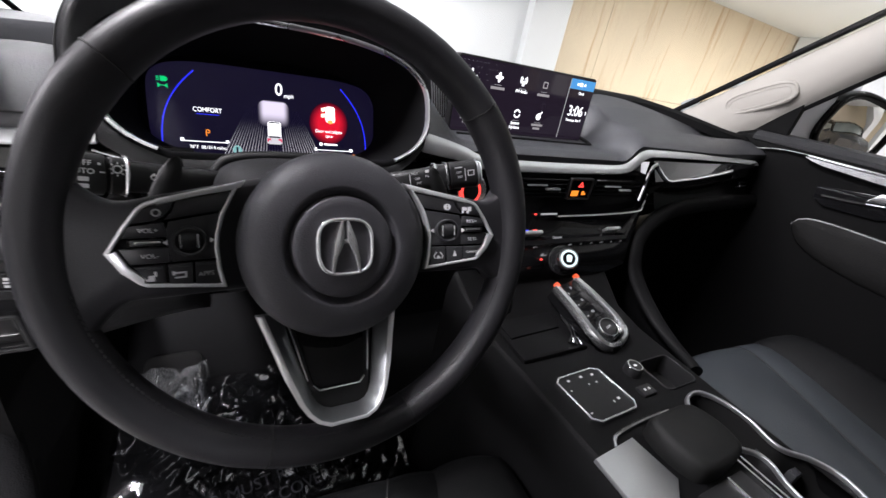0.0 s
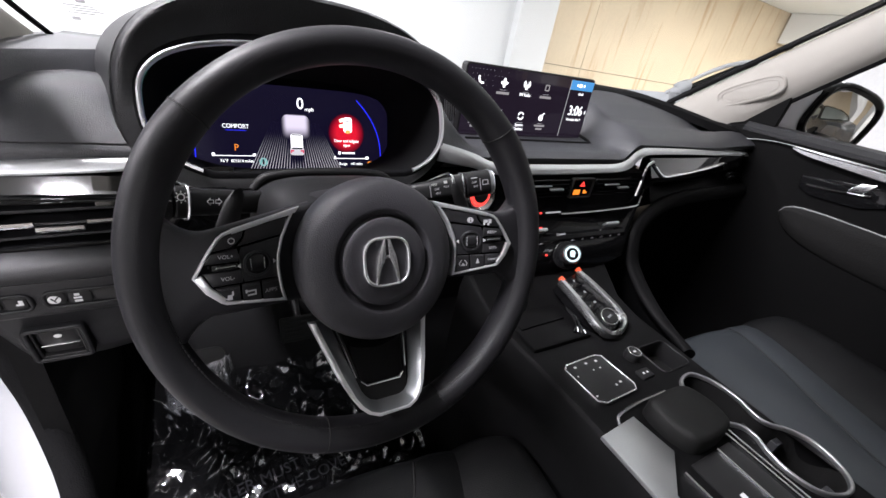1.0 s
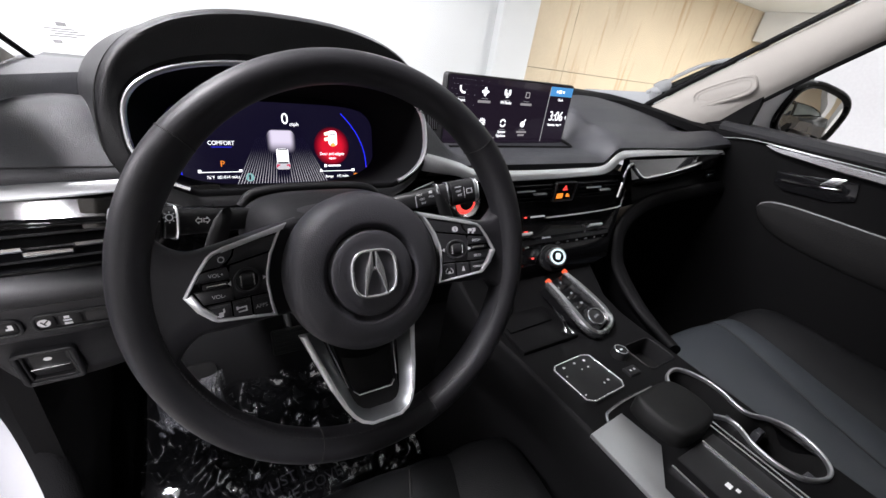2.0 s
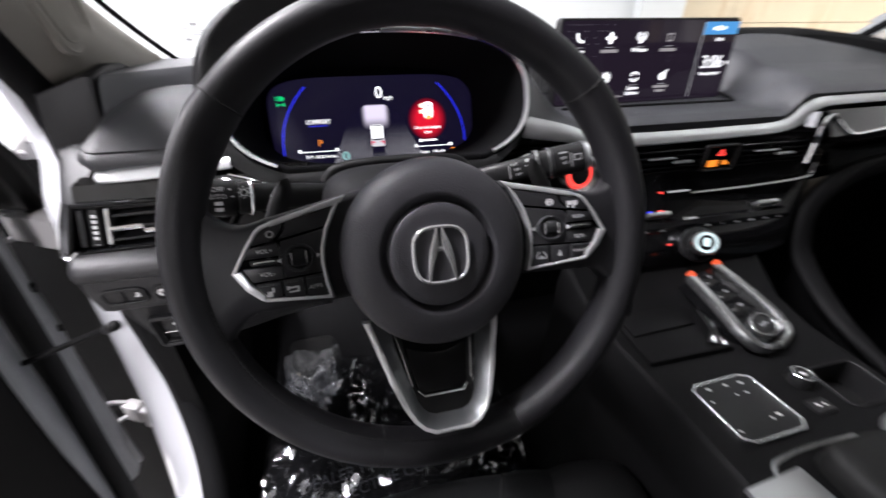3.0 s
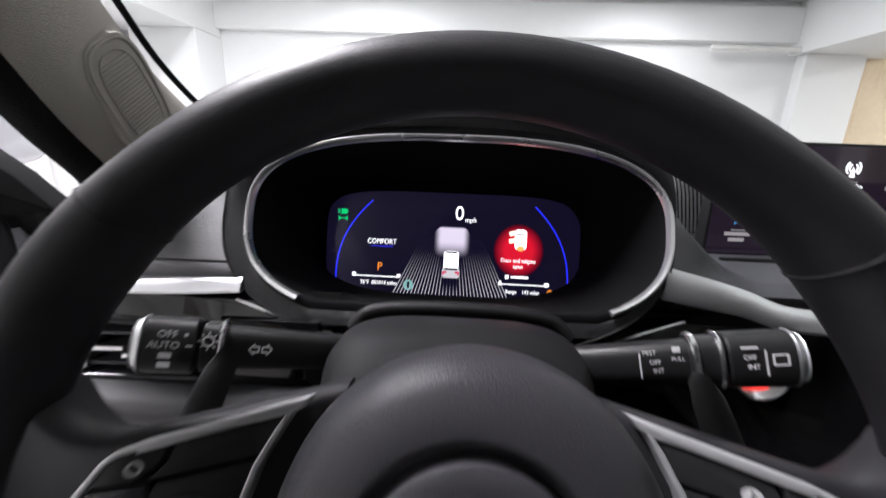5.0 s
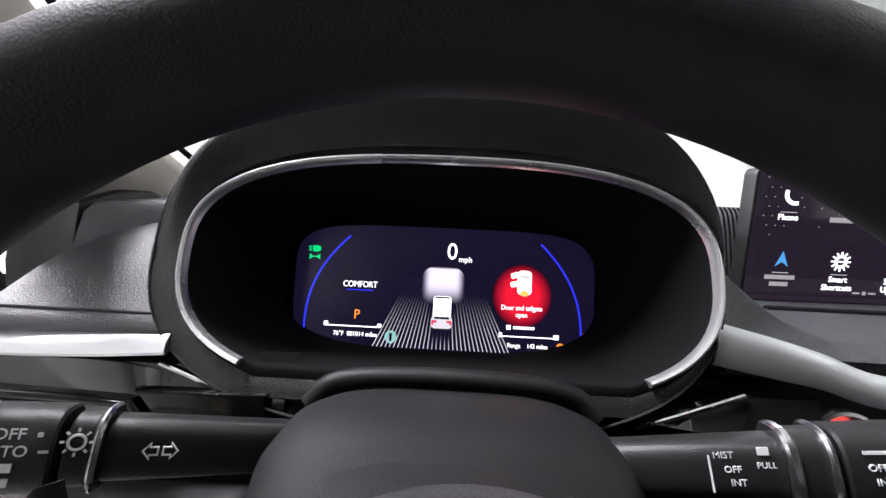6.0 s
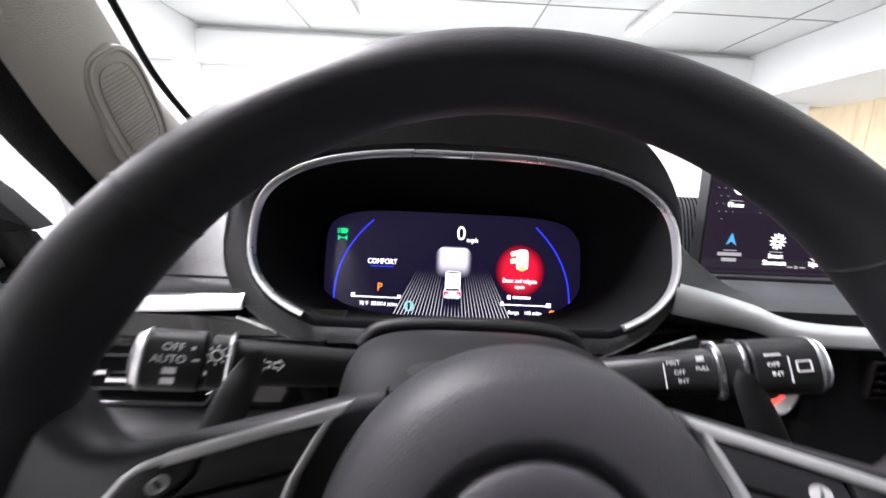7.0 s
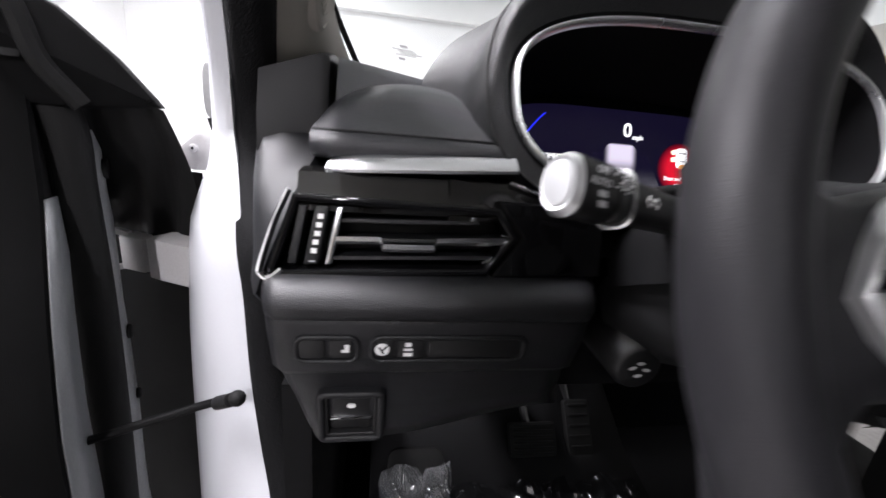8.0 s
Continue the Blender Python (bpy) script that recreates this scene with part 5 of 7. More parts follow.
def stalk(name, s, label):
    base = Vector((s * 0.060, 0.112 if s < 0 else 0.106, 1.137 if s < 0 else 1.139))
    tip = Vector((-0.178, 0.0680, 1.161) if s < 0 else (0.191, 0.0830, 1.167))
    ax = (tip - base).normalized()
    L = (tip - base).length
    back = Vector((0, -1, 0.35))
    w = (back - ax * back.dot(ax)).normalized()
    v = w.cross(ax)
    m = Matrix((( *ax, 0), (*v, 0), (*w, 0), (0, 0, 0, 1))).transposed()
    m.translation = base
    st = thing(name, label, "control stalk", m)

    def seg(nm, a, b, ra, rb, mat, k=3.0):
        bm = bmesh.new()
        surf(bm, [[(u, r * 1.0 * y, r * 0.8 * z) for y, z in superoval(1, 1, 1, k, 28)] for u, r in ((a, ra * 0.93), (a + 0.001, ra), (b - 0.001, rb), (b, rb * 0.93))], close_u=True, caps=True)
        return part(nm, bm, mat, st)
    r0, r1, k0, k1 = (0.655, 0.675, 0.765, 0.965) if s < 0 else (0.595, 0.625, 0.73, 0.965)
    seg("arm", 0.0, L * r0, 0.0105, 0.0125, BLACK)
    seg("ring", L * r0, L * r1, 0.0165, 0.0165, SILVER)
    seg("collar", L * r1, L * (k0 - 0.02), 0.0142, 0.0142, BLACK)
    if s > 0:
        seg("ring", L * 0.695, L * 0.715, 0.0165, 0.0165, SILVER)
    seg("knob", L * k0, L * k1, 0.0155, 0.0155, BLACK)
    seg("end_cap", L * k1, L * 1.0, 0.0162, 0.0140, SATIN if s < 0 else DARKSATIN, 2.3)
    seg("end_face", L * 0.999, L * 1.012, 0.0135, 0.0115, WHEELTRIM, 2.2)
    up = 1 if s > 0 else -1
    def tx(body, size, u, vv, wide=1.0, surface=0.0126):
        mm = Matrix.Translation((u, vv, surface)) @ Matrix.Rotation(0 if s > 0 else math.pi, 4, "Z")
        lettering("print", body, size, mm, SOFTPRINT, st, wide=wide)
    def br(spots, surface=0.0126):
        bars("print", spots, SOFTPRINT, st, surface)
    if s < 0:
        tx("OFF", 0.0055, L * 0.87, -0.008)
        tx("AUTO", 0.0055, L * 0.88, -0.002)
        br([(L * 0.80, -0.008, 0.0016, 0.0016), (L * 0.785, -0.002, 0.003, 0.001), (L * 0.87, 0.0035, 0.006, 0.003), (L * 0.87, 0.0085, 0.006, 0.003)])
        bm = bmesh.new()
        frame_ring(bm, circle(0.0032, 14), 0.0009, 0.0, 0.0004, at(L * 0.715, -0.005, 0.0115), 0.0001)
        for i in range(8):
            a = i * math.pi / 4
            box(bm, (-0.0004, 0.0038, 0), (0.0004, 0.0052, 0.0004), 0, at(L * 0.715, -0.005, 0.0115, math.degrees(a)))
        part("print", bm, PRINT, st)
        bm = bmesh.new()
        for k in (-1, 1):
            frame_ring(bm, [(k * 0.0065, 0), (k * 0.0035, 0.0035), (k * 0.0035, 0.0018), (k * 0.0006, 0.0018), (k * 0.0006, -0.0018), (k * 0.0035, -0.0018), (k * 0.0035, -0.0035)], 0.0006, 0.0094, 0.0102, at(L * 0.50, -0.001), 0.0001)
        part("print", bm, PRINT, st)
    else:
        tx("MIST", 0.0036, L * 0.435, 0.007, surface=0.0098)
        tx("OFF", 0.0036, L * 0.455, 0.0015, surface=0.0098)
        tx("INT", 0.0036, L * 0.465, -0.0035, surface=0.0098)
        tx("PULL", 0.0032, L * 0.545, 0.003, surface=0.0098)
        br([(L * 0.54, 0.0085, 0.004, 0.003), (L * 0.395, 0.0, 0.0007, 0.014)], 0.0098)
        tx("OFF", 0.0036, L * 0.80, 0.003)
        tx("INT", 0.0036, L * 0.81, -0.002)
        br([(L * 0.80, 0.0085, 0.008, 0.0012), (L * 0.905, 0.0042, 0.006, 0.0007), (L * 0.905, -0.0012, 0.006, 0.0007), (L * 0.88, 0.0015, 0.0007, 0.006), (L * 0.93, 0.0015, 0.0007, 0.006), (L * 0.855, 0.0, 0.0006, 0.014)])
    return st


stalk("indicator_stalk", -1, "black light and indicator stalk with white markings")
stalk("wiper_stalk", 1, "black wiper stalk with white markings")
def PADDLE(t):
    """Middle and half width of a paddle blade from its foot to its tip."""
    return (PAD_FOOT.lerp(PAD_TIP, t)), 0.0105 * (1 - 0.25 * t) * (1 - max(0, t - 0.85) * 4)


PAD_FOOT, PAD_TIP = Vector((0.118, 0.0, -0.040)), Vector((0.100, 0.052, -0.036))
for s in (-1, 1):
    pd = thing("paddle_shifter", "black paddle shifter behind the steering wheel spoke", "paddle", WM, "gear paddles")
    bm = bmesh.new()
    rows = []
    for t in (0, 0.12, 0.3, 0.5, 0.7, 0.88, 0.97, 1.0):
        c, hw = PADDLE(t)
        rows.append([(s * (c[0] - hw), c[1] + hw * 0.35, c[2]), (s * (c[0] - hw * 0.6), c[1] + hw * 0.2, c[2] + 0.0025), (s * (c[0] + hw * 0.6), c[1] - hw * 0.2, c[2] + 0.0025), (s * (c[0] + hw), c[1] - hw * 0.35, c[2]), (s * c[0], c[1], c[2] - 0.003)])
    surf(bm, rows, close_u=True, caps=True)
    part("blade", bm, BLACK, pd, angle=60)
    bm = bmesh.new()
    sweep(bm, [(s * 0.060, 0.0, -0.05), (s * 0.085, 0.004, -0.048), (s * 0.108, 0.008, -0.044)], circle(0.006, 8))
    part("arm", bm, BLACK, pd)

# engine start button right of the wheel
sb = thing("start_button", "round engine start button with lit red ring", "button", plane_frame((0.240, 0.163, 1.1135), 14, 4))
bm = bmesh.new()
prism(bm, circle(0.0135, 32), -0.010, 0.003, 0.0015)
part("cap", bm, BLACK, sb)
bm = bmesh.new()
frame_ring(bm, circle(0.0172, 40), 0.0034, -0.010, 0.0025)
part("light_ring", bm, REDLINE, sb)
bm = bmesh.new()
surf(bm, [[(r * math.cos(2 * math.pi * i / 40), r * math.sin(2 * math.pi * i / 40), w) for i in range(40)] for r, w in ((0.0176, -0.010), (0.0178, 0.000), (0.0235, 0.0045), (0.0255, 0.0040), (0.0265, 0.0010), (0.0265, -0.012))], close_u=True)
part("bezel", bm, SILVER, sb)

# ---- centre display ----
cd = thing("centre_display", "wide black centre touchscreen showing app icons and a clock", "display", plane_frame((0.404, 0.291, 1.229), 2, 2))
bm = bmesh.new()
prism(bm, rrect(0.306, 0.116, 0.006, 4), -0.014, 0.0, 0.0015)
part("housing", bm, BLACK, cd)
bm = bmesh.new()
prism(bm, rrect(0.300, 0.110, 0.005, 4), -0.002, 0.0008)
scr = part("screen", bm, SCREENGLASS, cd, "lit glossy touchscreen", smooth=False)
bm = bmesh.new()
box(bm, (-0.09, -0.09, -0.045), (0.09, -0.04, -0.012), 0.006)
part("foot", bm, BLACK, cd)


def stext(name, body, size, u, v, mat=W_GLOW, wide=0.95, w=0.0012):
    return lettering(name, body, size, at(u, v, w), mat, scr, wide=wide)


bars("clock_banner", [(0.119, 0.044, 0.062, 0.017)], CYAN_GLOW, scr, 0.0009)
bars("banner_mark", [(0.106, 0.044, 0.004, 0.004), (0.114, 0.044, 0.007, 0.006), (0.124, 0.044, 0.004, 0.004)], W_GLOW, scr, 0.0014)
bars("divider", [(0.087, 0.0, 0.0012, 0.104)], DIM_GLOW, scr, 0.0009)
stext("clock_label", "Clock", 0.0065, 0.120, 0.029)
stext("clock_time", "3:06", 0.026, 0.118, -0.003, wide=0.9)
stext("clock_date", "Thursday, May 9", 0.0062, 0.118, -0.019)
PINK = glow("pale_glow", (0.8, 0.75, 0.8), 0.5)
for k, (u, v, body) in enumerate(((-0.122, 0.033, "Phone"), (-0.072, 0.033, ""), (-0.021, 0.033, "FM Radio"), (0.029, 0.033, ""), (-0.121, -0.019, ""), (-0.070, -0.019, "Smart\nShortcuts"), (-0.020, -0.019, "System\nUpdates"), (0.031, -0.019, ""))):
    bm = bmesh.new()
    if k == 0:
        flat_strip(bm, arc_pts(0.004, 0.004, 0.008, 160, 290, 8), 0.003, 0.001)
    elif k == 1:
        for a in range(0, 360, 90):
            prism(bm, circle(0.0026, 8, 0.0036), 0.001, 0.0014, 0, Matrix.Rotation(radians(a), 4, "Z") @ at(0, 0.0042))
        box(bm, (-0.001, -0.007, 0.001), (0.001, 0.007, 0.0014))
    elif k == 2:
        flat_strip(bm, arc_pts(0, 0.002, 0.007, 130, 230, 6), 0.0014, 0.001)
        flat_strip(bm, arc_pts(0, 0.002, 0.007, -50, 50, 6), 0.0014, 0.001)
        flat_strip(bm, arc_pts(0, 0.002, 0.004, 120, 240, 6), 0.0014, 0.001)
        flat_strip(bm, arc_pts(0, 0.002, 0.004, -60, 60, 6), 0.0014, 0.001)
        prism(bm, [(-0.0028, -0.007), (0.0028, -0.007), (0, 0.003)], 0.001, 0.0014)
    elif k == 3:
        frame_ring(bm, rrect(0.011, 0.011, 0.002, 3), 0.002, 0.001, 0.0014, None, 0.0001)
    elif k == 4:
        prism(bm, [(-0.0055, -0.006), (0, -0.002), (0.0055, -0.006), (0, 0.007)], 0.001, 0.0014)
    elif k == 5:
        frame_ring(bm, circle(0.0055, 18), 0.002, 0.001, 0.0014, None, 0.0001)
        for a in range(0, 360, 30):
            box(bm, (-0.0006, 0.005, 0.001), (0.0006, 0.0085, 0.0014), 0, Matrix.Rotation(radians(a), 4, "Z"))
        box(bm, (-0.004, -0.0006, 0.001), (0.004, 0.0006, 0.0014))
    elif k == 6:
        flat_strip(bm, arc_pts(0, 0, 0.006, 20, 170, 8), 0.0022, 0.001)
        flat_strip(bm, arc_pts(0, 0, 0.006, 200, 350, 8), 0.0022, 0.001)
    else:
        prism(bm, circle(0.0055, 18), 0.001, 0.0014, 0, at(-0.001, -0.001))
        flat_strip(bm, [(0.001, 0.003), (0.006, 0.008)], 0.0022, 0.001)
    bm.transform(at(u, v, 0))
    part("icon", bm, CYAN_GLOW if k == 4 else (PINK if k == 3 else W_GLOW), scr, smooth=False)
    bars("icon_line", [(u, v - 0.0115, 0.014, 0.0006)], DIM_GLOW, scr, 0.001)
    if body:
        stext("icon_name", body, 0.0072, u, v - (0.016 if "\n" not in body else 0.0195))
    else:
        bars("icon_name", [(u, v - 0.0165, 0.028, 0.0042)] if v > 0 else [(u, v - 0.0155, 0.026, 0.0036), (u, v - 0.0215, 0.016, 0.0036)], PINK, scr, 0.001)
bars("page_dots", [(-0.045, -0.046, 0.003, 0.003), (-0.052, -0.046, 0.006, 0.0015), (-0.038, -0.046, 0.006, 0.0015)], PINK, scr, 0.001)
random.seed(4)
bars("screen_dots", [(-0.143 + 0.0075 * i + (0.0037 if j % 2 else 0), 0.05 - 0.008 * j, 0.0007, 0.0007) for i in range(20) for j in range(7) if random.random() < 1.05 - i / 14 - j * 0.10], DIM_GLOW, scr, 0.0009, None, True)
bars("arrow_mark", [(0.146, -0.004, 0.0016, 0.006)], W_GLOW, scr, 0.001)

# ---- centre stack ----
stack = thing("centre_stack", "gloss black centre stack with vents, climate buttons and lit markings", "centre stack")


def face(x, z):
    """Depth of the stack's face at a height."""
    pts = ((1.155, 0.150), (1.12, 0.146), (1.08, 0.138), (1.05, 0.125), (1.03, 0.105), (1.01, 0.10), (0.98, 0.10))
    for (z0, y0), (z1, y1) in zip(pts[:-1], pts[1:]):
        if z >= z1:
            return y0 + (y1 - y0) * (z0 - z) / (z0 - z1)
    return 0.10


bm = bmesh.new()
rows = []
for x, lim in ((0.13, 1.09), (0.17, 1.085), (0.22, 1.04), (0.26, 1.0), (0.30, 0.98), (0.35, 0.98), (0.42, 0.98), (0.48, 0.98), (0.53, 0.99), (0.56, 1.0), (0.59, 1.05), (0.61, 1.09)):
    rows.append([(x, 0.19, 1.150)] + [(x, face(x, 1.150 - (1.150 - lim) * i / 10) + 0.003 + ramp(x, 0.25, 0.29, 0.020, 0), 1.150 - (1.150 - lim) * i / 10) for i in range(11)] + [(x, 0.20, lim)])
surf(bm, rows)
part("panel", bm, GLOSS, stack, angle=50)
for x0, x1 in ((0.30, 0.405), (0.465, 0.575)):
    bm = bmesh.new()
    frame_ring(bm, [(x0, 1.112), (x1, 1.112), (x1 + 0.012, 1.124), (x1 + 0.004, 1.142), (x0, 1.142)], 0.003, -0.006, 0.003, Matrix(((1, 0, 0, 0), (0, 0, -1, 0.147), (0, 1, 0, 0), (0, 0, 0, 1))))
    part("vent_frame", bm, GLOSS, stack)
    for z in (1.120, 1.127, 1.134):
        bm = bmesh.new()
        box(bm, (x0 + 0.004, 0.142, z - 0.001), (x1, 0.16, z + 0.001), 0.0005)
        part("slat", bm, GLOSS, stack)
    bm = bmesh.new()
    box(bm, (x0 + 0.022, 0.139, 1.1320), (x0 + 0.060, 0.143, 1.1338), 0.0007)
    part("slat_tab", bm, SATIN, stack)
    bm = bmesh.new()
    box(bm, (x0 + 0.058, 0.137, 1.1262), (x0 + 0.086, 0.143, 1.1286), 0.0008)
    part("slat_tab", bm, SATIN, stack)
FM = Matrix(((1, 0, 0, 0.4335), (0, 0, -1, 0.144), (0, 1, 0, 1.127), (0, 0, 0, 1)))
bm = bmesh.new()
frame_ring(bm, rrect(0.052, 0.036, 0.004), 0.003, -0.004, 0.003, FM)
hz = part("hazard_panel", bm, BLACK, stack)
bm = bmesh.new()
prism(bm, rrect(0.044, 0.029, 0.003), -0.004, 0.0006, 0.0004, FM)
part("hazard_face", bm, GLOSS, hz)
bm = bmesh.new()
frame_ring(bm, [(-0.006, 0.003), (0.006, 0.003), (0, 0.012)], 0.0016, 0.0006, 0.0014, FM, 0.0002)
part("hazard_triangle", bm, REDLINE, hz)
bm = bmesh.new()
box(bm, (-0.017, -0.012, 0.0006), (-0.002, -0.003, 0.0012), 0, FM)
box(bm, (0.006, -0.010, 0.0006), (0.011, -0.004, 0.0012), 0, FM)
box(bm, (0.012, -0.010, 0.0006), (0.015, -0.007, 0.0012), 0, FM)
part("airbag_lamp", bm, ORANGE, hz)
# climate bank: a glossy bar with slim keys that lean along it
bm = bmesh.new()
surf(bm, [[(x, 0.134, 1.052), (x, 0.121, 1.050), (x, 0.116, 1.045), (x, 0.116, 1.036), (x, 0.122, 1.032), (x, 0.134, 1.031)] for x in (0.285, 0.35, 0.42, 0.50, 0.56)], caps=True)
part("climate_bar", bm, GLOSS, stack)
for i in range(11):
    x = 0.30 + 0.0245 * i
    if abs(x - 0.386) < 0.02:
        continue
    bm = bmesh.new()
    prism(bm, rrect(0.020, 0.0085, 0.002, 3), 0, 0.0009, 0.0004, Matrix(((1, 0, 0, x), (0, 0, -1, 0.1162), (0, 1, 0, 1.0405), (0, 0, 0, 1))))
    part("climate_button", bm, GLOSS, stack)
    bm = bmesh.new()
    w = 0.0022 + 0.0012 * (i % 3)
    box(bm, (x - w, 0.1146, 1.0400), (x + w, 0.1152, 1.0412))
    box(bm, (x - w * 0.5, 0.1146, 1.0412), (x + w * 0.5, 0.1152, 1.0426))
    part("climate_mark", bm, material("soft_print", (0.35, 0.35, 0.36), 0.5, vary=0), stack)
for x, z, c in ((0.335, 1.062, BLUE_GLOW), (0.352, 1.062, REDLINE)):
    bm = bmesh.new()
    box(bm, (x - 0.004, 0.130, z), (x + 0.004, 0.1305, z + 0.002))
    part("temperature_mark", bm, c, stack)
for x in (0.345, 0.525):
    bm = bmesh.new()
    prism(bm, rrect(0.034, 0.006, 0.002, 3), -0.012, 0.003, 0.0015, Matrix(((1, 0, 0, x), (0, 0.75, -0.66, 0.124), (0, 0.66, 0.75, 1.062), (0, 0, 0, 1))))
    part("temperature_lever", bm, SATIN, stack)
for x, z in ((0.352, 1.085), (0.357, 1.024)):
    bm = bmesh.new()
    box(bm, (x - 0.002, face(x, z) - 0.001, z), (x + 0.002, face(x, z) + 0.001, z + 0.002))
    part("indicator_lamp", bm, REDLINE, stack)
bm = bmesh.new()
box(bm, (0.362, 0.137, 1.0855), (0.395, 0.1385, 1.0875))
part("print_line", bm, DIM_GLOW, stack)
lettering("print", "Dynamic", 0.0058, Matrix(((1, 0, 0, 0.388), (0, 0.5, -0.866, 0.1145), (0, 0.866, 0.5, 1.0565), (0, 0, 0, 1))), SOFTPRINT, stack)
bm = bmesh.new()
sweep(bm, smooth_path([(0.605, 0.142, 1.120), (0.60, 0.138, 1.10), (0.585, 0.134, 1.09), (0.50, 0.138, 1.083), (0.40, 0.140, 1.081)], 6), circle(0.0022, 6))
part("edge_trim", bm, CHROME, stack)

# gloss side wing with chrome edge on the passenger's side
wing = thing("dash_wing", "gloss black passenger dash panel with bright angular edge", "dash panel")
bm = bmesh.new()
rows = []
for i in range(16):
    x = 0.60 + 0.47 * i / 15
    y = 0.152 + 0.05 * (i / 15) ** 2
    zt = 1.180
    zb = 1.135 + 0.012 * (i / 15) if i > 1 else 1.11
    zm = 1.146 + 0.034 * (i / 15) ** 1.1
    rows.append([(x, y + 0.03, zt), (x, y, zt - 0.001), (x, y - 0.55 * (zt - zm), zm), (x, y - 0.55 * (zt - zm) + 0.002, zm - 0.003), (x, y + 0.003, zb), (x, y + 0.02, zb - 0.006), (x, y + 0.025, zb - 0.05), (x, y + 0.04, zb - 0.06)])
surf(bm, rows)
part("panel", bm, BANDGLOSS, wing, angle=50)
bm = bmesh.new()
sweep(bm, [Vector(p) for p in ((0.588, 0.142, 1.108), (0.588, 0.142, 1.132), (0.587, 0.143, 1.156), (0.593, 0.144, 1.170), (0.601, 0.144, 1.173), (0.608, 0.145, 1.168), (0.622, 0.138, 1.155), (0.632, 0.134, 1.149), (0.645, 0.134, 1.1475), (0.72, 0.1385, 1.153), (0.80, 0.1465, 1.1605), (0.87, 0.155, 1.168))], circle(0.0034, 8), up=(0, -1, 0.2))
part("edge_trim", bm, CHROME, wing)
bm = bmesh.new()
frame_ring(bm, rrect(0.06, 0.020, 0.006), 0.003, -0.004, 0.003, plane_frame((1.0, 0.185, 1.128), 0, 10))
sv = part("side_vent", bm, GLOSS, wing)
bm = bmesh.new()
box(bm, (-0.02, -0.002, 0), (0.02, 0.002, 0.003), 0.001, plane_frame((1.0, 0.183, 1.128), 0, 10))
part("slat_tab", bm, CHROME, sv)

# glove box and lower passenger dash
gb = thing("glove_box", "dark soft lower dash and glove box on the passenger side", "glove box")
ROLL = smooth_path([(1.09, 0.185, 1.088), (0.98, 0.178, 1.089), (0.88, 0.170, 1.088), (0.78, 0.160, 1.086), (0.71, 0.150, 1.081), (0.665, 0.141, 1.071), (0.634, 0.134, 1.055), (0.614, 0.126, 1.034), (0.604, 0.114, 1.008), (0.600, 0.098, 0.980), (0.600, 0.070, 0.954), (0.600, 0.030, 0.928), (0.592, -0.02, 0.912), (0.575, -0.08, 0.905)], 6)
bm = bmesh.new()
sweep(bm, ROLL, [(0.017 * math.cos(2 * math.pi * i / 16), 0.010 * math.sin(2 * math.pi * i / 16)) for i in range(16)], up=(0, -1, 0.3))
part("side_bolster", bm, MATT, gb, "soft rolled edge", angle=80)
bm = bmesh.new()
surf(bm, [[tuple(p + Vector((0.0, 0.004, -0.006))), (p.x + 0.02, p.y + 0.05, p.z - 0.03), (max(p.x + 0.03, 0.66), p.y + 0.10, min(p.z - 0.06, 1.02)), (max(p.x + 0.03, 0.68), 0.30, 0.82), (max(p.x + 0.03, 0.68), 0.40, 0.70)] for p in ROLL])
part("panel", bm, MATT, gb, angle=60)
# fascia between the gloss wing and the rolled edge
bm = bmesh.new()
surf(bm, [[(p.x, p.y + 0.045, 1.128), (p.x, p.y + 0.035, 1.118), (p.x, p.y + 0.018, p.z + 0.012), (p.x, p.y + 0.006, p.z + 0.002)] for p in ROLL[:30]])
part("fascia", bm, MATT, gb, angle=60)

# ---- console ----
con = thing("centre_console", "black centre console with piano black and silver fittings", "console")
SECT = ((0.13, 1.00, 0.155), (0.09, 0.975, 0.15), (0.05, 0.952, 0.143), (0.0, 0.947, 0.135), (-0.035, 0.947, 0.132), (-0.15, 0.947, 0.128), (-0.30, 0.947, 0.128), (-0.60, 0.947, 0.128))
for s in (-1, 1):
    bm = bmesh.new()
    surf(bm, [[(0.375 + s * (hw + 0.010), y, 0.50), (0.375 + s * (hw + 0.006), y, zl - 0.03), (0.375 + s * hw, y, zl - 0.006), (0.375 + s * (hw - 0.003), y, zl - 0.0015), (0.375 + s * (hw - 0.006), y, zl)] for y, zl, hw in SECT])
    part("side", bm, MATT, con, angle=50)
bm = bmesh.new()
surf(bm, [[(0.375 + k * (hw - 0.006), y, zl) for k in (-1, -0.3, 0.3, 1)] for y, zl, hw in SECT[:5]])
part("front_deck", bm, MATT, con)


def with_holes(bm, outer, holes, z):
    edges = []
    for loop in (outer, *holes):
        vs = [bm.verts.new((u, v, z)) for u, v in loop]
        edges += [bm.edges.new((vs[i - 1], vs[i])) for i in range(len(vs))]
    bmesh.ops.triangle_fill(bm, use_beauty=True, edges=edges)
    return bm


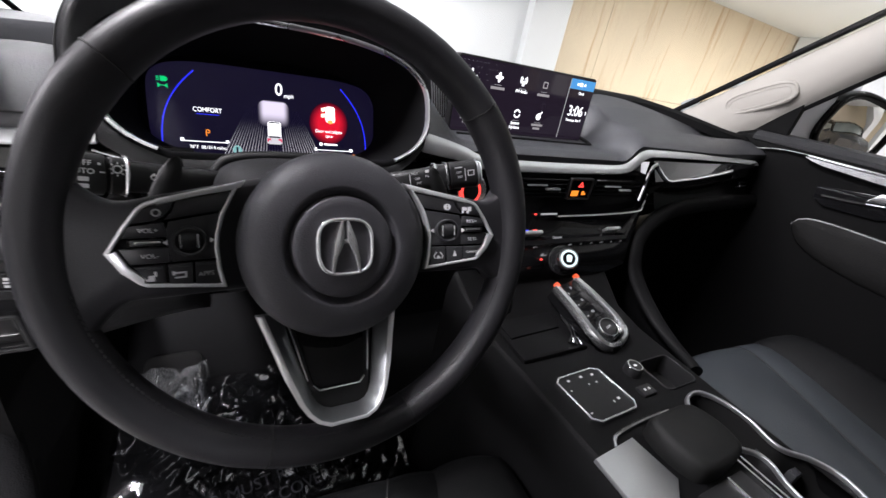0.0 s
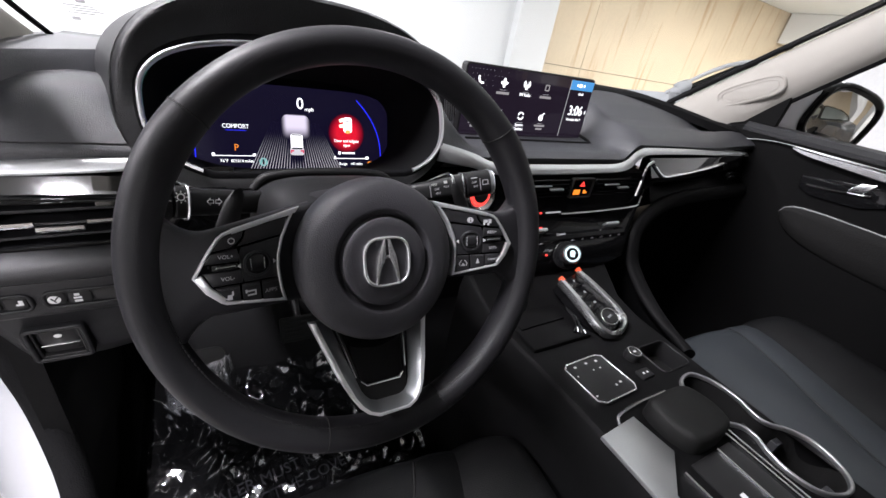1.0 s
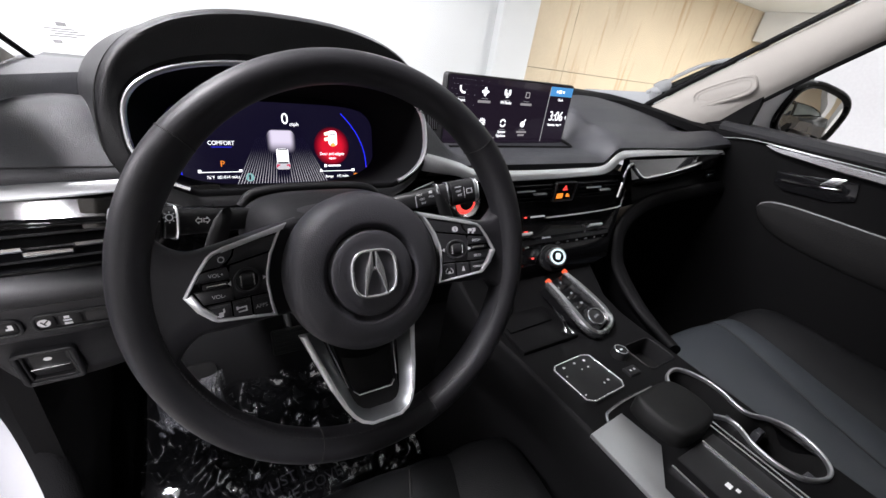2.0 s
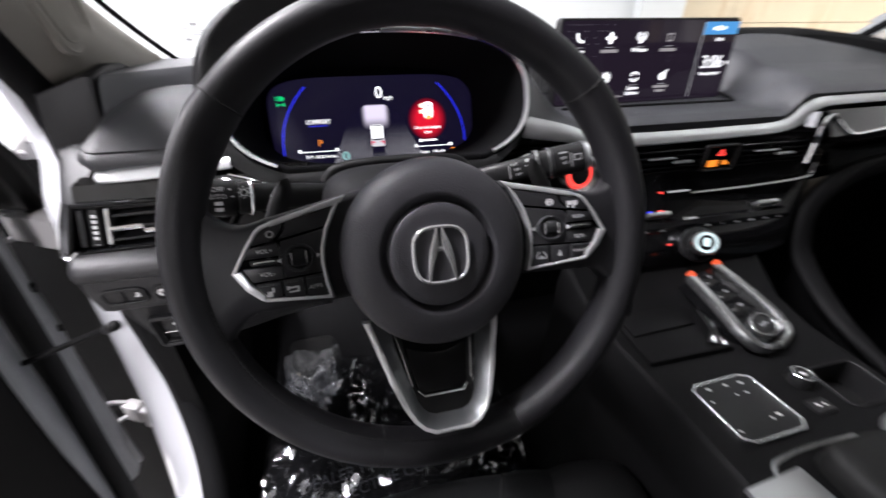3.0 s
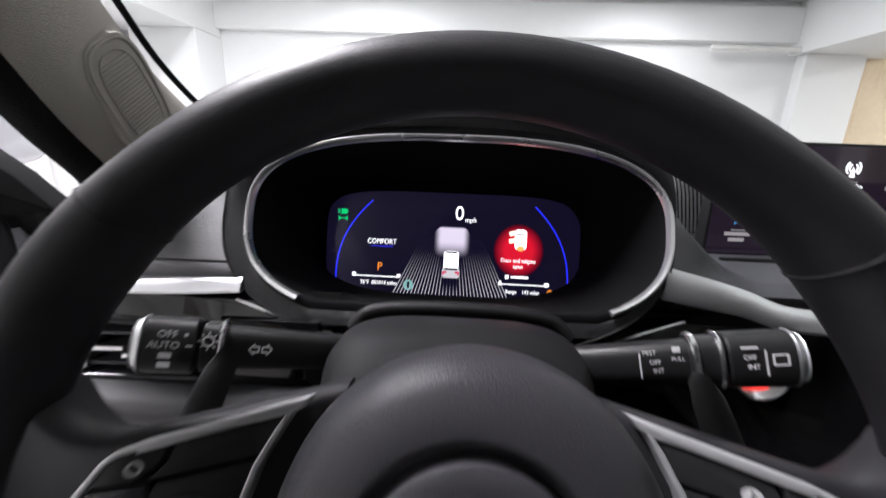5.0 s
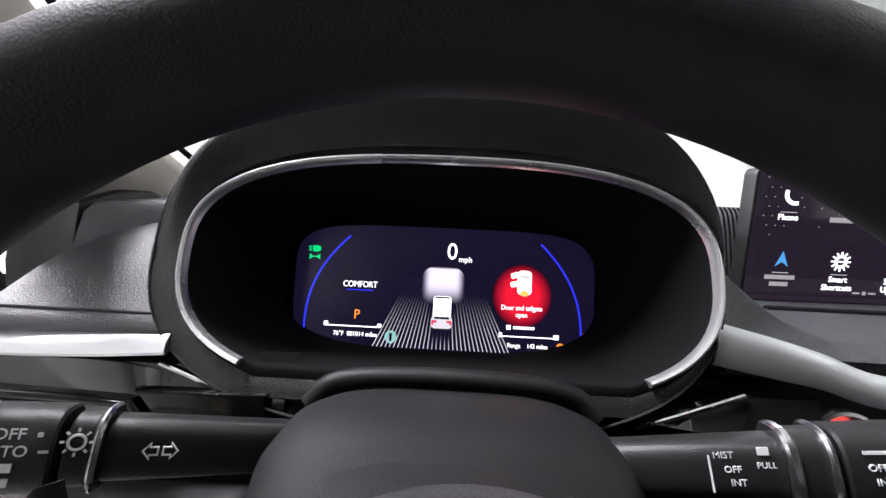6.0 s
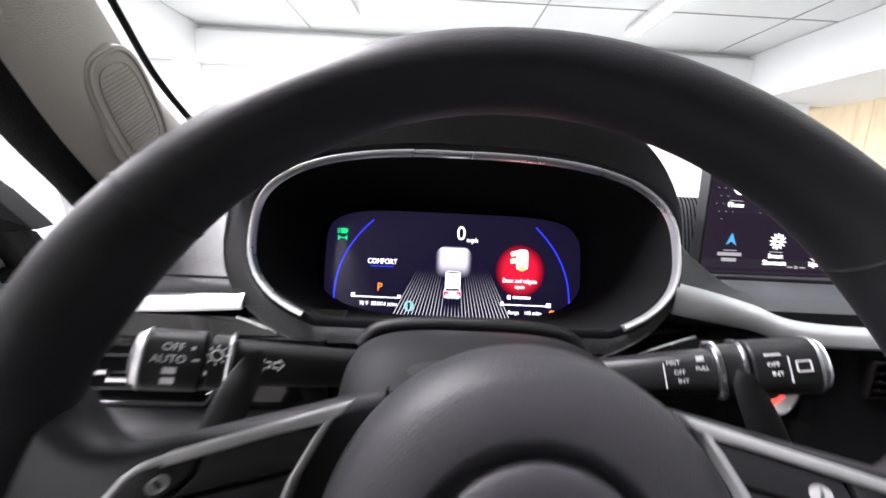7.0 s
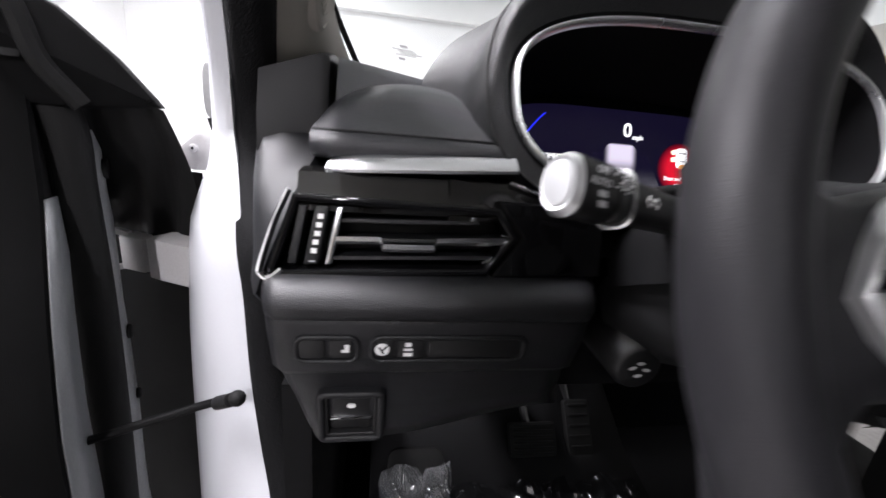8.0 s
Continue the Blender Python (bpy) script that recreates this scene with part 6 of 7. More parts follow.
CUP = [(0.420, -0.143), (0.437, -0.131), (0.463, -0.131), (0.482, -0.155), (0.486, -0.186), (0.479, -0.212), (0.482, -0.227), (0.500, -0.243), (0.512, -0.266), (0.508, -0.292), (0.494, -0.312), (0.475, -0.320), (0.452, -0.316), (0.432, -0.302), (0.424, -0.277), (0.428, -0.251), (0.438, -0.231), (0.435, -0.217), (0.417, -0.203), (0.408, -0.185), (0.409, -0.162)]
cupo = [(p.x, p.y) for p in smooth_path([(u, v, 0) for u, v in CUP], 4, closed=True)]
BIN = rrect(0.064, 0.052, 0.010, 4, 0.456, -0.090)
EDGE = [(0.375 + s * (hw - 0.006), y) for s, sect in ((-1, SECT[4:]), (1, SECT[:3:-1])) for y, zl, hw in sect]
bm = with_holes(bmesh.new(), EDGE, [inset(cupo, 0.002), inset(BIN, 0.001)], 0.947)
part("top_deck", bm, MATT, con, smooth=False)
# charging tray with ribbed chrome guide and catch, left of the gear selector
bm = bmesh.new()
box(bm, (0.256, -0.020, 0.944), (0.372, 0.095, 0.9535), 0.004)
part("tray", bm, MATT, con)
bm = bmesh.new()
prism(bm, [(0.262, 0.020), (0.352, 0.024), (0.364, 0.060), (0.340, 0.082), (0.262, 0.082)], 0.953, 0.9565, 0.0015)
part("tray_mat", bm, MATT, con)
bm = bmesh.new()
frame_ring(bm, rrect(0.030, 0.016, 0.003, 3, 0.345, 0.088), 0.002, 0.958, 0.964)
part("tray_catch", bm, SILVER, con)
bm = bmesh.new()
box(bm, (0.325, 0.082, 0.953), (0.368, 0.098, 0.9595), 0.002)
part("tray_catch_body", bm, BLACK, con)
for k in range(4):
    bm = bmesh.new()
    sweep(bm, smooth_path([(0.385 - 0.004 * k, 0.060 - 0.006 * k, 0.958), (0.376 - 0.005 * k, 0.025 - 0.006 * k, 0.957), (0.357 - 0.005 * k, -0.018 + 0.003 * k, 0.956)], 5), circle(0.0014 if k % 2 else 0.0020, 6))
    part("guide_rail", bm, CHROME if k % 2 == 0 else BLACK, con)

gear = thing("gear_selector", "push-button gear selector with silver surround and lit red marks", "gear selector", Matrix.Translation((0.410, 0.012, 0.972)) @ Matrix.Rotation(radians(16), 4, "Z") @ Matrix.Rotation(radians(19), 4, "X") @ Matrix.Translation((0, 0.008, 0)) @ Matrix.Diagonal((1.2, 0.86, 1, 1)))
bm = bmesh.new()
sweep(bm, smooth_path([(-0.0235, 0.070, 0.006), (-0.0265, 0.035, 0.007), (-0.0295, -0.005, 0.006), (-0.0305, -0.035, 0.004), (-0.024, -0.056, 0.002), (-0.008, -0.064, 0.001), (0.008, -0.064, 0.001), (0.024, -0.056, 0.002), (0.0305, -0.035, 0.004), (0.0295, -0.005, 0.006), (0.0265, 0.035, 0.007), (0.0235, 0.070, 0.006)], 5), [(-0.005, -0.009), (0.005, -0.009), (0.0052, -0.003), (0.0038, 0.0022), (0.0, 0.0040), (-0.0038, 0.0022), (-0.0052, -0.003)])
part("surround", bm, SILVER, gear, "satin silver surround")
bm = bmesh.new()
prism(bm, [(-0.023, 0.07), (-0.028, 0.0), (-0.028, -0.035), (-0.02, -0.055), (0.02, -0.055), (0.028, -0.035), (0.028, 0.0), (0.023, 0.07)], -0.022, 0.001, 0.002)
part("base", bm, GLOSS, gear)
bm = bmesh.new()
prism(bm, circle(0.0145, 28), 0.0, 0.005, 0.0015, at(0, -0.034))
dbtn = part("drive_button", bm, BLACK, gear)
bm = bmesh.new()
frame_ring(bm, [(a, b - 0.034) for a, b in circle(0.0175, 28)], 0.0022, 0.0, 0.006)
part("ring", bm, CHROME, dbtn)
lettering("print", "D/M", 0.006, at(0, -0.034, 0.0052), DIM_GLOW, dbtn)
for v, body in ((0.056, "P"), (0.028, "R"), (0.002, "N")):
    bm = bmesh.new()
    box(bm, (-0.018, v - 0.0125, 0.0), (0.018, v + 0.0125, 0.0035), 0.0015)
    gbn = part("gear_button", bm, GLOSS, gear)
    lettering("print", body, 0.007, at(0, v, 0.0037), DIM_GLOW, gbn)
for u in (-0.0235, 0.0235):
    bm = bmesh.new()
    box(bm, (u - 0.003, 0.066, 0.004), (u + 0.003, 0.075, 0.0105), 0.001)
    part("indicator_lamp", bm, glow("selector_red", (1.0, 0.12, 0.04), 1.3), gear)
bm = bmesh.new()
prism(bm, [(p.x, p.y) for p in smooth_path([(0.034, 0.035, 0), (0.045, 0.012, 0), (0.055, -0.02, 0), (0.052, -0.042, 0), (0.040, -0.052, 0), (0.034, -0.04, 0)], 3, closed=True)], -0.024, -0.012, 0.004)
part("side_tray", bm, SILVER, gear)
for v in (0.05, 0.03, 0.012):
    bm = bmesh.new()
    box(bm, (0.036, v - 0.006, -0.022), (0.044, v + 0.005, -0.012), 0.002)
    part("side_key", bm, GLOSS, gear)

knob = thing("drive_mode_knob", "round drive mode knob with lit white ring", "knob", plane_frame((0.391, 0.084, 1.034), 35, -26) @ Matrix.Scale(0.84, 4))
bm = bmesh.new()
surf(bm, [[(r * math.cos(2 * math.pi * i / 40) * (1 + 0.015 * (i % 2)), r * math.sin(2 * math.pi * i / 40) * (1 + 0.015 * (i % 2)), w) for i in range(40)] for r, w in ((0.0185, -0.014), (0.0185, -0.004), (0.020, -0.003), (0.020, 0.004), (0.0185, 0.007), (0.0165, 0.0075))], close_u=True, caps=True)
part("grip", bm, SILVER, knob)
bm = bmesh.new()
surf(bm, [[(r * math.cos(2 * math.pi * i / 32), r * math.sin(2 * math.pi * i / 32), w) for i in range(32)] for r, w in ((0.030, -0.030), (0.027, -0.016), (0.019, -0.012))], close_u=True, caps=True)
part("base", bm, GLOSS, knob)
bm = bmesh.new()
frame_ring(bm, circle(0.0285, 36), 0.0025, -0.024, -0.017)
part("collar", bm, BLACK, knob)
bm = bmesh.new()
frame_ring(bm, circle(0.0160, 32), 0.0035, 0.0075, 0.0085, None, 0.0003)
part("light_ring", bm, glow("knob_glow", (0.78, 0.95, 1.0), 1.6), knob)
bm = bmesh.new()
prism(bm, circle(0.0120, 28), 0.0075, 0.0082)
part("face", bm, GLOSS, knob)
bm = bmesh.new()
prism(bm, [(-0.004, -0.006), (0.004, -0.006), (0.0055, 0.003), (0.003, 0.007), (-0.003, 0.007), (-0.0055, 0.003)], 0.0083, 0.0088)
part("car_mark", bm, glow("knob_mark", (0.78, 0.95, 1.0), 1.6), knob)

# touchpad
PADO = [(0.273, -0.062), (0.281, -0.055), (0.337, -0.053), (0.351, -0.058), (0.356, -0.115), (0.348, -0.124), (0.288, -0.126), (0.277, -0.119)]
tp = thing("touchpad", "black touchpad with a satin silver frame on the console", "touchpad", Matrix.Translation((0, 0, 0.947)))
bm = bmesh.new()
frame_ring(bm, PADO, 0.0029, 0.0, 0.0055)
part("frame", bm, SILVER, tp)
bm = bmesh.new()
prism(bm, inset(PADO, 0.002), 0.0, 0.004, 0.001)
part("pad", bm, BLACK, tp)
bars("print", [(0.292, -0.064, 0.004, 0.003), (0.314, -0.063, 0.004, 0.003), (0.333, -0.064, 0.004, 0.003), (0.329, -0.076, 0.003, 0.002), (0.316, -0.076, 0.002, 0.002), (0.337, -0.105, 0.004, 0.003), (0.327, -0.107, 0.002, 0.003), (0.284, -0.078, 0.002, 0.002), (0.284, -0.112, 0.003, 0.0015)], PRINT, tp, 0.0042)
vk = thing("volume_knob", "small round volume knob with bright top", "knob", Matrix.Translation((0.400, -0.075, 0.947)))
bm = bmesh.new()
surf(bm, [[(r * math.cos(2 * math.pi * i / 28), r * math.sin(2 * math.pi * i / 28), w) for i in range(28)] for r, w in ((0.012, 0), (0.0115, 0.011), (0.0105, 0.0125))], close_u=True, caps=True)
part("grip", bm, BLACK, vk)
bm = bmesh.new()
frame_ring(bm, circle(0.0105, 28), 0.002, 0.0125, 0.0135, None, 0.0003)
part("ring", bm, CHROME, vk)
bars("print", [(0, 0, 0.005, 0.003)], PRINT, vk, 0.0126)
skip_b = thing("skip_button", "small black track button on the console", "button", Matrix.Translation((0.390, -0.106, 0.947)))
bm = bmesh.new()
box(bm, (-0.012, -0.008, 0), (0.012, 0.008, 0.004), 0.002)
part("cap", bm, BLACK, skip_b)
bars("print", [(-0.004, 0, 0.003, 0.003), (0.004, 0, 0.003, 0.003)], PRINT, skip_b, 0.0041)
bn = thing("coin_bin", "small open black storage bin in the console", "storage bin", Matrix.Translation((0.456, -0.090, 0.947)))
bm = bmesh.new()
frame_ring(bm, rrect(0.066, 0.054, 0.010, 4), 0.002, -0.032, 0.002)
part("rim", bm, BLACK, bn)
bm = bmesh.new()
prism(bm, rrect(0.063, 0.051, 0.009, 4), -0.032, -0.030)
part("floor", bm, RUBBER, bn)

# cup holders: figure-eight chrome rim over two wells
cup = thing("cup_holder", "double cup holder with bright chrome rim in the console", "cup holder", Matrix.Translation((0, 0, 0.947)))
bm = bmesh.new()
frame_ring(bm, cupo, 0.0042, 0.0, 0.006)
part("rim", bm, SATIN, cup)
bm = bmesh.new()
surf(bm, [[(u, v, w) for u, v in inset(cupo, d)] for d, w in ((0.002, 0.002), (0.0035, -0.01), (0.005, -0.055), (0.010, -0.060))], close_u=True)
vs = [bm.verts.new((u, v, -0.060)) for u, v in inset(cupo, 0.010)]
bm.faces.new(vs)
part("well", bm, RUBBER, cup)
for u, v in ((0.446, -0.150), (0.462, -0.213), (0.484, -0.245), (0.470, -0.306)):
    bm = bmesh.new()
    prism(bm, [(-0.008, -0.004), (0.007, -0.005), (0.008, 0.004), (-0.006, 0.005)], -0.03, -0.012, 0.002, at(u, v))
    part("grip_tab", bm, DASHSKIN, cup)
# hand rest and silver tray beside it
HANDPAD = material("hand_pad", (0.0075, 0.0077, 0.0075), 0.55, grain=0.5, size=1400, spec=0.25)
hr = thing("hand_rest", "padded black hand rest on the console", "hand rest")
bm = bmesh.new()
prism(bm, [(p.x, p.y) for p in smooth_path([(0.326, -0.151, 0), (0.350, -0.147, 0), (0.385, -0.147, 0), (0.402, -0.155, 0), (0.410, -0.180, 0), (0.406, -0.205, 0), (0.390, -0.216, 0), (0.345, -0.217, 0), (0.328, -0.208, 0), (0.321, -0.180, 0)], 4, closed=True)], 0.945, 0.973, 0.0065)
part("pad", bm, HANDPAD, hr, angle=70)
bm = bmesh.new()
sweep(bm, smooth_path([(0.388, -0.1385, 0.949), (0.337, -0.1385, 0.949), (0.296, -0.142, 0.949), (0.285, -0.146, 0.949), (0.279, -0.153, 0.949)], 5), circle(0.0024, 8))
part("edge_trim", bm, SILVER, hr)
tl = thing("tray_lid", "brushed silver sliding tray lid on the console", "tray lid")
bm = bmesh.new()
prism(bm, [(0.242, -0.157), (0.304, -0.152), (0.311, -0.204), (0.266, -0.238), (0.263, -0.40), (0.244, -0.40)], 0.9472, 0.953, 0.0015)
part("lid", bm, SATIN, tl)
lid2 = thing("console_box", "black console storage lid with printed symbol and silver rails", "console lid")
bm = bmesh.new()
prism(bm, [(0.318, -0.222), (0.396, -0.222), (0.398, -0.26), (0.399, -0.33), (0.40, -0.37), (0.40, -0.50), (0.318, -0.50)], 0.9472, 0.9495, 0.001)
part("lid", bm, BLACK, lid2)
for pts in ([(0.403, -0.200, 0.950), (0.404, -0.26, 0.950), (0.406, -0.40, 0.950)], [(0.412, -0.206, 0.950), (0.412, -0.26, 0.950), (0.413, -0.40, 0.950)], [(0.369, -0.222, 0.9498), (0.369, -0.40, 0.9498)], [(0.300, -0.225, 0.950), (0.302, -0.40, 0.950)]):
    bm = bmesh.new()
    sweep(bm, pts, [(-0.0014, -0.003), (0.0014, -0.003), (0.0014, 0.0015), (-0.0014, 0.0015)])
    part("rail", bm, SILVER, lid2)
bars("print", [(0.340, -0.268, 0.007, 0.006), (0.344, -0.276, 0.005, 0.004)], PRINT, lid2, 0.9497)

# ---- seats ----
DARKSEAT = material("dark_seat_leather", (0.007, 0.0072, 0.0076), 0.5, grain=0.5, size=900, spec=0.3)


def seat(name, x, z, label, SEATSKIN=SEATSKIN):
    s = thing(name, label, "seat")
    long = [-0.75, -0.60, -0.45, -0.32, -0.22, -0.14, -0.08, -0.04, -0.015, 0.002, 0.004, -0.03]
    drop = [0.020, 0.012, 0.004, 0.000, 0.000, 0.002, 0.001, -0.004, -0.014, -0.034, -0.10, -0.22]

    def line(k, y):
        """Side lines of the cushion panels: they draw together towards the back."""
        return x + (-0.255, -0.20, 0.098 + 0.44 * max(y, -0.45), 0.158 + 0.35 * max(y, -0.45), 0.262)[k]

    def strip_of(k0, k1, n, crown, edge):
        rows = []
        for i in range(n + 1):
            t = i / n
            rows.append([(line(k0, y) + (line(k1, y) - line(k0, y)) * t, y - 0.05 * abs((line(k0, y) + (line(k1, y) - line(k0, y)) * t - x) / 0.26) ** 2.5, z + d + crown * math.sin(math.pi * t) ** 0.8 + edge(t)) for y, d in zip(long, drop)])
        return surf(bmesh.new(), rows)
    part("side_facing", strip_of(0, 1, 5, 0.002, lambda t: -0.09 * (1 - t) ** 2), SEATSKIN, s, angle=70)
    part("cushion", strip_of(1, 2, 12, 0.007, lambda t: 0.0), SEATSKIN, s, angle=70)
    part("cushion_border", strip_of(2, 3, 5, 0.004, lambda t: 0.003 * t), SEATSKIN, s, angle=70)
    part("bolster", strip_of(3, 4, 8, 0.018, lambda t: 0.003 + 0.020 * t - 0.06 * max(0, t - 0.75) / 0.25), DARKSEAT, s, "black side bolster", angle=70)
    for k in (1, 2, 3):
        bm = bmesh.new()
        sweep(bm, [(line(k, y), y - 0.05 * abs((line(k, y) - x) / 0.26) ** 2.5, z + d + 0.0005) for y, d in zip(long[:10], drop[:10])], circle(0.0017, 6))
        part("seam", bm, THREAD, s)
    bm = bmesh.new()
    rows = []
    for i in range(11):
        u = -1 + 2 * i / 10
        rows.append([(x + u * 0.25, -0.62 - 0.25 * t + 0.05 * abs(u) ** 3, z + 0.02 + 0.62 * t) for t in [k / 8 for k in range(9)]])
    surf(bm, rows)
    bk = part("backrest", bm, SEATSKIN, s)
    bk.modifiers.new("thick", "SOLIDIFY").thickness = 0.10
    return s


seat("passenger_seat", 0.80, 0.845, "dark grey leather passenger seat cushion with seams")
seat("driver_seat", 0.0, 0.80, "black leather driver seat with quilted seams", material("driver_seat_leather", (0.010, 0.0105, 0.011), 0.5, grain=0.5, size=1000, spec=0.25))

# ---- passenger door ----
pdoor = thing("passenger_door", "closed black passenger door trim with silver strip", "door")
bm = bmesh.new()
surf(bm, [[(1.14, y, 0.5), (1.125, y, 0.80), (1.11, y, 1.00), (1.10, y, 1.10), (1.095, y, 1.19), (1.088, y, 1.222), (1.09, y, 1.236), (1.10, y, 1.246), (1.12, y, 1.250), (1.16, y, 1.23)] for y in (0.50, 0.30, 0.18, 0.05, -0.2, -0.6, -0.9)])
part("panel", bm, DOORBLACK, pdoor)
bm = bmesh.new()
surf(bm, [[(1.096, y, 1.226), (1.086, y, 1.229), (1.085, y, 1.238), (1.094, y, 1.249), (1.12, y, 1.2535), (1.15, y, 1.245)] for y in (0.252, 0.246, 0.18, 0.05, -0.2, -0.6, -0.9)], caps=True)
part("waist_pad", bm, SOFT, pdoor)
bm = bmesh.new()
sweep(bm, smooth_path([(1.085, 0.245, 1.206), (1.083, 0.19, 1.218), (1.081, 0.13, 1.222), (1.080, 0.05, 1.2215), (1.078, -0.20, 1.220), (1.078, -0.7, 1.219)], 6), circle(0.0018, 6))
part("trim_strip", bm, CHROME, pdoor)
bm = bmesh.new()
surf(bm, [[(1.083, y, zt), (1.076, y, zt * 0.8 + zb * 0.2), (1.076, y, zt * 0.2 + zb * 0.8), (1.084, y, zb)] for y, zt, zb in ((0.126, 1.2195, 1.2165), (0.112, 1.2195, 1.211), (0.09, 1.2195, 1.206), (0.0, 1.219, 1.200), (-0.10, 1.218, 1.197), (-0.5, 1.217, 1.192))])
part("silver_trim", bm, SILVER, pdoor)
bm = bmesh.new()
prism(bm, [(0.085, 1.168), (-0.065, 1.188), (-0.075, 1.150), (-0.035, 1.134), (0.055, 1.128), (0.08, 1.140)], 0, 0.008, 0.003, Matrix(((0, 0, -1, 1.099), (1, 0, 0, 0), (0, 1, 0, 0), (0, 0, 0, 1))))
hb = part("handle_bowl", bm, GLOSS, pdoor)
bm = bmesh.new()
surf(bm, [[(1.087, y, z + 0.0022), (1.084, y, z), (1.087, y, z - 0.0022), (1.091, y, z)] for y, z in ((0.066, 1.151), (0.03, 1.154), (0.0, 1.158), (-0.026, 1.1625), (-0.045, 1.166))], close_u=True, caps=True)
part("handle", bm, CHROME, hb)
bm = bmesh.new()
prism(bm, [(-0.004, 1.164), (-0.032, 1.168), (-0.045, 1.190), (-0.020, 1.186)], 0, 0.006, 0.002, Matrix(((0, 0, -1, 1.092), (1, 0, 0, 0), (0, 1, 0, 0), (0, 0, 0, 1))))
part("lock_lever", bm, SILVER, hb)
bm = bmesh.new()
rows = []
rim = []
for i in range(16):
    t = i / 15
    y = 0.086 - 0.52 * t ** 1.6
    top = 1.073 + 0.032 * (1 - math.exp(-9 * t)) - 0.006 * t
    bot = 1.071 - 0.08 * (1 - math.exp(-4.5 * t))
    h = top - bot
    rim.append((1.090, y, top - 0.001))
    rows.append([(1.104, y, top + 0.001), (1.092, y, top), (1.088, y, top - h * 0.05), (1.088, y, top - h * 0.25), (1.090, y, top - h * 0.55), (1.096, y, bot + h * 0.1), (1.108, y, bot)])
surf(bm, rows, caps=True)
part("armrest", bm, material("door_fabric", (0.006, 0.0059, 0.0058), 0.85, grain=0.5, spec=0.2), pdoor, "dark grey padded armrest", angle=70)
# light caught by the armrest's top edge, drawn as a thin grey line
bm = bmesh.new()
sweep(bm, rim, circle(0.0016, 6))
part("lit_edge", bm, material("lit_edge_grey", (0.22, 0.22, 0.22), 0.5), pdoor)
def wing_mirror(name, m, label, a=0.115, t=0.070, inner=None, lean=0.0):
    def outline(p, q, n):
        return [(u + lean * v, v - 0.6 * lean * u) for u, v in superoval(p, q, q * 0.95, 3.0, n)]

    w = thing(name, label, "wing mirror", m)
    bm = bmesh.new()
    surf(bm, [[(u * k, v * k, d) for u, v in outline(a, t, 32)] for k, d in ((1.0, 0.0), (1.03, 0.02), (1.01, 0.06), (0.95, 0.095), (0.84, 0.115), (0.66, 0.126), (0.35, 0.131))], close_u=True, caps=True)
    part("housing", bm, PAINT, w, "white painted housing")
    bm = bmesh.new()
    frame_ring(bm, outline(a + 0.004, t + 0.004, 40), 0.019, -0.014, 0.009, Matrix.Diagonal((1, 1, -1, 1)))
    part("frame", bm, GLOSS, w)
    bm = bmesh.new()
    rim = outline(a - 0.010, t - 0.010, 40)
    surf(bm, [[(u * k, v * k, -0.002 - 0.0042 * (1 - k * k)) for u, v in rim] for k in (1.0, 0.85, 0.7, 0.55, 0.4, 0.25, 0.1)], close_u=True)
    bm.faces.new(list(bm.verts)[-40:])
    part("glass", bm, material("mirror_glass", (0.9, 0.9, 0.9), 0.01, 1.0, vary=0), w, "silvered convex mirror glass", angle=80)
    bm = bmesh.new()
    box(bm, (-a - 0.10, -t * 0.9, 0.012), (-a + 0.02, -t * 0.9 + 0.055, 0.075), 0.012)
    part("arm", bm, PAINT, w)
    if inner:
        bm = bmesh.new()
        prism(bm, inner, 0.004, 0.06, 0.006, Matrix.Diagonal((1, 1, 1, 1)))
        part("inner_cover", bm, PAINT, w)
    return w


wing_mirror("wing_mirror", Matrix.Translation((1.318, 0.152, 1.290)) @ Matrix.Rotation(radians(-20), 4, "Z") @ Matrix.Rotation(radians(-90), 4, "X") @ Matrix.Diagonal((1, -1, 1, 1)), "passenger wing mirror reflecting the garage", 0.104, 0.076, [(-0.096, 0.068), (-0.165, 0.074), (-0.195, -0.036), (-0.115, -0.05), (-0.096, -0.035)], 0.3)
bm = bmesh.new()
prism(bm, [(0.44, 1.22), (0.193, 1.24), (0.193, 1.262), (0.190, 1.335), (0.205, 1.355), (0.25, 1.34)], 0, 0.02, 0.004, Matrix(((0, 0, 1, 1.10), (1, 0, 0, 0), (0, 1, 0, 0), (0, 0, 0, 1))))
part("mirror_sail", bm, DOORBLACK, pdoor)

# ---- body flange at the driver's door opening ----
bm = bmesh.new()
rows = []
FLANGE = ((0.30, -0.336, 0.015, -0.472, 0.240), (0.40, -0.336, 0.048, -0.470, 0.258), (0.50, -0.336, 0.079, -0.466, 0.273), (0.60, -0.337, 0.120, -0.465, 0.292), (0.70, -0.342, 0.178, -0.467, 0.312), (0.80, -0.360, 0.226, -0.470, 0.324), (0.88, -0.372, 0.239, -0.469, 0.326), (0.95, -0.377, 0.241, -0.466, 0.325), (1.04, -0.377, 0.238, -0.459, 0.323), (1.075, -0.378, 0.238, -0.456, 0.327), (1.10, -0.380, 0.245, -0.450, 0.334), (1.13, -0.392, 0.283, -0.438, 0.334), (1.168, -0.399, 0.298, -0.424, 0.322), (1.23, -0.391, 0.271, -0.414, 0.300), (1.29, -0.374, 0.208, -0.398, 0.25), (1.36, -0.360, 0.130, -0.388, 0.180), (1.46, -0.35, 0.0, -0.375, 0.04))
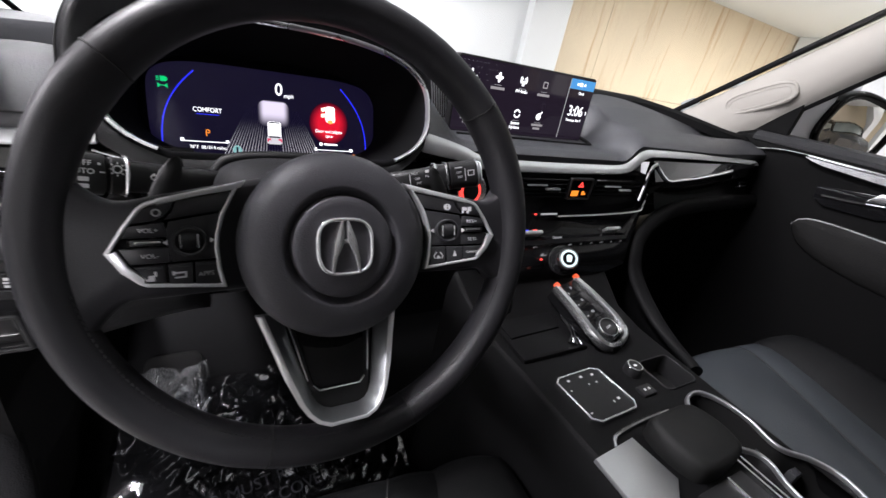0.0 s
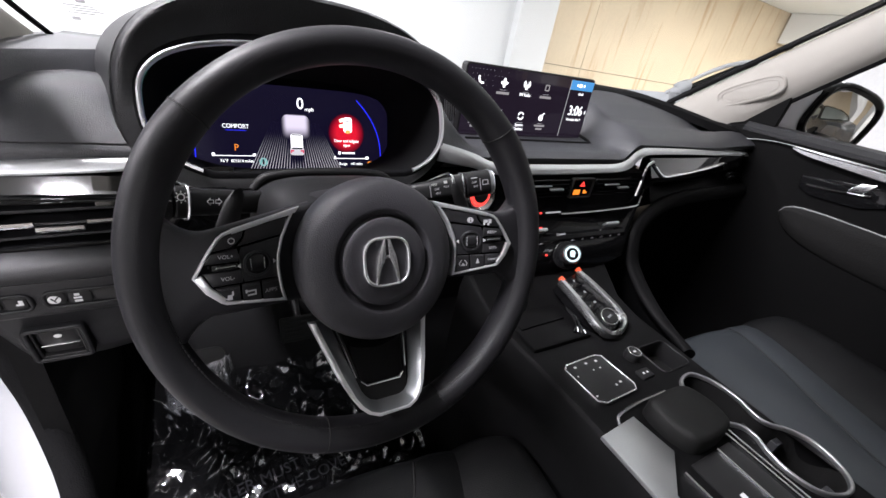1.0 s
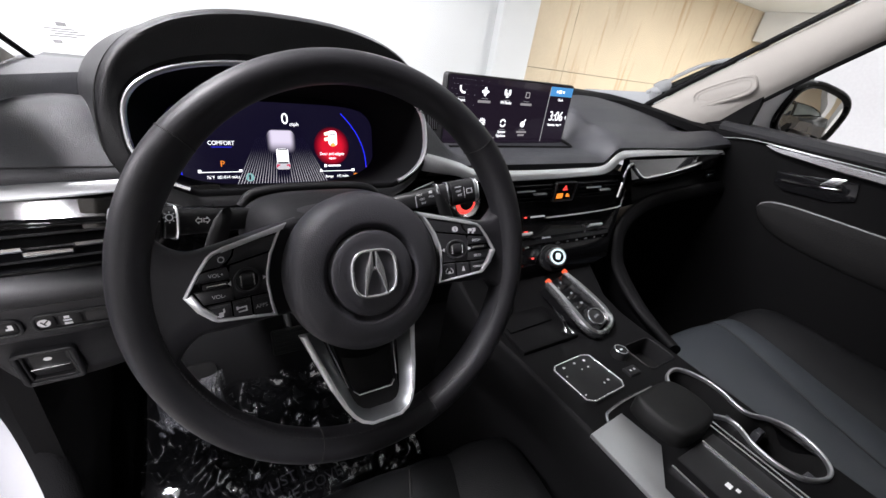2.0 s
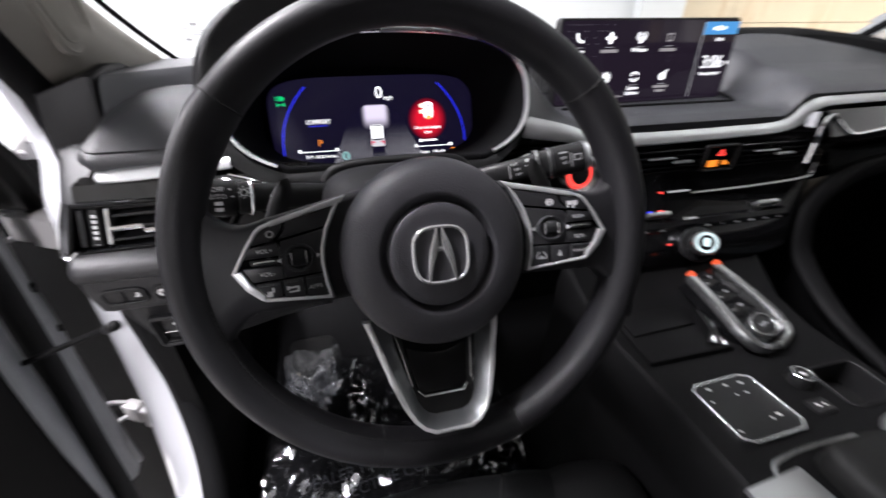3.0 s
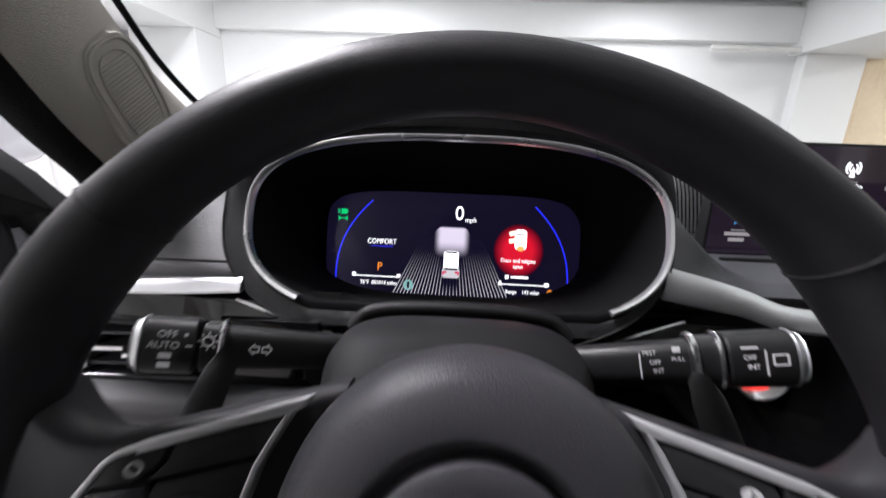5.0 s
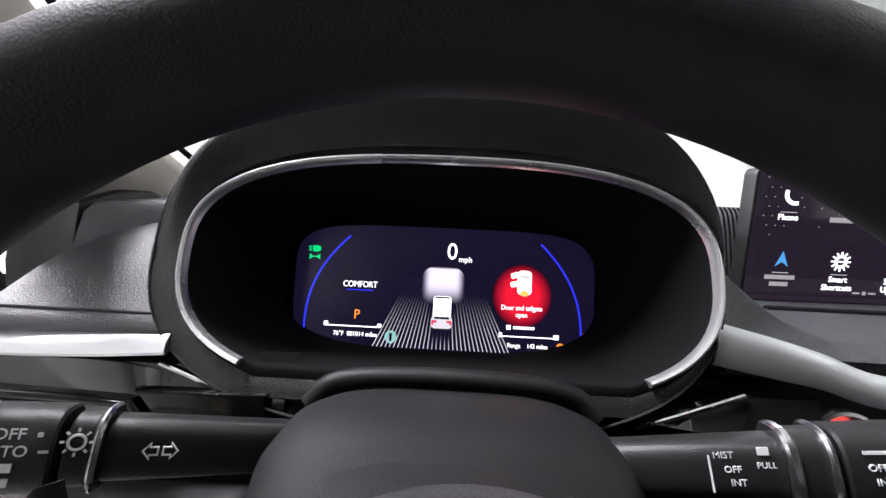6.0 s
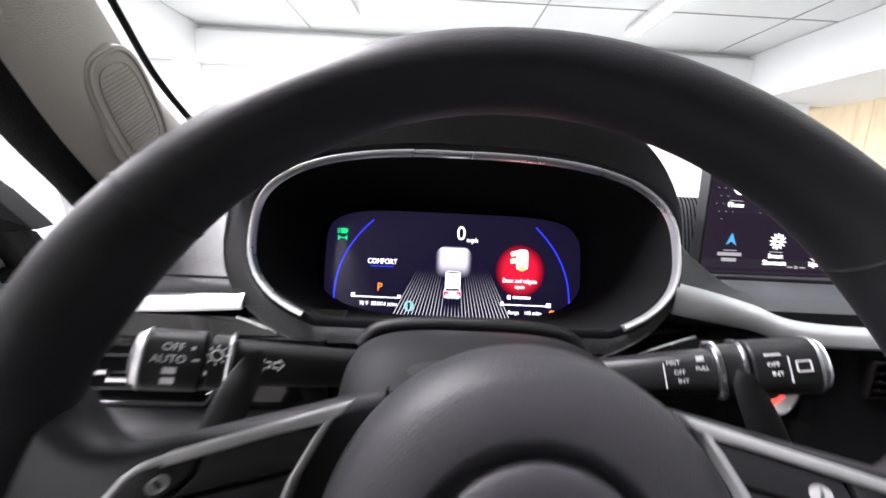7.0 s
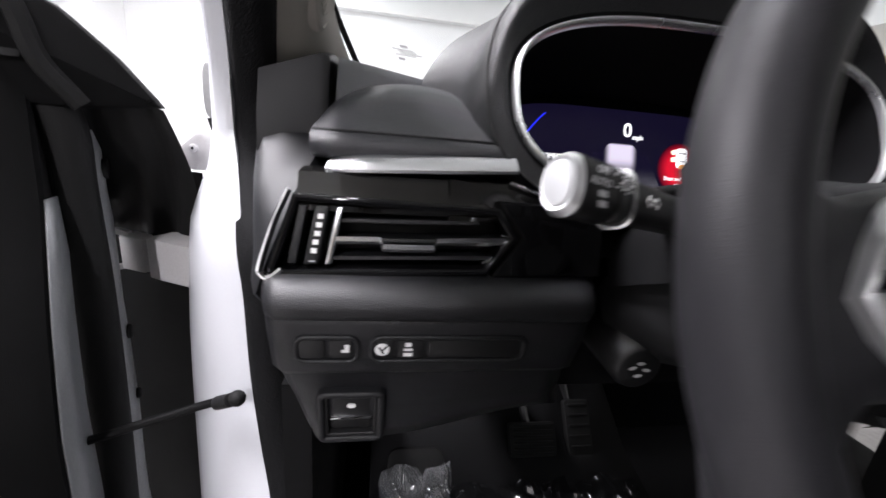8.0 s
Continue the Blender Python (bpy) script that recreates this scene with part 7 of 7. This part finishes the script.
for z, xi, yi, xo, yo in FLANGE:
    a, b = Vector((xi, yi, z)), Vector((xo, yo, z))
    n = Vector((yi - yo, xo - xi, 0)).normalized()
    rows.append([a + Vector((0.003, 0.012, 0))] + [a.lerp(b, t) + n * 0.009 * math.sin(math.pi * t) for t in (0, 0.15, 0.35, 0.55, 0.75, 0.9, 1.0)] + [b + Vector((-0.006, 0.018, 0)), b + Vector((-0.006, 0.07, 0))])
surf(bm, rows)
part("door_frame", bm, PAINT, shell, "white painted door opening flange")
# dark inner trim of the pillar foot, from the seal to the footwell
bm = bmesh.new()
surf(bm, [[(xi + 0.004, yi + 0.006, z), (xi + 0.014, yi - 0.004, z), (xi + 0.024, yi - 0.002, z), (xi + 0.030, yi + 0.012, z), (xi + 0.026, yi + 0.06, z), (xi + 0.024, 0.42, z)] for z, xi, yi, xo, yo in FLANGE[:9]])
part("pillar_foot_trim", bm, MATT, shell, "black pillar foot trim", angle=70)
bm = bmesh.new()
surf(bm, [[(-0.464, 0.385, z), (-0.53, 0.415, z), (-0.60, 0.440, z), (-0.70, 0.47, z), (-0.80, 0.52, z), (-1.00, 0.62, z)] for z in (0.10, 0.42, 0.8, 1.0, 1.08, 1.115)])
part("wing_liner", bm, DOORBLACK, shell)
# rubber curtain that closes the gap between wing and door
bm = bmesh.new()
rows = []
for i in range(19):
    t = i / 18
    a, b = Vector((-0.522, 0.292, 1.186)).lerp(Vector((-0.590, 0.408, 1.035)), t), Vector((-0.461, 0.306, 1.184)).lerp(Vector((-0.466, 0.366, 1.035)), t)
    row = []
    for j in range(25):
        k = j / 24
        p = a.lerp(b, k)
        fold = 0.006 * math.sin(k * 19 + 2 * t) * math.sin(math.pi * k) * (0.3 + t)
        row.append(p + Vector((0.012 * math.sin(math.pi * t) * k, fold + 0.02 * math.sin(math.pi * k) * t, 0.004 * math.sin(k * 11))))
    rows.append(row)
surf(bm, rows)
part("wing_seal", bm, RUBBER, shell, "folded black rubber seal", angle=70)
bm = bmesh.new()
surf(bm, [[(-0.58, 0.52, z), (-0.57, 0.55, z), (-0.56, 0.60, z), (-0.57, 1.2, z), (-0.55, 1.7, z)] for z in (0.45, 0.7, 0.95, 1.08)])
part("front_wing", bm, PAINT, shell)

# ---- driver's door, standing open ----
TH = radians(68)
DMX = Matrix.Translation((-0.572, 0.378, 0)) @ Matrix.Rotation(-TH, 4, "Z")
# local: -y along the door, +x to the car's inside
ddoor = thing("driver_door", "open driver door with black trim and white painted edge", "door", DMX)
bm = bmesh.new()
surf(bm, [[(0.0, 0, z), (-0.03, -0.1, z), (-0.04, -0.5, z), (-0.03, -1.05, z)] for z in (0.45, 0.7, 1.0, 1.17)])
sk = part("skin", bm, PAINT, ddoor, "white painted outer skin")
sk.modifiers.new("thick", "SOLIDIFY").thickness = 0.01
FRONT = ((1.215, 0.100), (1.15, 0.112), (1.10, 0.121), (1.05, 0.142), (1.00, 0.162), (0.95, 0.178), (0.91, 0.189), (0.82, 0.196), (0.75, 0.199), (0.62, 0.195), (0.50, 0.182))
bm = bmesh.new()
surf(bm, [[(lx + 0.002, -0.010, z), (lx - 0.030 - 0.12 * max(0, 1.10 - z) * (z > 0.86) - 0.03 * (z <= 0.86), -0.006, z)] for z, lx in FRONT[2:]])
# shade of the door gap is put into this grey
st = part("shut_face", bm, SHADEPAINT, ddoor, "white painted door edge, greyed for shade")
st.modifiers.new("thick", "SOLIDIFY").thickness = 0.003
bm = bmesh.new()
sweep(bm, smooth_path([(0.165, -0.002, 0.48), (0.152, 0.000, 0.62), (0.130, 0.002, 0.76), (0.114, 0.004, 0.88), (0.098, 0.004, 1.00), (0.092, 0.002, 1.10), (0.094, 0.000, 1.17), (0.090, -0.03, 1.22)], 6), [(0.014 * math.cos(2 * math.pi * i / 16), 0.017 * math.sin(2 * math.pi * i / 16)) for i in range(16)], up=(0, 1, 0))
part("seal", bm, RUBBER, ddoor, "thick black weather seal")
bm = bmesh.new()
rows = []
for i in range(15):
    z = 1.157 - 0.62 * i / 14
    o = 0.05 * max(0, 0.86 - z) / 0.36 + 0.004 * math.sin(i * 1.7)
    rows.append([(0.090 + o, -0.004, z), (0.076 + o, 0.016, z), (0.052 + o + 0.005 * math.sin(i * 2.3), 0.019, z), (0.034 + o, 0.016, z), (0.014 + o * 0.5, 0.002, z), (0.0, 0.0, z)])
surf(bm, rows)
# same white paint in a lighter, patchy grey that still carries shade
part("shut_face", bm, material("shaded_door_edge", (0.24, 0.247, 0.25), 0.42, vary=0.25, stain=18), ddoor, "white painted door edge with hinge mounts, greyed for shade", angle=60)
for z, w in ((1.12, 0.010), (0.94, 0.008), (0.86, 0.006)):
    bm = bmesh.new()
    prism(bm, circle(w, 14), 0, 0.004, 0.001, Matrix.Translation((0.056, 0.0185, z)) @ Matrix.Rotation(radians(-90), 4, "X"))
    part("plug", bm, RUBBER, ddoor)
bm = bmesh.new()
surf(bm, [[(lx, -0.012, z) for z, lx in FRONT]] + [[(lx + d, y, z) for z, lx in FRONT] for y, d in ((-0.014, 0.006), (-0.03, 0.012), (-0.15, 0.014), (-0.3, 0.014), (-0.6, 0.014), (-1.0, 0.014))])
part("panel", bm, DOORBLACK, ddoor)
bm = bmesh.new()
surf(bm, [[(lx + 0.004, -0.014, z), (lx - 0.02, -0.012, z), (0.06, -0.010, z), (0.02, -0.012, z)] for z, lx in ((1.225, 0.100), (1.15, 0.112), (1.095, 0.122))])
part("corner_seal", bm, RUBBER, ddoor)
bm = bmesh.new()
surf(bm, [[(0.02, y, 1.215), (0.06, y, 1.235), (0.095, y, 1.235), (0.117, y, 1.21)] for y in (-0.012, -0.3, -0.6, -1.0)])
part("waist_pad", bm, DOORBLACK, ddoor)
bm = bmesh.new()
prism(bm, [(0.076, 1.1815), (0.071, 1.189), (0.045, 1.222), (0.014, 1.252), (-0.02, 1.270), (-0.08, 1.305), (-0.20, 1.36), (-0.30, 1.36), (-0.30, 1.19), (0.0, 1.175), (0.03, 1.177)], 0.07, 0.112, 0.006, Matrix(((0, 0, 1, 0), (1, 0, 0, 0), (0, 1, 0, 0), (0, 0, 0, 1))))
part("mirror_sail", bm, DOORBLACK, ddoor)
bm = bmesh.new()
sweep(bm, smooth_path([(0.110, 0.020, 1.178), (0.114, -0.002, 1.21), (0.116, -0.012, 1.25), (0.116, -0.03, 1.28)], 5), circle(0.008, 8), up=(1, 0, 0))
part("sail_seal", bm, RUBBER, ddoor)
bm = bmesh.new()
sweep(bm, [(0.213, -0.080, 0.780), (0.216, -0.3, 0.785), (0.216, -0.8, 0.793)], circle(0.0032, 8))
part("trim_strip", bm, CHROME, ddoor)
bm = bmesh.new()
surf(bm, [[(0.196, y, 0.786), (0.212, y, 0.790), (0.216, y, 0.800), (0.214, y, 0.812), (0.190, y, 0.822)] for y in (-0.09, -0.11, -0.2, -0.5, -0.9)], caps=True)
part("armrest", bm, PADSKIN, ddoor)
wing_mirror("wing_mirror", DMX @ Matrix.Translation((-0.215, -0.228, 1.268)) @ Matrix.Rotation(radians(-90), 4, "X") @ Matrix.Diagonal((-1, -1, 1, 1)), "white driver wing mirror on the open door")

HINGE = material("hinge_steel", (0.46, 0.45, 0.45), 0.4, vary=0.08, stain=20)
for z in (1.016, 0.585):
    h = new("hinge")
    h.parent = ddoor
    h["label"] = "pale painted steel hinge with bolts"
    h.matrix_local = DMX.inverted() @ Matrix.Translation((-0.466, 0.350, z))
    hm = Matrix.Rotation(radians(153), 4, "Z")        # u runs from the body out to the knuckle
    bm = bmesh.new()
    surf(bm, [[hm @ Vector((u, 0.004, -b)), hm @ Vector((u, 0.012, -b * 0.9)), hm @ Vector((u, 0.012, b * 0.9)), hm @ Vector((u, 0.004, b)), hm @ Vector((u, -0.02, b)), hm @ Vector((u, -0.02, -b))] for u, b in ((-0.01, 0.026), (0.02, 0.026), (0.045, 0.026), (0.055, 0.025))], close_u=True, caps=True)
    part("body_leaf", bm, HINGE, h)
    bm = bmesh.new()
    sweep(bm, [hm @ Vector((0.0615, -0.008, -0.024)), hm @ Vector((0.0615, -0.008, 0.025))], circle(0.0062, 14), up=(0, 1, 0))
    part("pin", bm, MATT, h)
    bm = bmesh.new()
    box(bm, (0.068, -0.014, -0.021), (0.106, 0.009, 0.020), 0.003, hm)
    part("knuckle", bm, HINGE, h)
    for s in (-1, 1):
        bm = bmesh.new()
        sweep(bm, smooth_path([hm @ Vector((0.102, -0.002, s * 0.019)), hm @ Vector((0.124, 0.010, s * 0.026)), hm @ Vector((0.128, 0.030, s * 0.036)), hm @ Vector((0.126, 0.046, s * 0.058))], 4), [(-0.004, -0.003), (0.004, -0.003), (0.004, 0.003), (-0.004, 0.003)])
        part("door_leaf", bm, HINGE, h)
        bm = bmesh.new()
        prism(bm, circle(0.007, 6), 0, 0.008, 0.001, Matrix.Translation(hm @ Vector((0.116, 0.048, s * 0.048))) @ Matrix.Rotation(radians(75), 4, "X"))
        part("bolt", bm, HINGE, h)
# wing bracket by the pillar foot
wb = thing("wing_bracket", "pale painted wing bracket with two screws", "bracket")
MW = Matrix(((1, 0, 0, 0), (0, 0, -1, 0.376), (0, 1, 0, 0), (0, 0, 0, 1)))
bm = bmesh.new()
prism(bm, [(-0.494, 1.132), (-0.490, 1.119), (-0.446, 1.119), (-0.444, 1.164), (-0.464, 1.160)], -0.012, 0.0, 0.002, MW)
part("plate", bm, HINGE, wb)
for u, v in ((-0.467, 1.143), (-0.483, 1.128)):
    bm = bmesh.new()
    prism(bm, circle(0.0045, 12), 0.0, 0.004, 0.0015, MW @ at(u, v))
    sc = part("screw", bm, HINGE, wb)
    bm = bmesh.new()
    prism(bm, circle(0.0016, 6), 0.004, 0.0044, 0, MW @ at(u, v))
    part("socket", bm, RUBBER, sc)
bm = bmesh.new()
prism(bm, superoval(0.0085, 0.030, 0.028, 3.0, 24, -0.4455, 1.204), -0.02, 0.002, 0.004, MW)
part("foam_block", bm, material("grey_foam", (0.2, 0.2, 0.2), 0.8), wb, "grey foam block")
bm = bmesh.new()
prism(bm, [(-0.452, 1.176), (-0.440, 1.178), (-0.437, 1.160), (-0.447, 1.158)], -0.03, -0.002, 0, MW)
part("gap_seal", bm, RUBBER, wb)
cs = thing("door_check_strap", "black door check arm with ball joint", "door check")
bm = bmesh.new()
sweep(bm, smooth_path([(-0.386, 0.224, 0.930), (-0.404, 0.240, 0.915), (-0.432, 0.248, 0.903), (-0.54, 0.236, 0.872), (-0.60, 0.234, 0.852)], 4), circle(0.0042, 10))
part("arm", bm, MATT, cs)
bm = bmesh.new()
bmesh.ops.create_uvsphere(bm, u_segments=16, v_segments=10, radius=0.0075, matrix=Matrix.Translation((-0.384, 0.221, 0.932)))
part("joint", bm, RUBBER, cs)
bm = bmesh.new()
sweep(bm, [(-0.393, 0.231, 0.923), (-0.410, 0.243, 0.911)], circle(0.0068, 12))
part("collar", bm, BLACK, cs)

# ---- footwell ----
FILM = bpy.data.materials.new("clear_film")
FILM.use_nodes = True
g = FILM.node_tree
g.nodes.clear()
o, mixs, tr, gl = (g.nodes.new(k) for k in ("ShaderNodeOutputMaterial", "ShaderNodeMixShader", "ShaderNodeBsdfTransparent", "ShaderNodeBsdfGlossy"))
tr.inputs[0].default_value = (0.96, 0.97, 1, 1)
gl.inputs["Roughness"].default_value = 0.1
mixs.inputs[0].default_value = 0.2
g.links.new(tr.outputs[0], mixs.inputs[1])
g.links.new(gl.outputs[0], mixs.inputs[2])
g.links.new(mixs.outputs[0], o.inputs[0])


def film(name, x0, x1, y0, y1, z, amp, label, seed, ramp_z=0.0, nx=40, ny=40):
    noise.seed_set(seed)
    bm = bmesh.new()
    rows = []
    for i in range(nx + 1):
        row = []
        for j in range(ny + 1):
            x, y = x0 + (x1 - x0) * i / nx, y0 + (y1 - y0) * j / ny
            h = 1.0 - abs(noise.noise(Vector((x * 13 + y * 3, y * 6, seed)))) - 0.45 * abs(noise.noise(Vector((x * 34, y * 24, seed + 3)))) - 0.2 * abs(noise.noise(Vector((x * 90, y * 70, seed + 8))))
            row.append((x, y, z + ramp_z * (j / ny) ** 2 + amp * h))
        rows.append(row)
    surf(bm, rows)
    return part(name, bm, FILM, mat_, label)


mat_ = thing("floor_mat", "black carpet floor mat under clear protective film", "floor mat")
bm = bmesh.new()
surf(bm, [[(x, -0.25, 0.585), (x, 0.10, 0.585), (x, 0.30, 0.590), (x, 0.45, 0.63), (x, 0.58, 0.72)] for x in (-0.26, -0.1, 0.1, 0.22)])
mm = part("carpet", bm, CARPET, mat_)
mm.modifiers.new("thick", "SOLIDIFY").thickness = 0.008
FADED = material("faded_print", (0.035, 0.035, 0.04), 0.6)
for i, (body, x, y, s) in enumerate((("DEALER MUST REMOVE", -0.06, 0.16, 0.030), ("PROTECTIVE COVER", -0.06, 0.125, 0.030), ("DEALER MUST REMOVE", 0.0, 0.01, 0.030), ("PROTECTIVE COVER", 0.0, -0.025, 0.030))):
    lettering("print", body, s, Matrix.Translation((x, y, 0.592)) @ Matrix.Rotation(radians(8), 4, "Z"), FADED, mat_, wide=0.9)
film("film", -0.26, 0.20, -0.2, 0.39, 0.578, 0.028, "crumpled clear protective film over the floor mat", 5, 0.036, 70, 90)
fr_ = thing("foot_rest", "black foot rest wrapped in crumpled clear film", "foot rest")
bm = bmesh.new()
prism(bm, rrect(0.10, 0.20, 0.02, 4), 0, 0.02, 0.005, Matrix.Translation((-0.183, 0.385, 0.577)) @ Matrix.Rotation(radians(36), 4, "X"))
part("pad", bm, RUBBER, fr_)
bm = bmesh.new()
rows = []
noise.seed_set(9)
for i in range(57):
    row = []
    for j in range(57):
        u, v = -0.066 + 0.132 * i / 56, -0.10 + 0.18 * j / 56
        edge = max(abs(i - 28), abs(j - 28)) / 28
        u, v = u * (1 - 0.16 * (j / 56) ** 3) + 0.012 * edge * noise.noise(Vector((v * 22, 1, i // 40))), v + 0.013 * edge * noise.noise(Vector((u * 20, 5, j // 40)))
        bend = noise.noise(Vector((u * 16, v * 11, 7)))
        h = 1.0 - abs(noise.noise(Vector((u * 14, v * 9, 2)))) + 0.20 * abs(math.sin(95 * u + 40 * v + 9 * bend)) + 0.10 * noise.noise(Vector((u * 40, v * 26, 3)))
        row.append(Matrix.Translation((-0.183, 0.375, 0.572)) @ Matrix.Rotation(radians(36), 4, "X") @ Vector((u, v, 0.01 + 0.05 * h - 0.030 * edge ** 4)))
    rows.append(row)
surf(bm, rows)
FOIL = bpy.data.materials.new("crumpled_film")
FOIL.use_nodes = True
g = FOIL.node_tree
g.nodes.clear()
o, m1, m2, tr, gl, df = (g.nodes.new(k) for k in ("ShaderNodeOutputMaterial", "ShaderNodeMixShader", "ShaderNodeMixShader", "ShaderNodeBsdfTransparent", "ShaderNodeBsdfGlossy", "ShaderNodeBsdfDiffuse"))
gl.inputs["Roughness"].default_value = 0.09
df.inputs[0].default_value = (0.8, 0.82, 0.85, 1)
m1.inputs[0].default_value = 0.2
m2.inputs[0].default_value = 0.72
g.links.new(gl.outputs[0], m1.inputs[1])
g.links.new(df.outputs[0], m1.inputs[2])
g.links.new(tr.outputs[0], m2.inputs[1])
g.links.new(m1.outputs[0], m2.inputs[2])
g.links.new(m2.outputs[0], o.inputs[0])
part("film", bm, FOIL, fr_, "crumpled clear film", smooth=True, angle=20)
for x, y, z, w, h, lab in ((0.02, 0.43, 0.68, 0.085, 0.055, "brake_pedal"), (0.13, 0.47, 0.66, 0.05, 0.11, "accelerator_pedal")):
    p = thing(lab, "black ribbed rubber pedal", "pedal", Matrix.Translation((x, y, z)) @ Matrix.Rotation(radians(55), 4, "X"))
    bm = bmesh.new()
    prism(bm, rrect(w, h, 0.006, 3), -0.01, 0.004, 0.002)
    part("pad", bm, RUBBER, p)
    for i in range(6):
        bm = bmesh.new()
        v = -h / 2 + h * (i + 0.5) / 6
        box(bm, (-w / 2 + 0.006, v - 0.002, 0.004), (w / 2 - 0.006, v + 0.002, 0.0065), 0.0008)
        part("rib", bm, RUBBER, p)
    bm = bmesh.new()
    sweep(bm, smooth_path([(0, 0, -0.01), (0, 0.06, -0.04), (0, 0.25, -0.06)], 4), circle(0.008, 8))
    part("arm", bm, BLACK, p)

# maker's label printed low on the windscreen
wl = thing("windscreen_label", "small dark printed label on the windscreen glass", "label", plane_frame((-0.236, 0.416, 1.272), 52, 22))
bars("print", [(0.0, 0.012, 0.010, 0.006)] + [(-0.004 + 0.004 * (i % 3), 0.004 - 0.004 * i, 0.030 - 0.004 * (i % 2), 0.0014) for i in range(4)] + [(-0.012, -0.017, 0.008, 0.005)], material("grey_print", (0.12, 0.12, 0.12), 0.6), wl, 0.0)
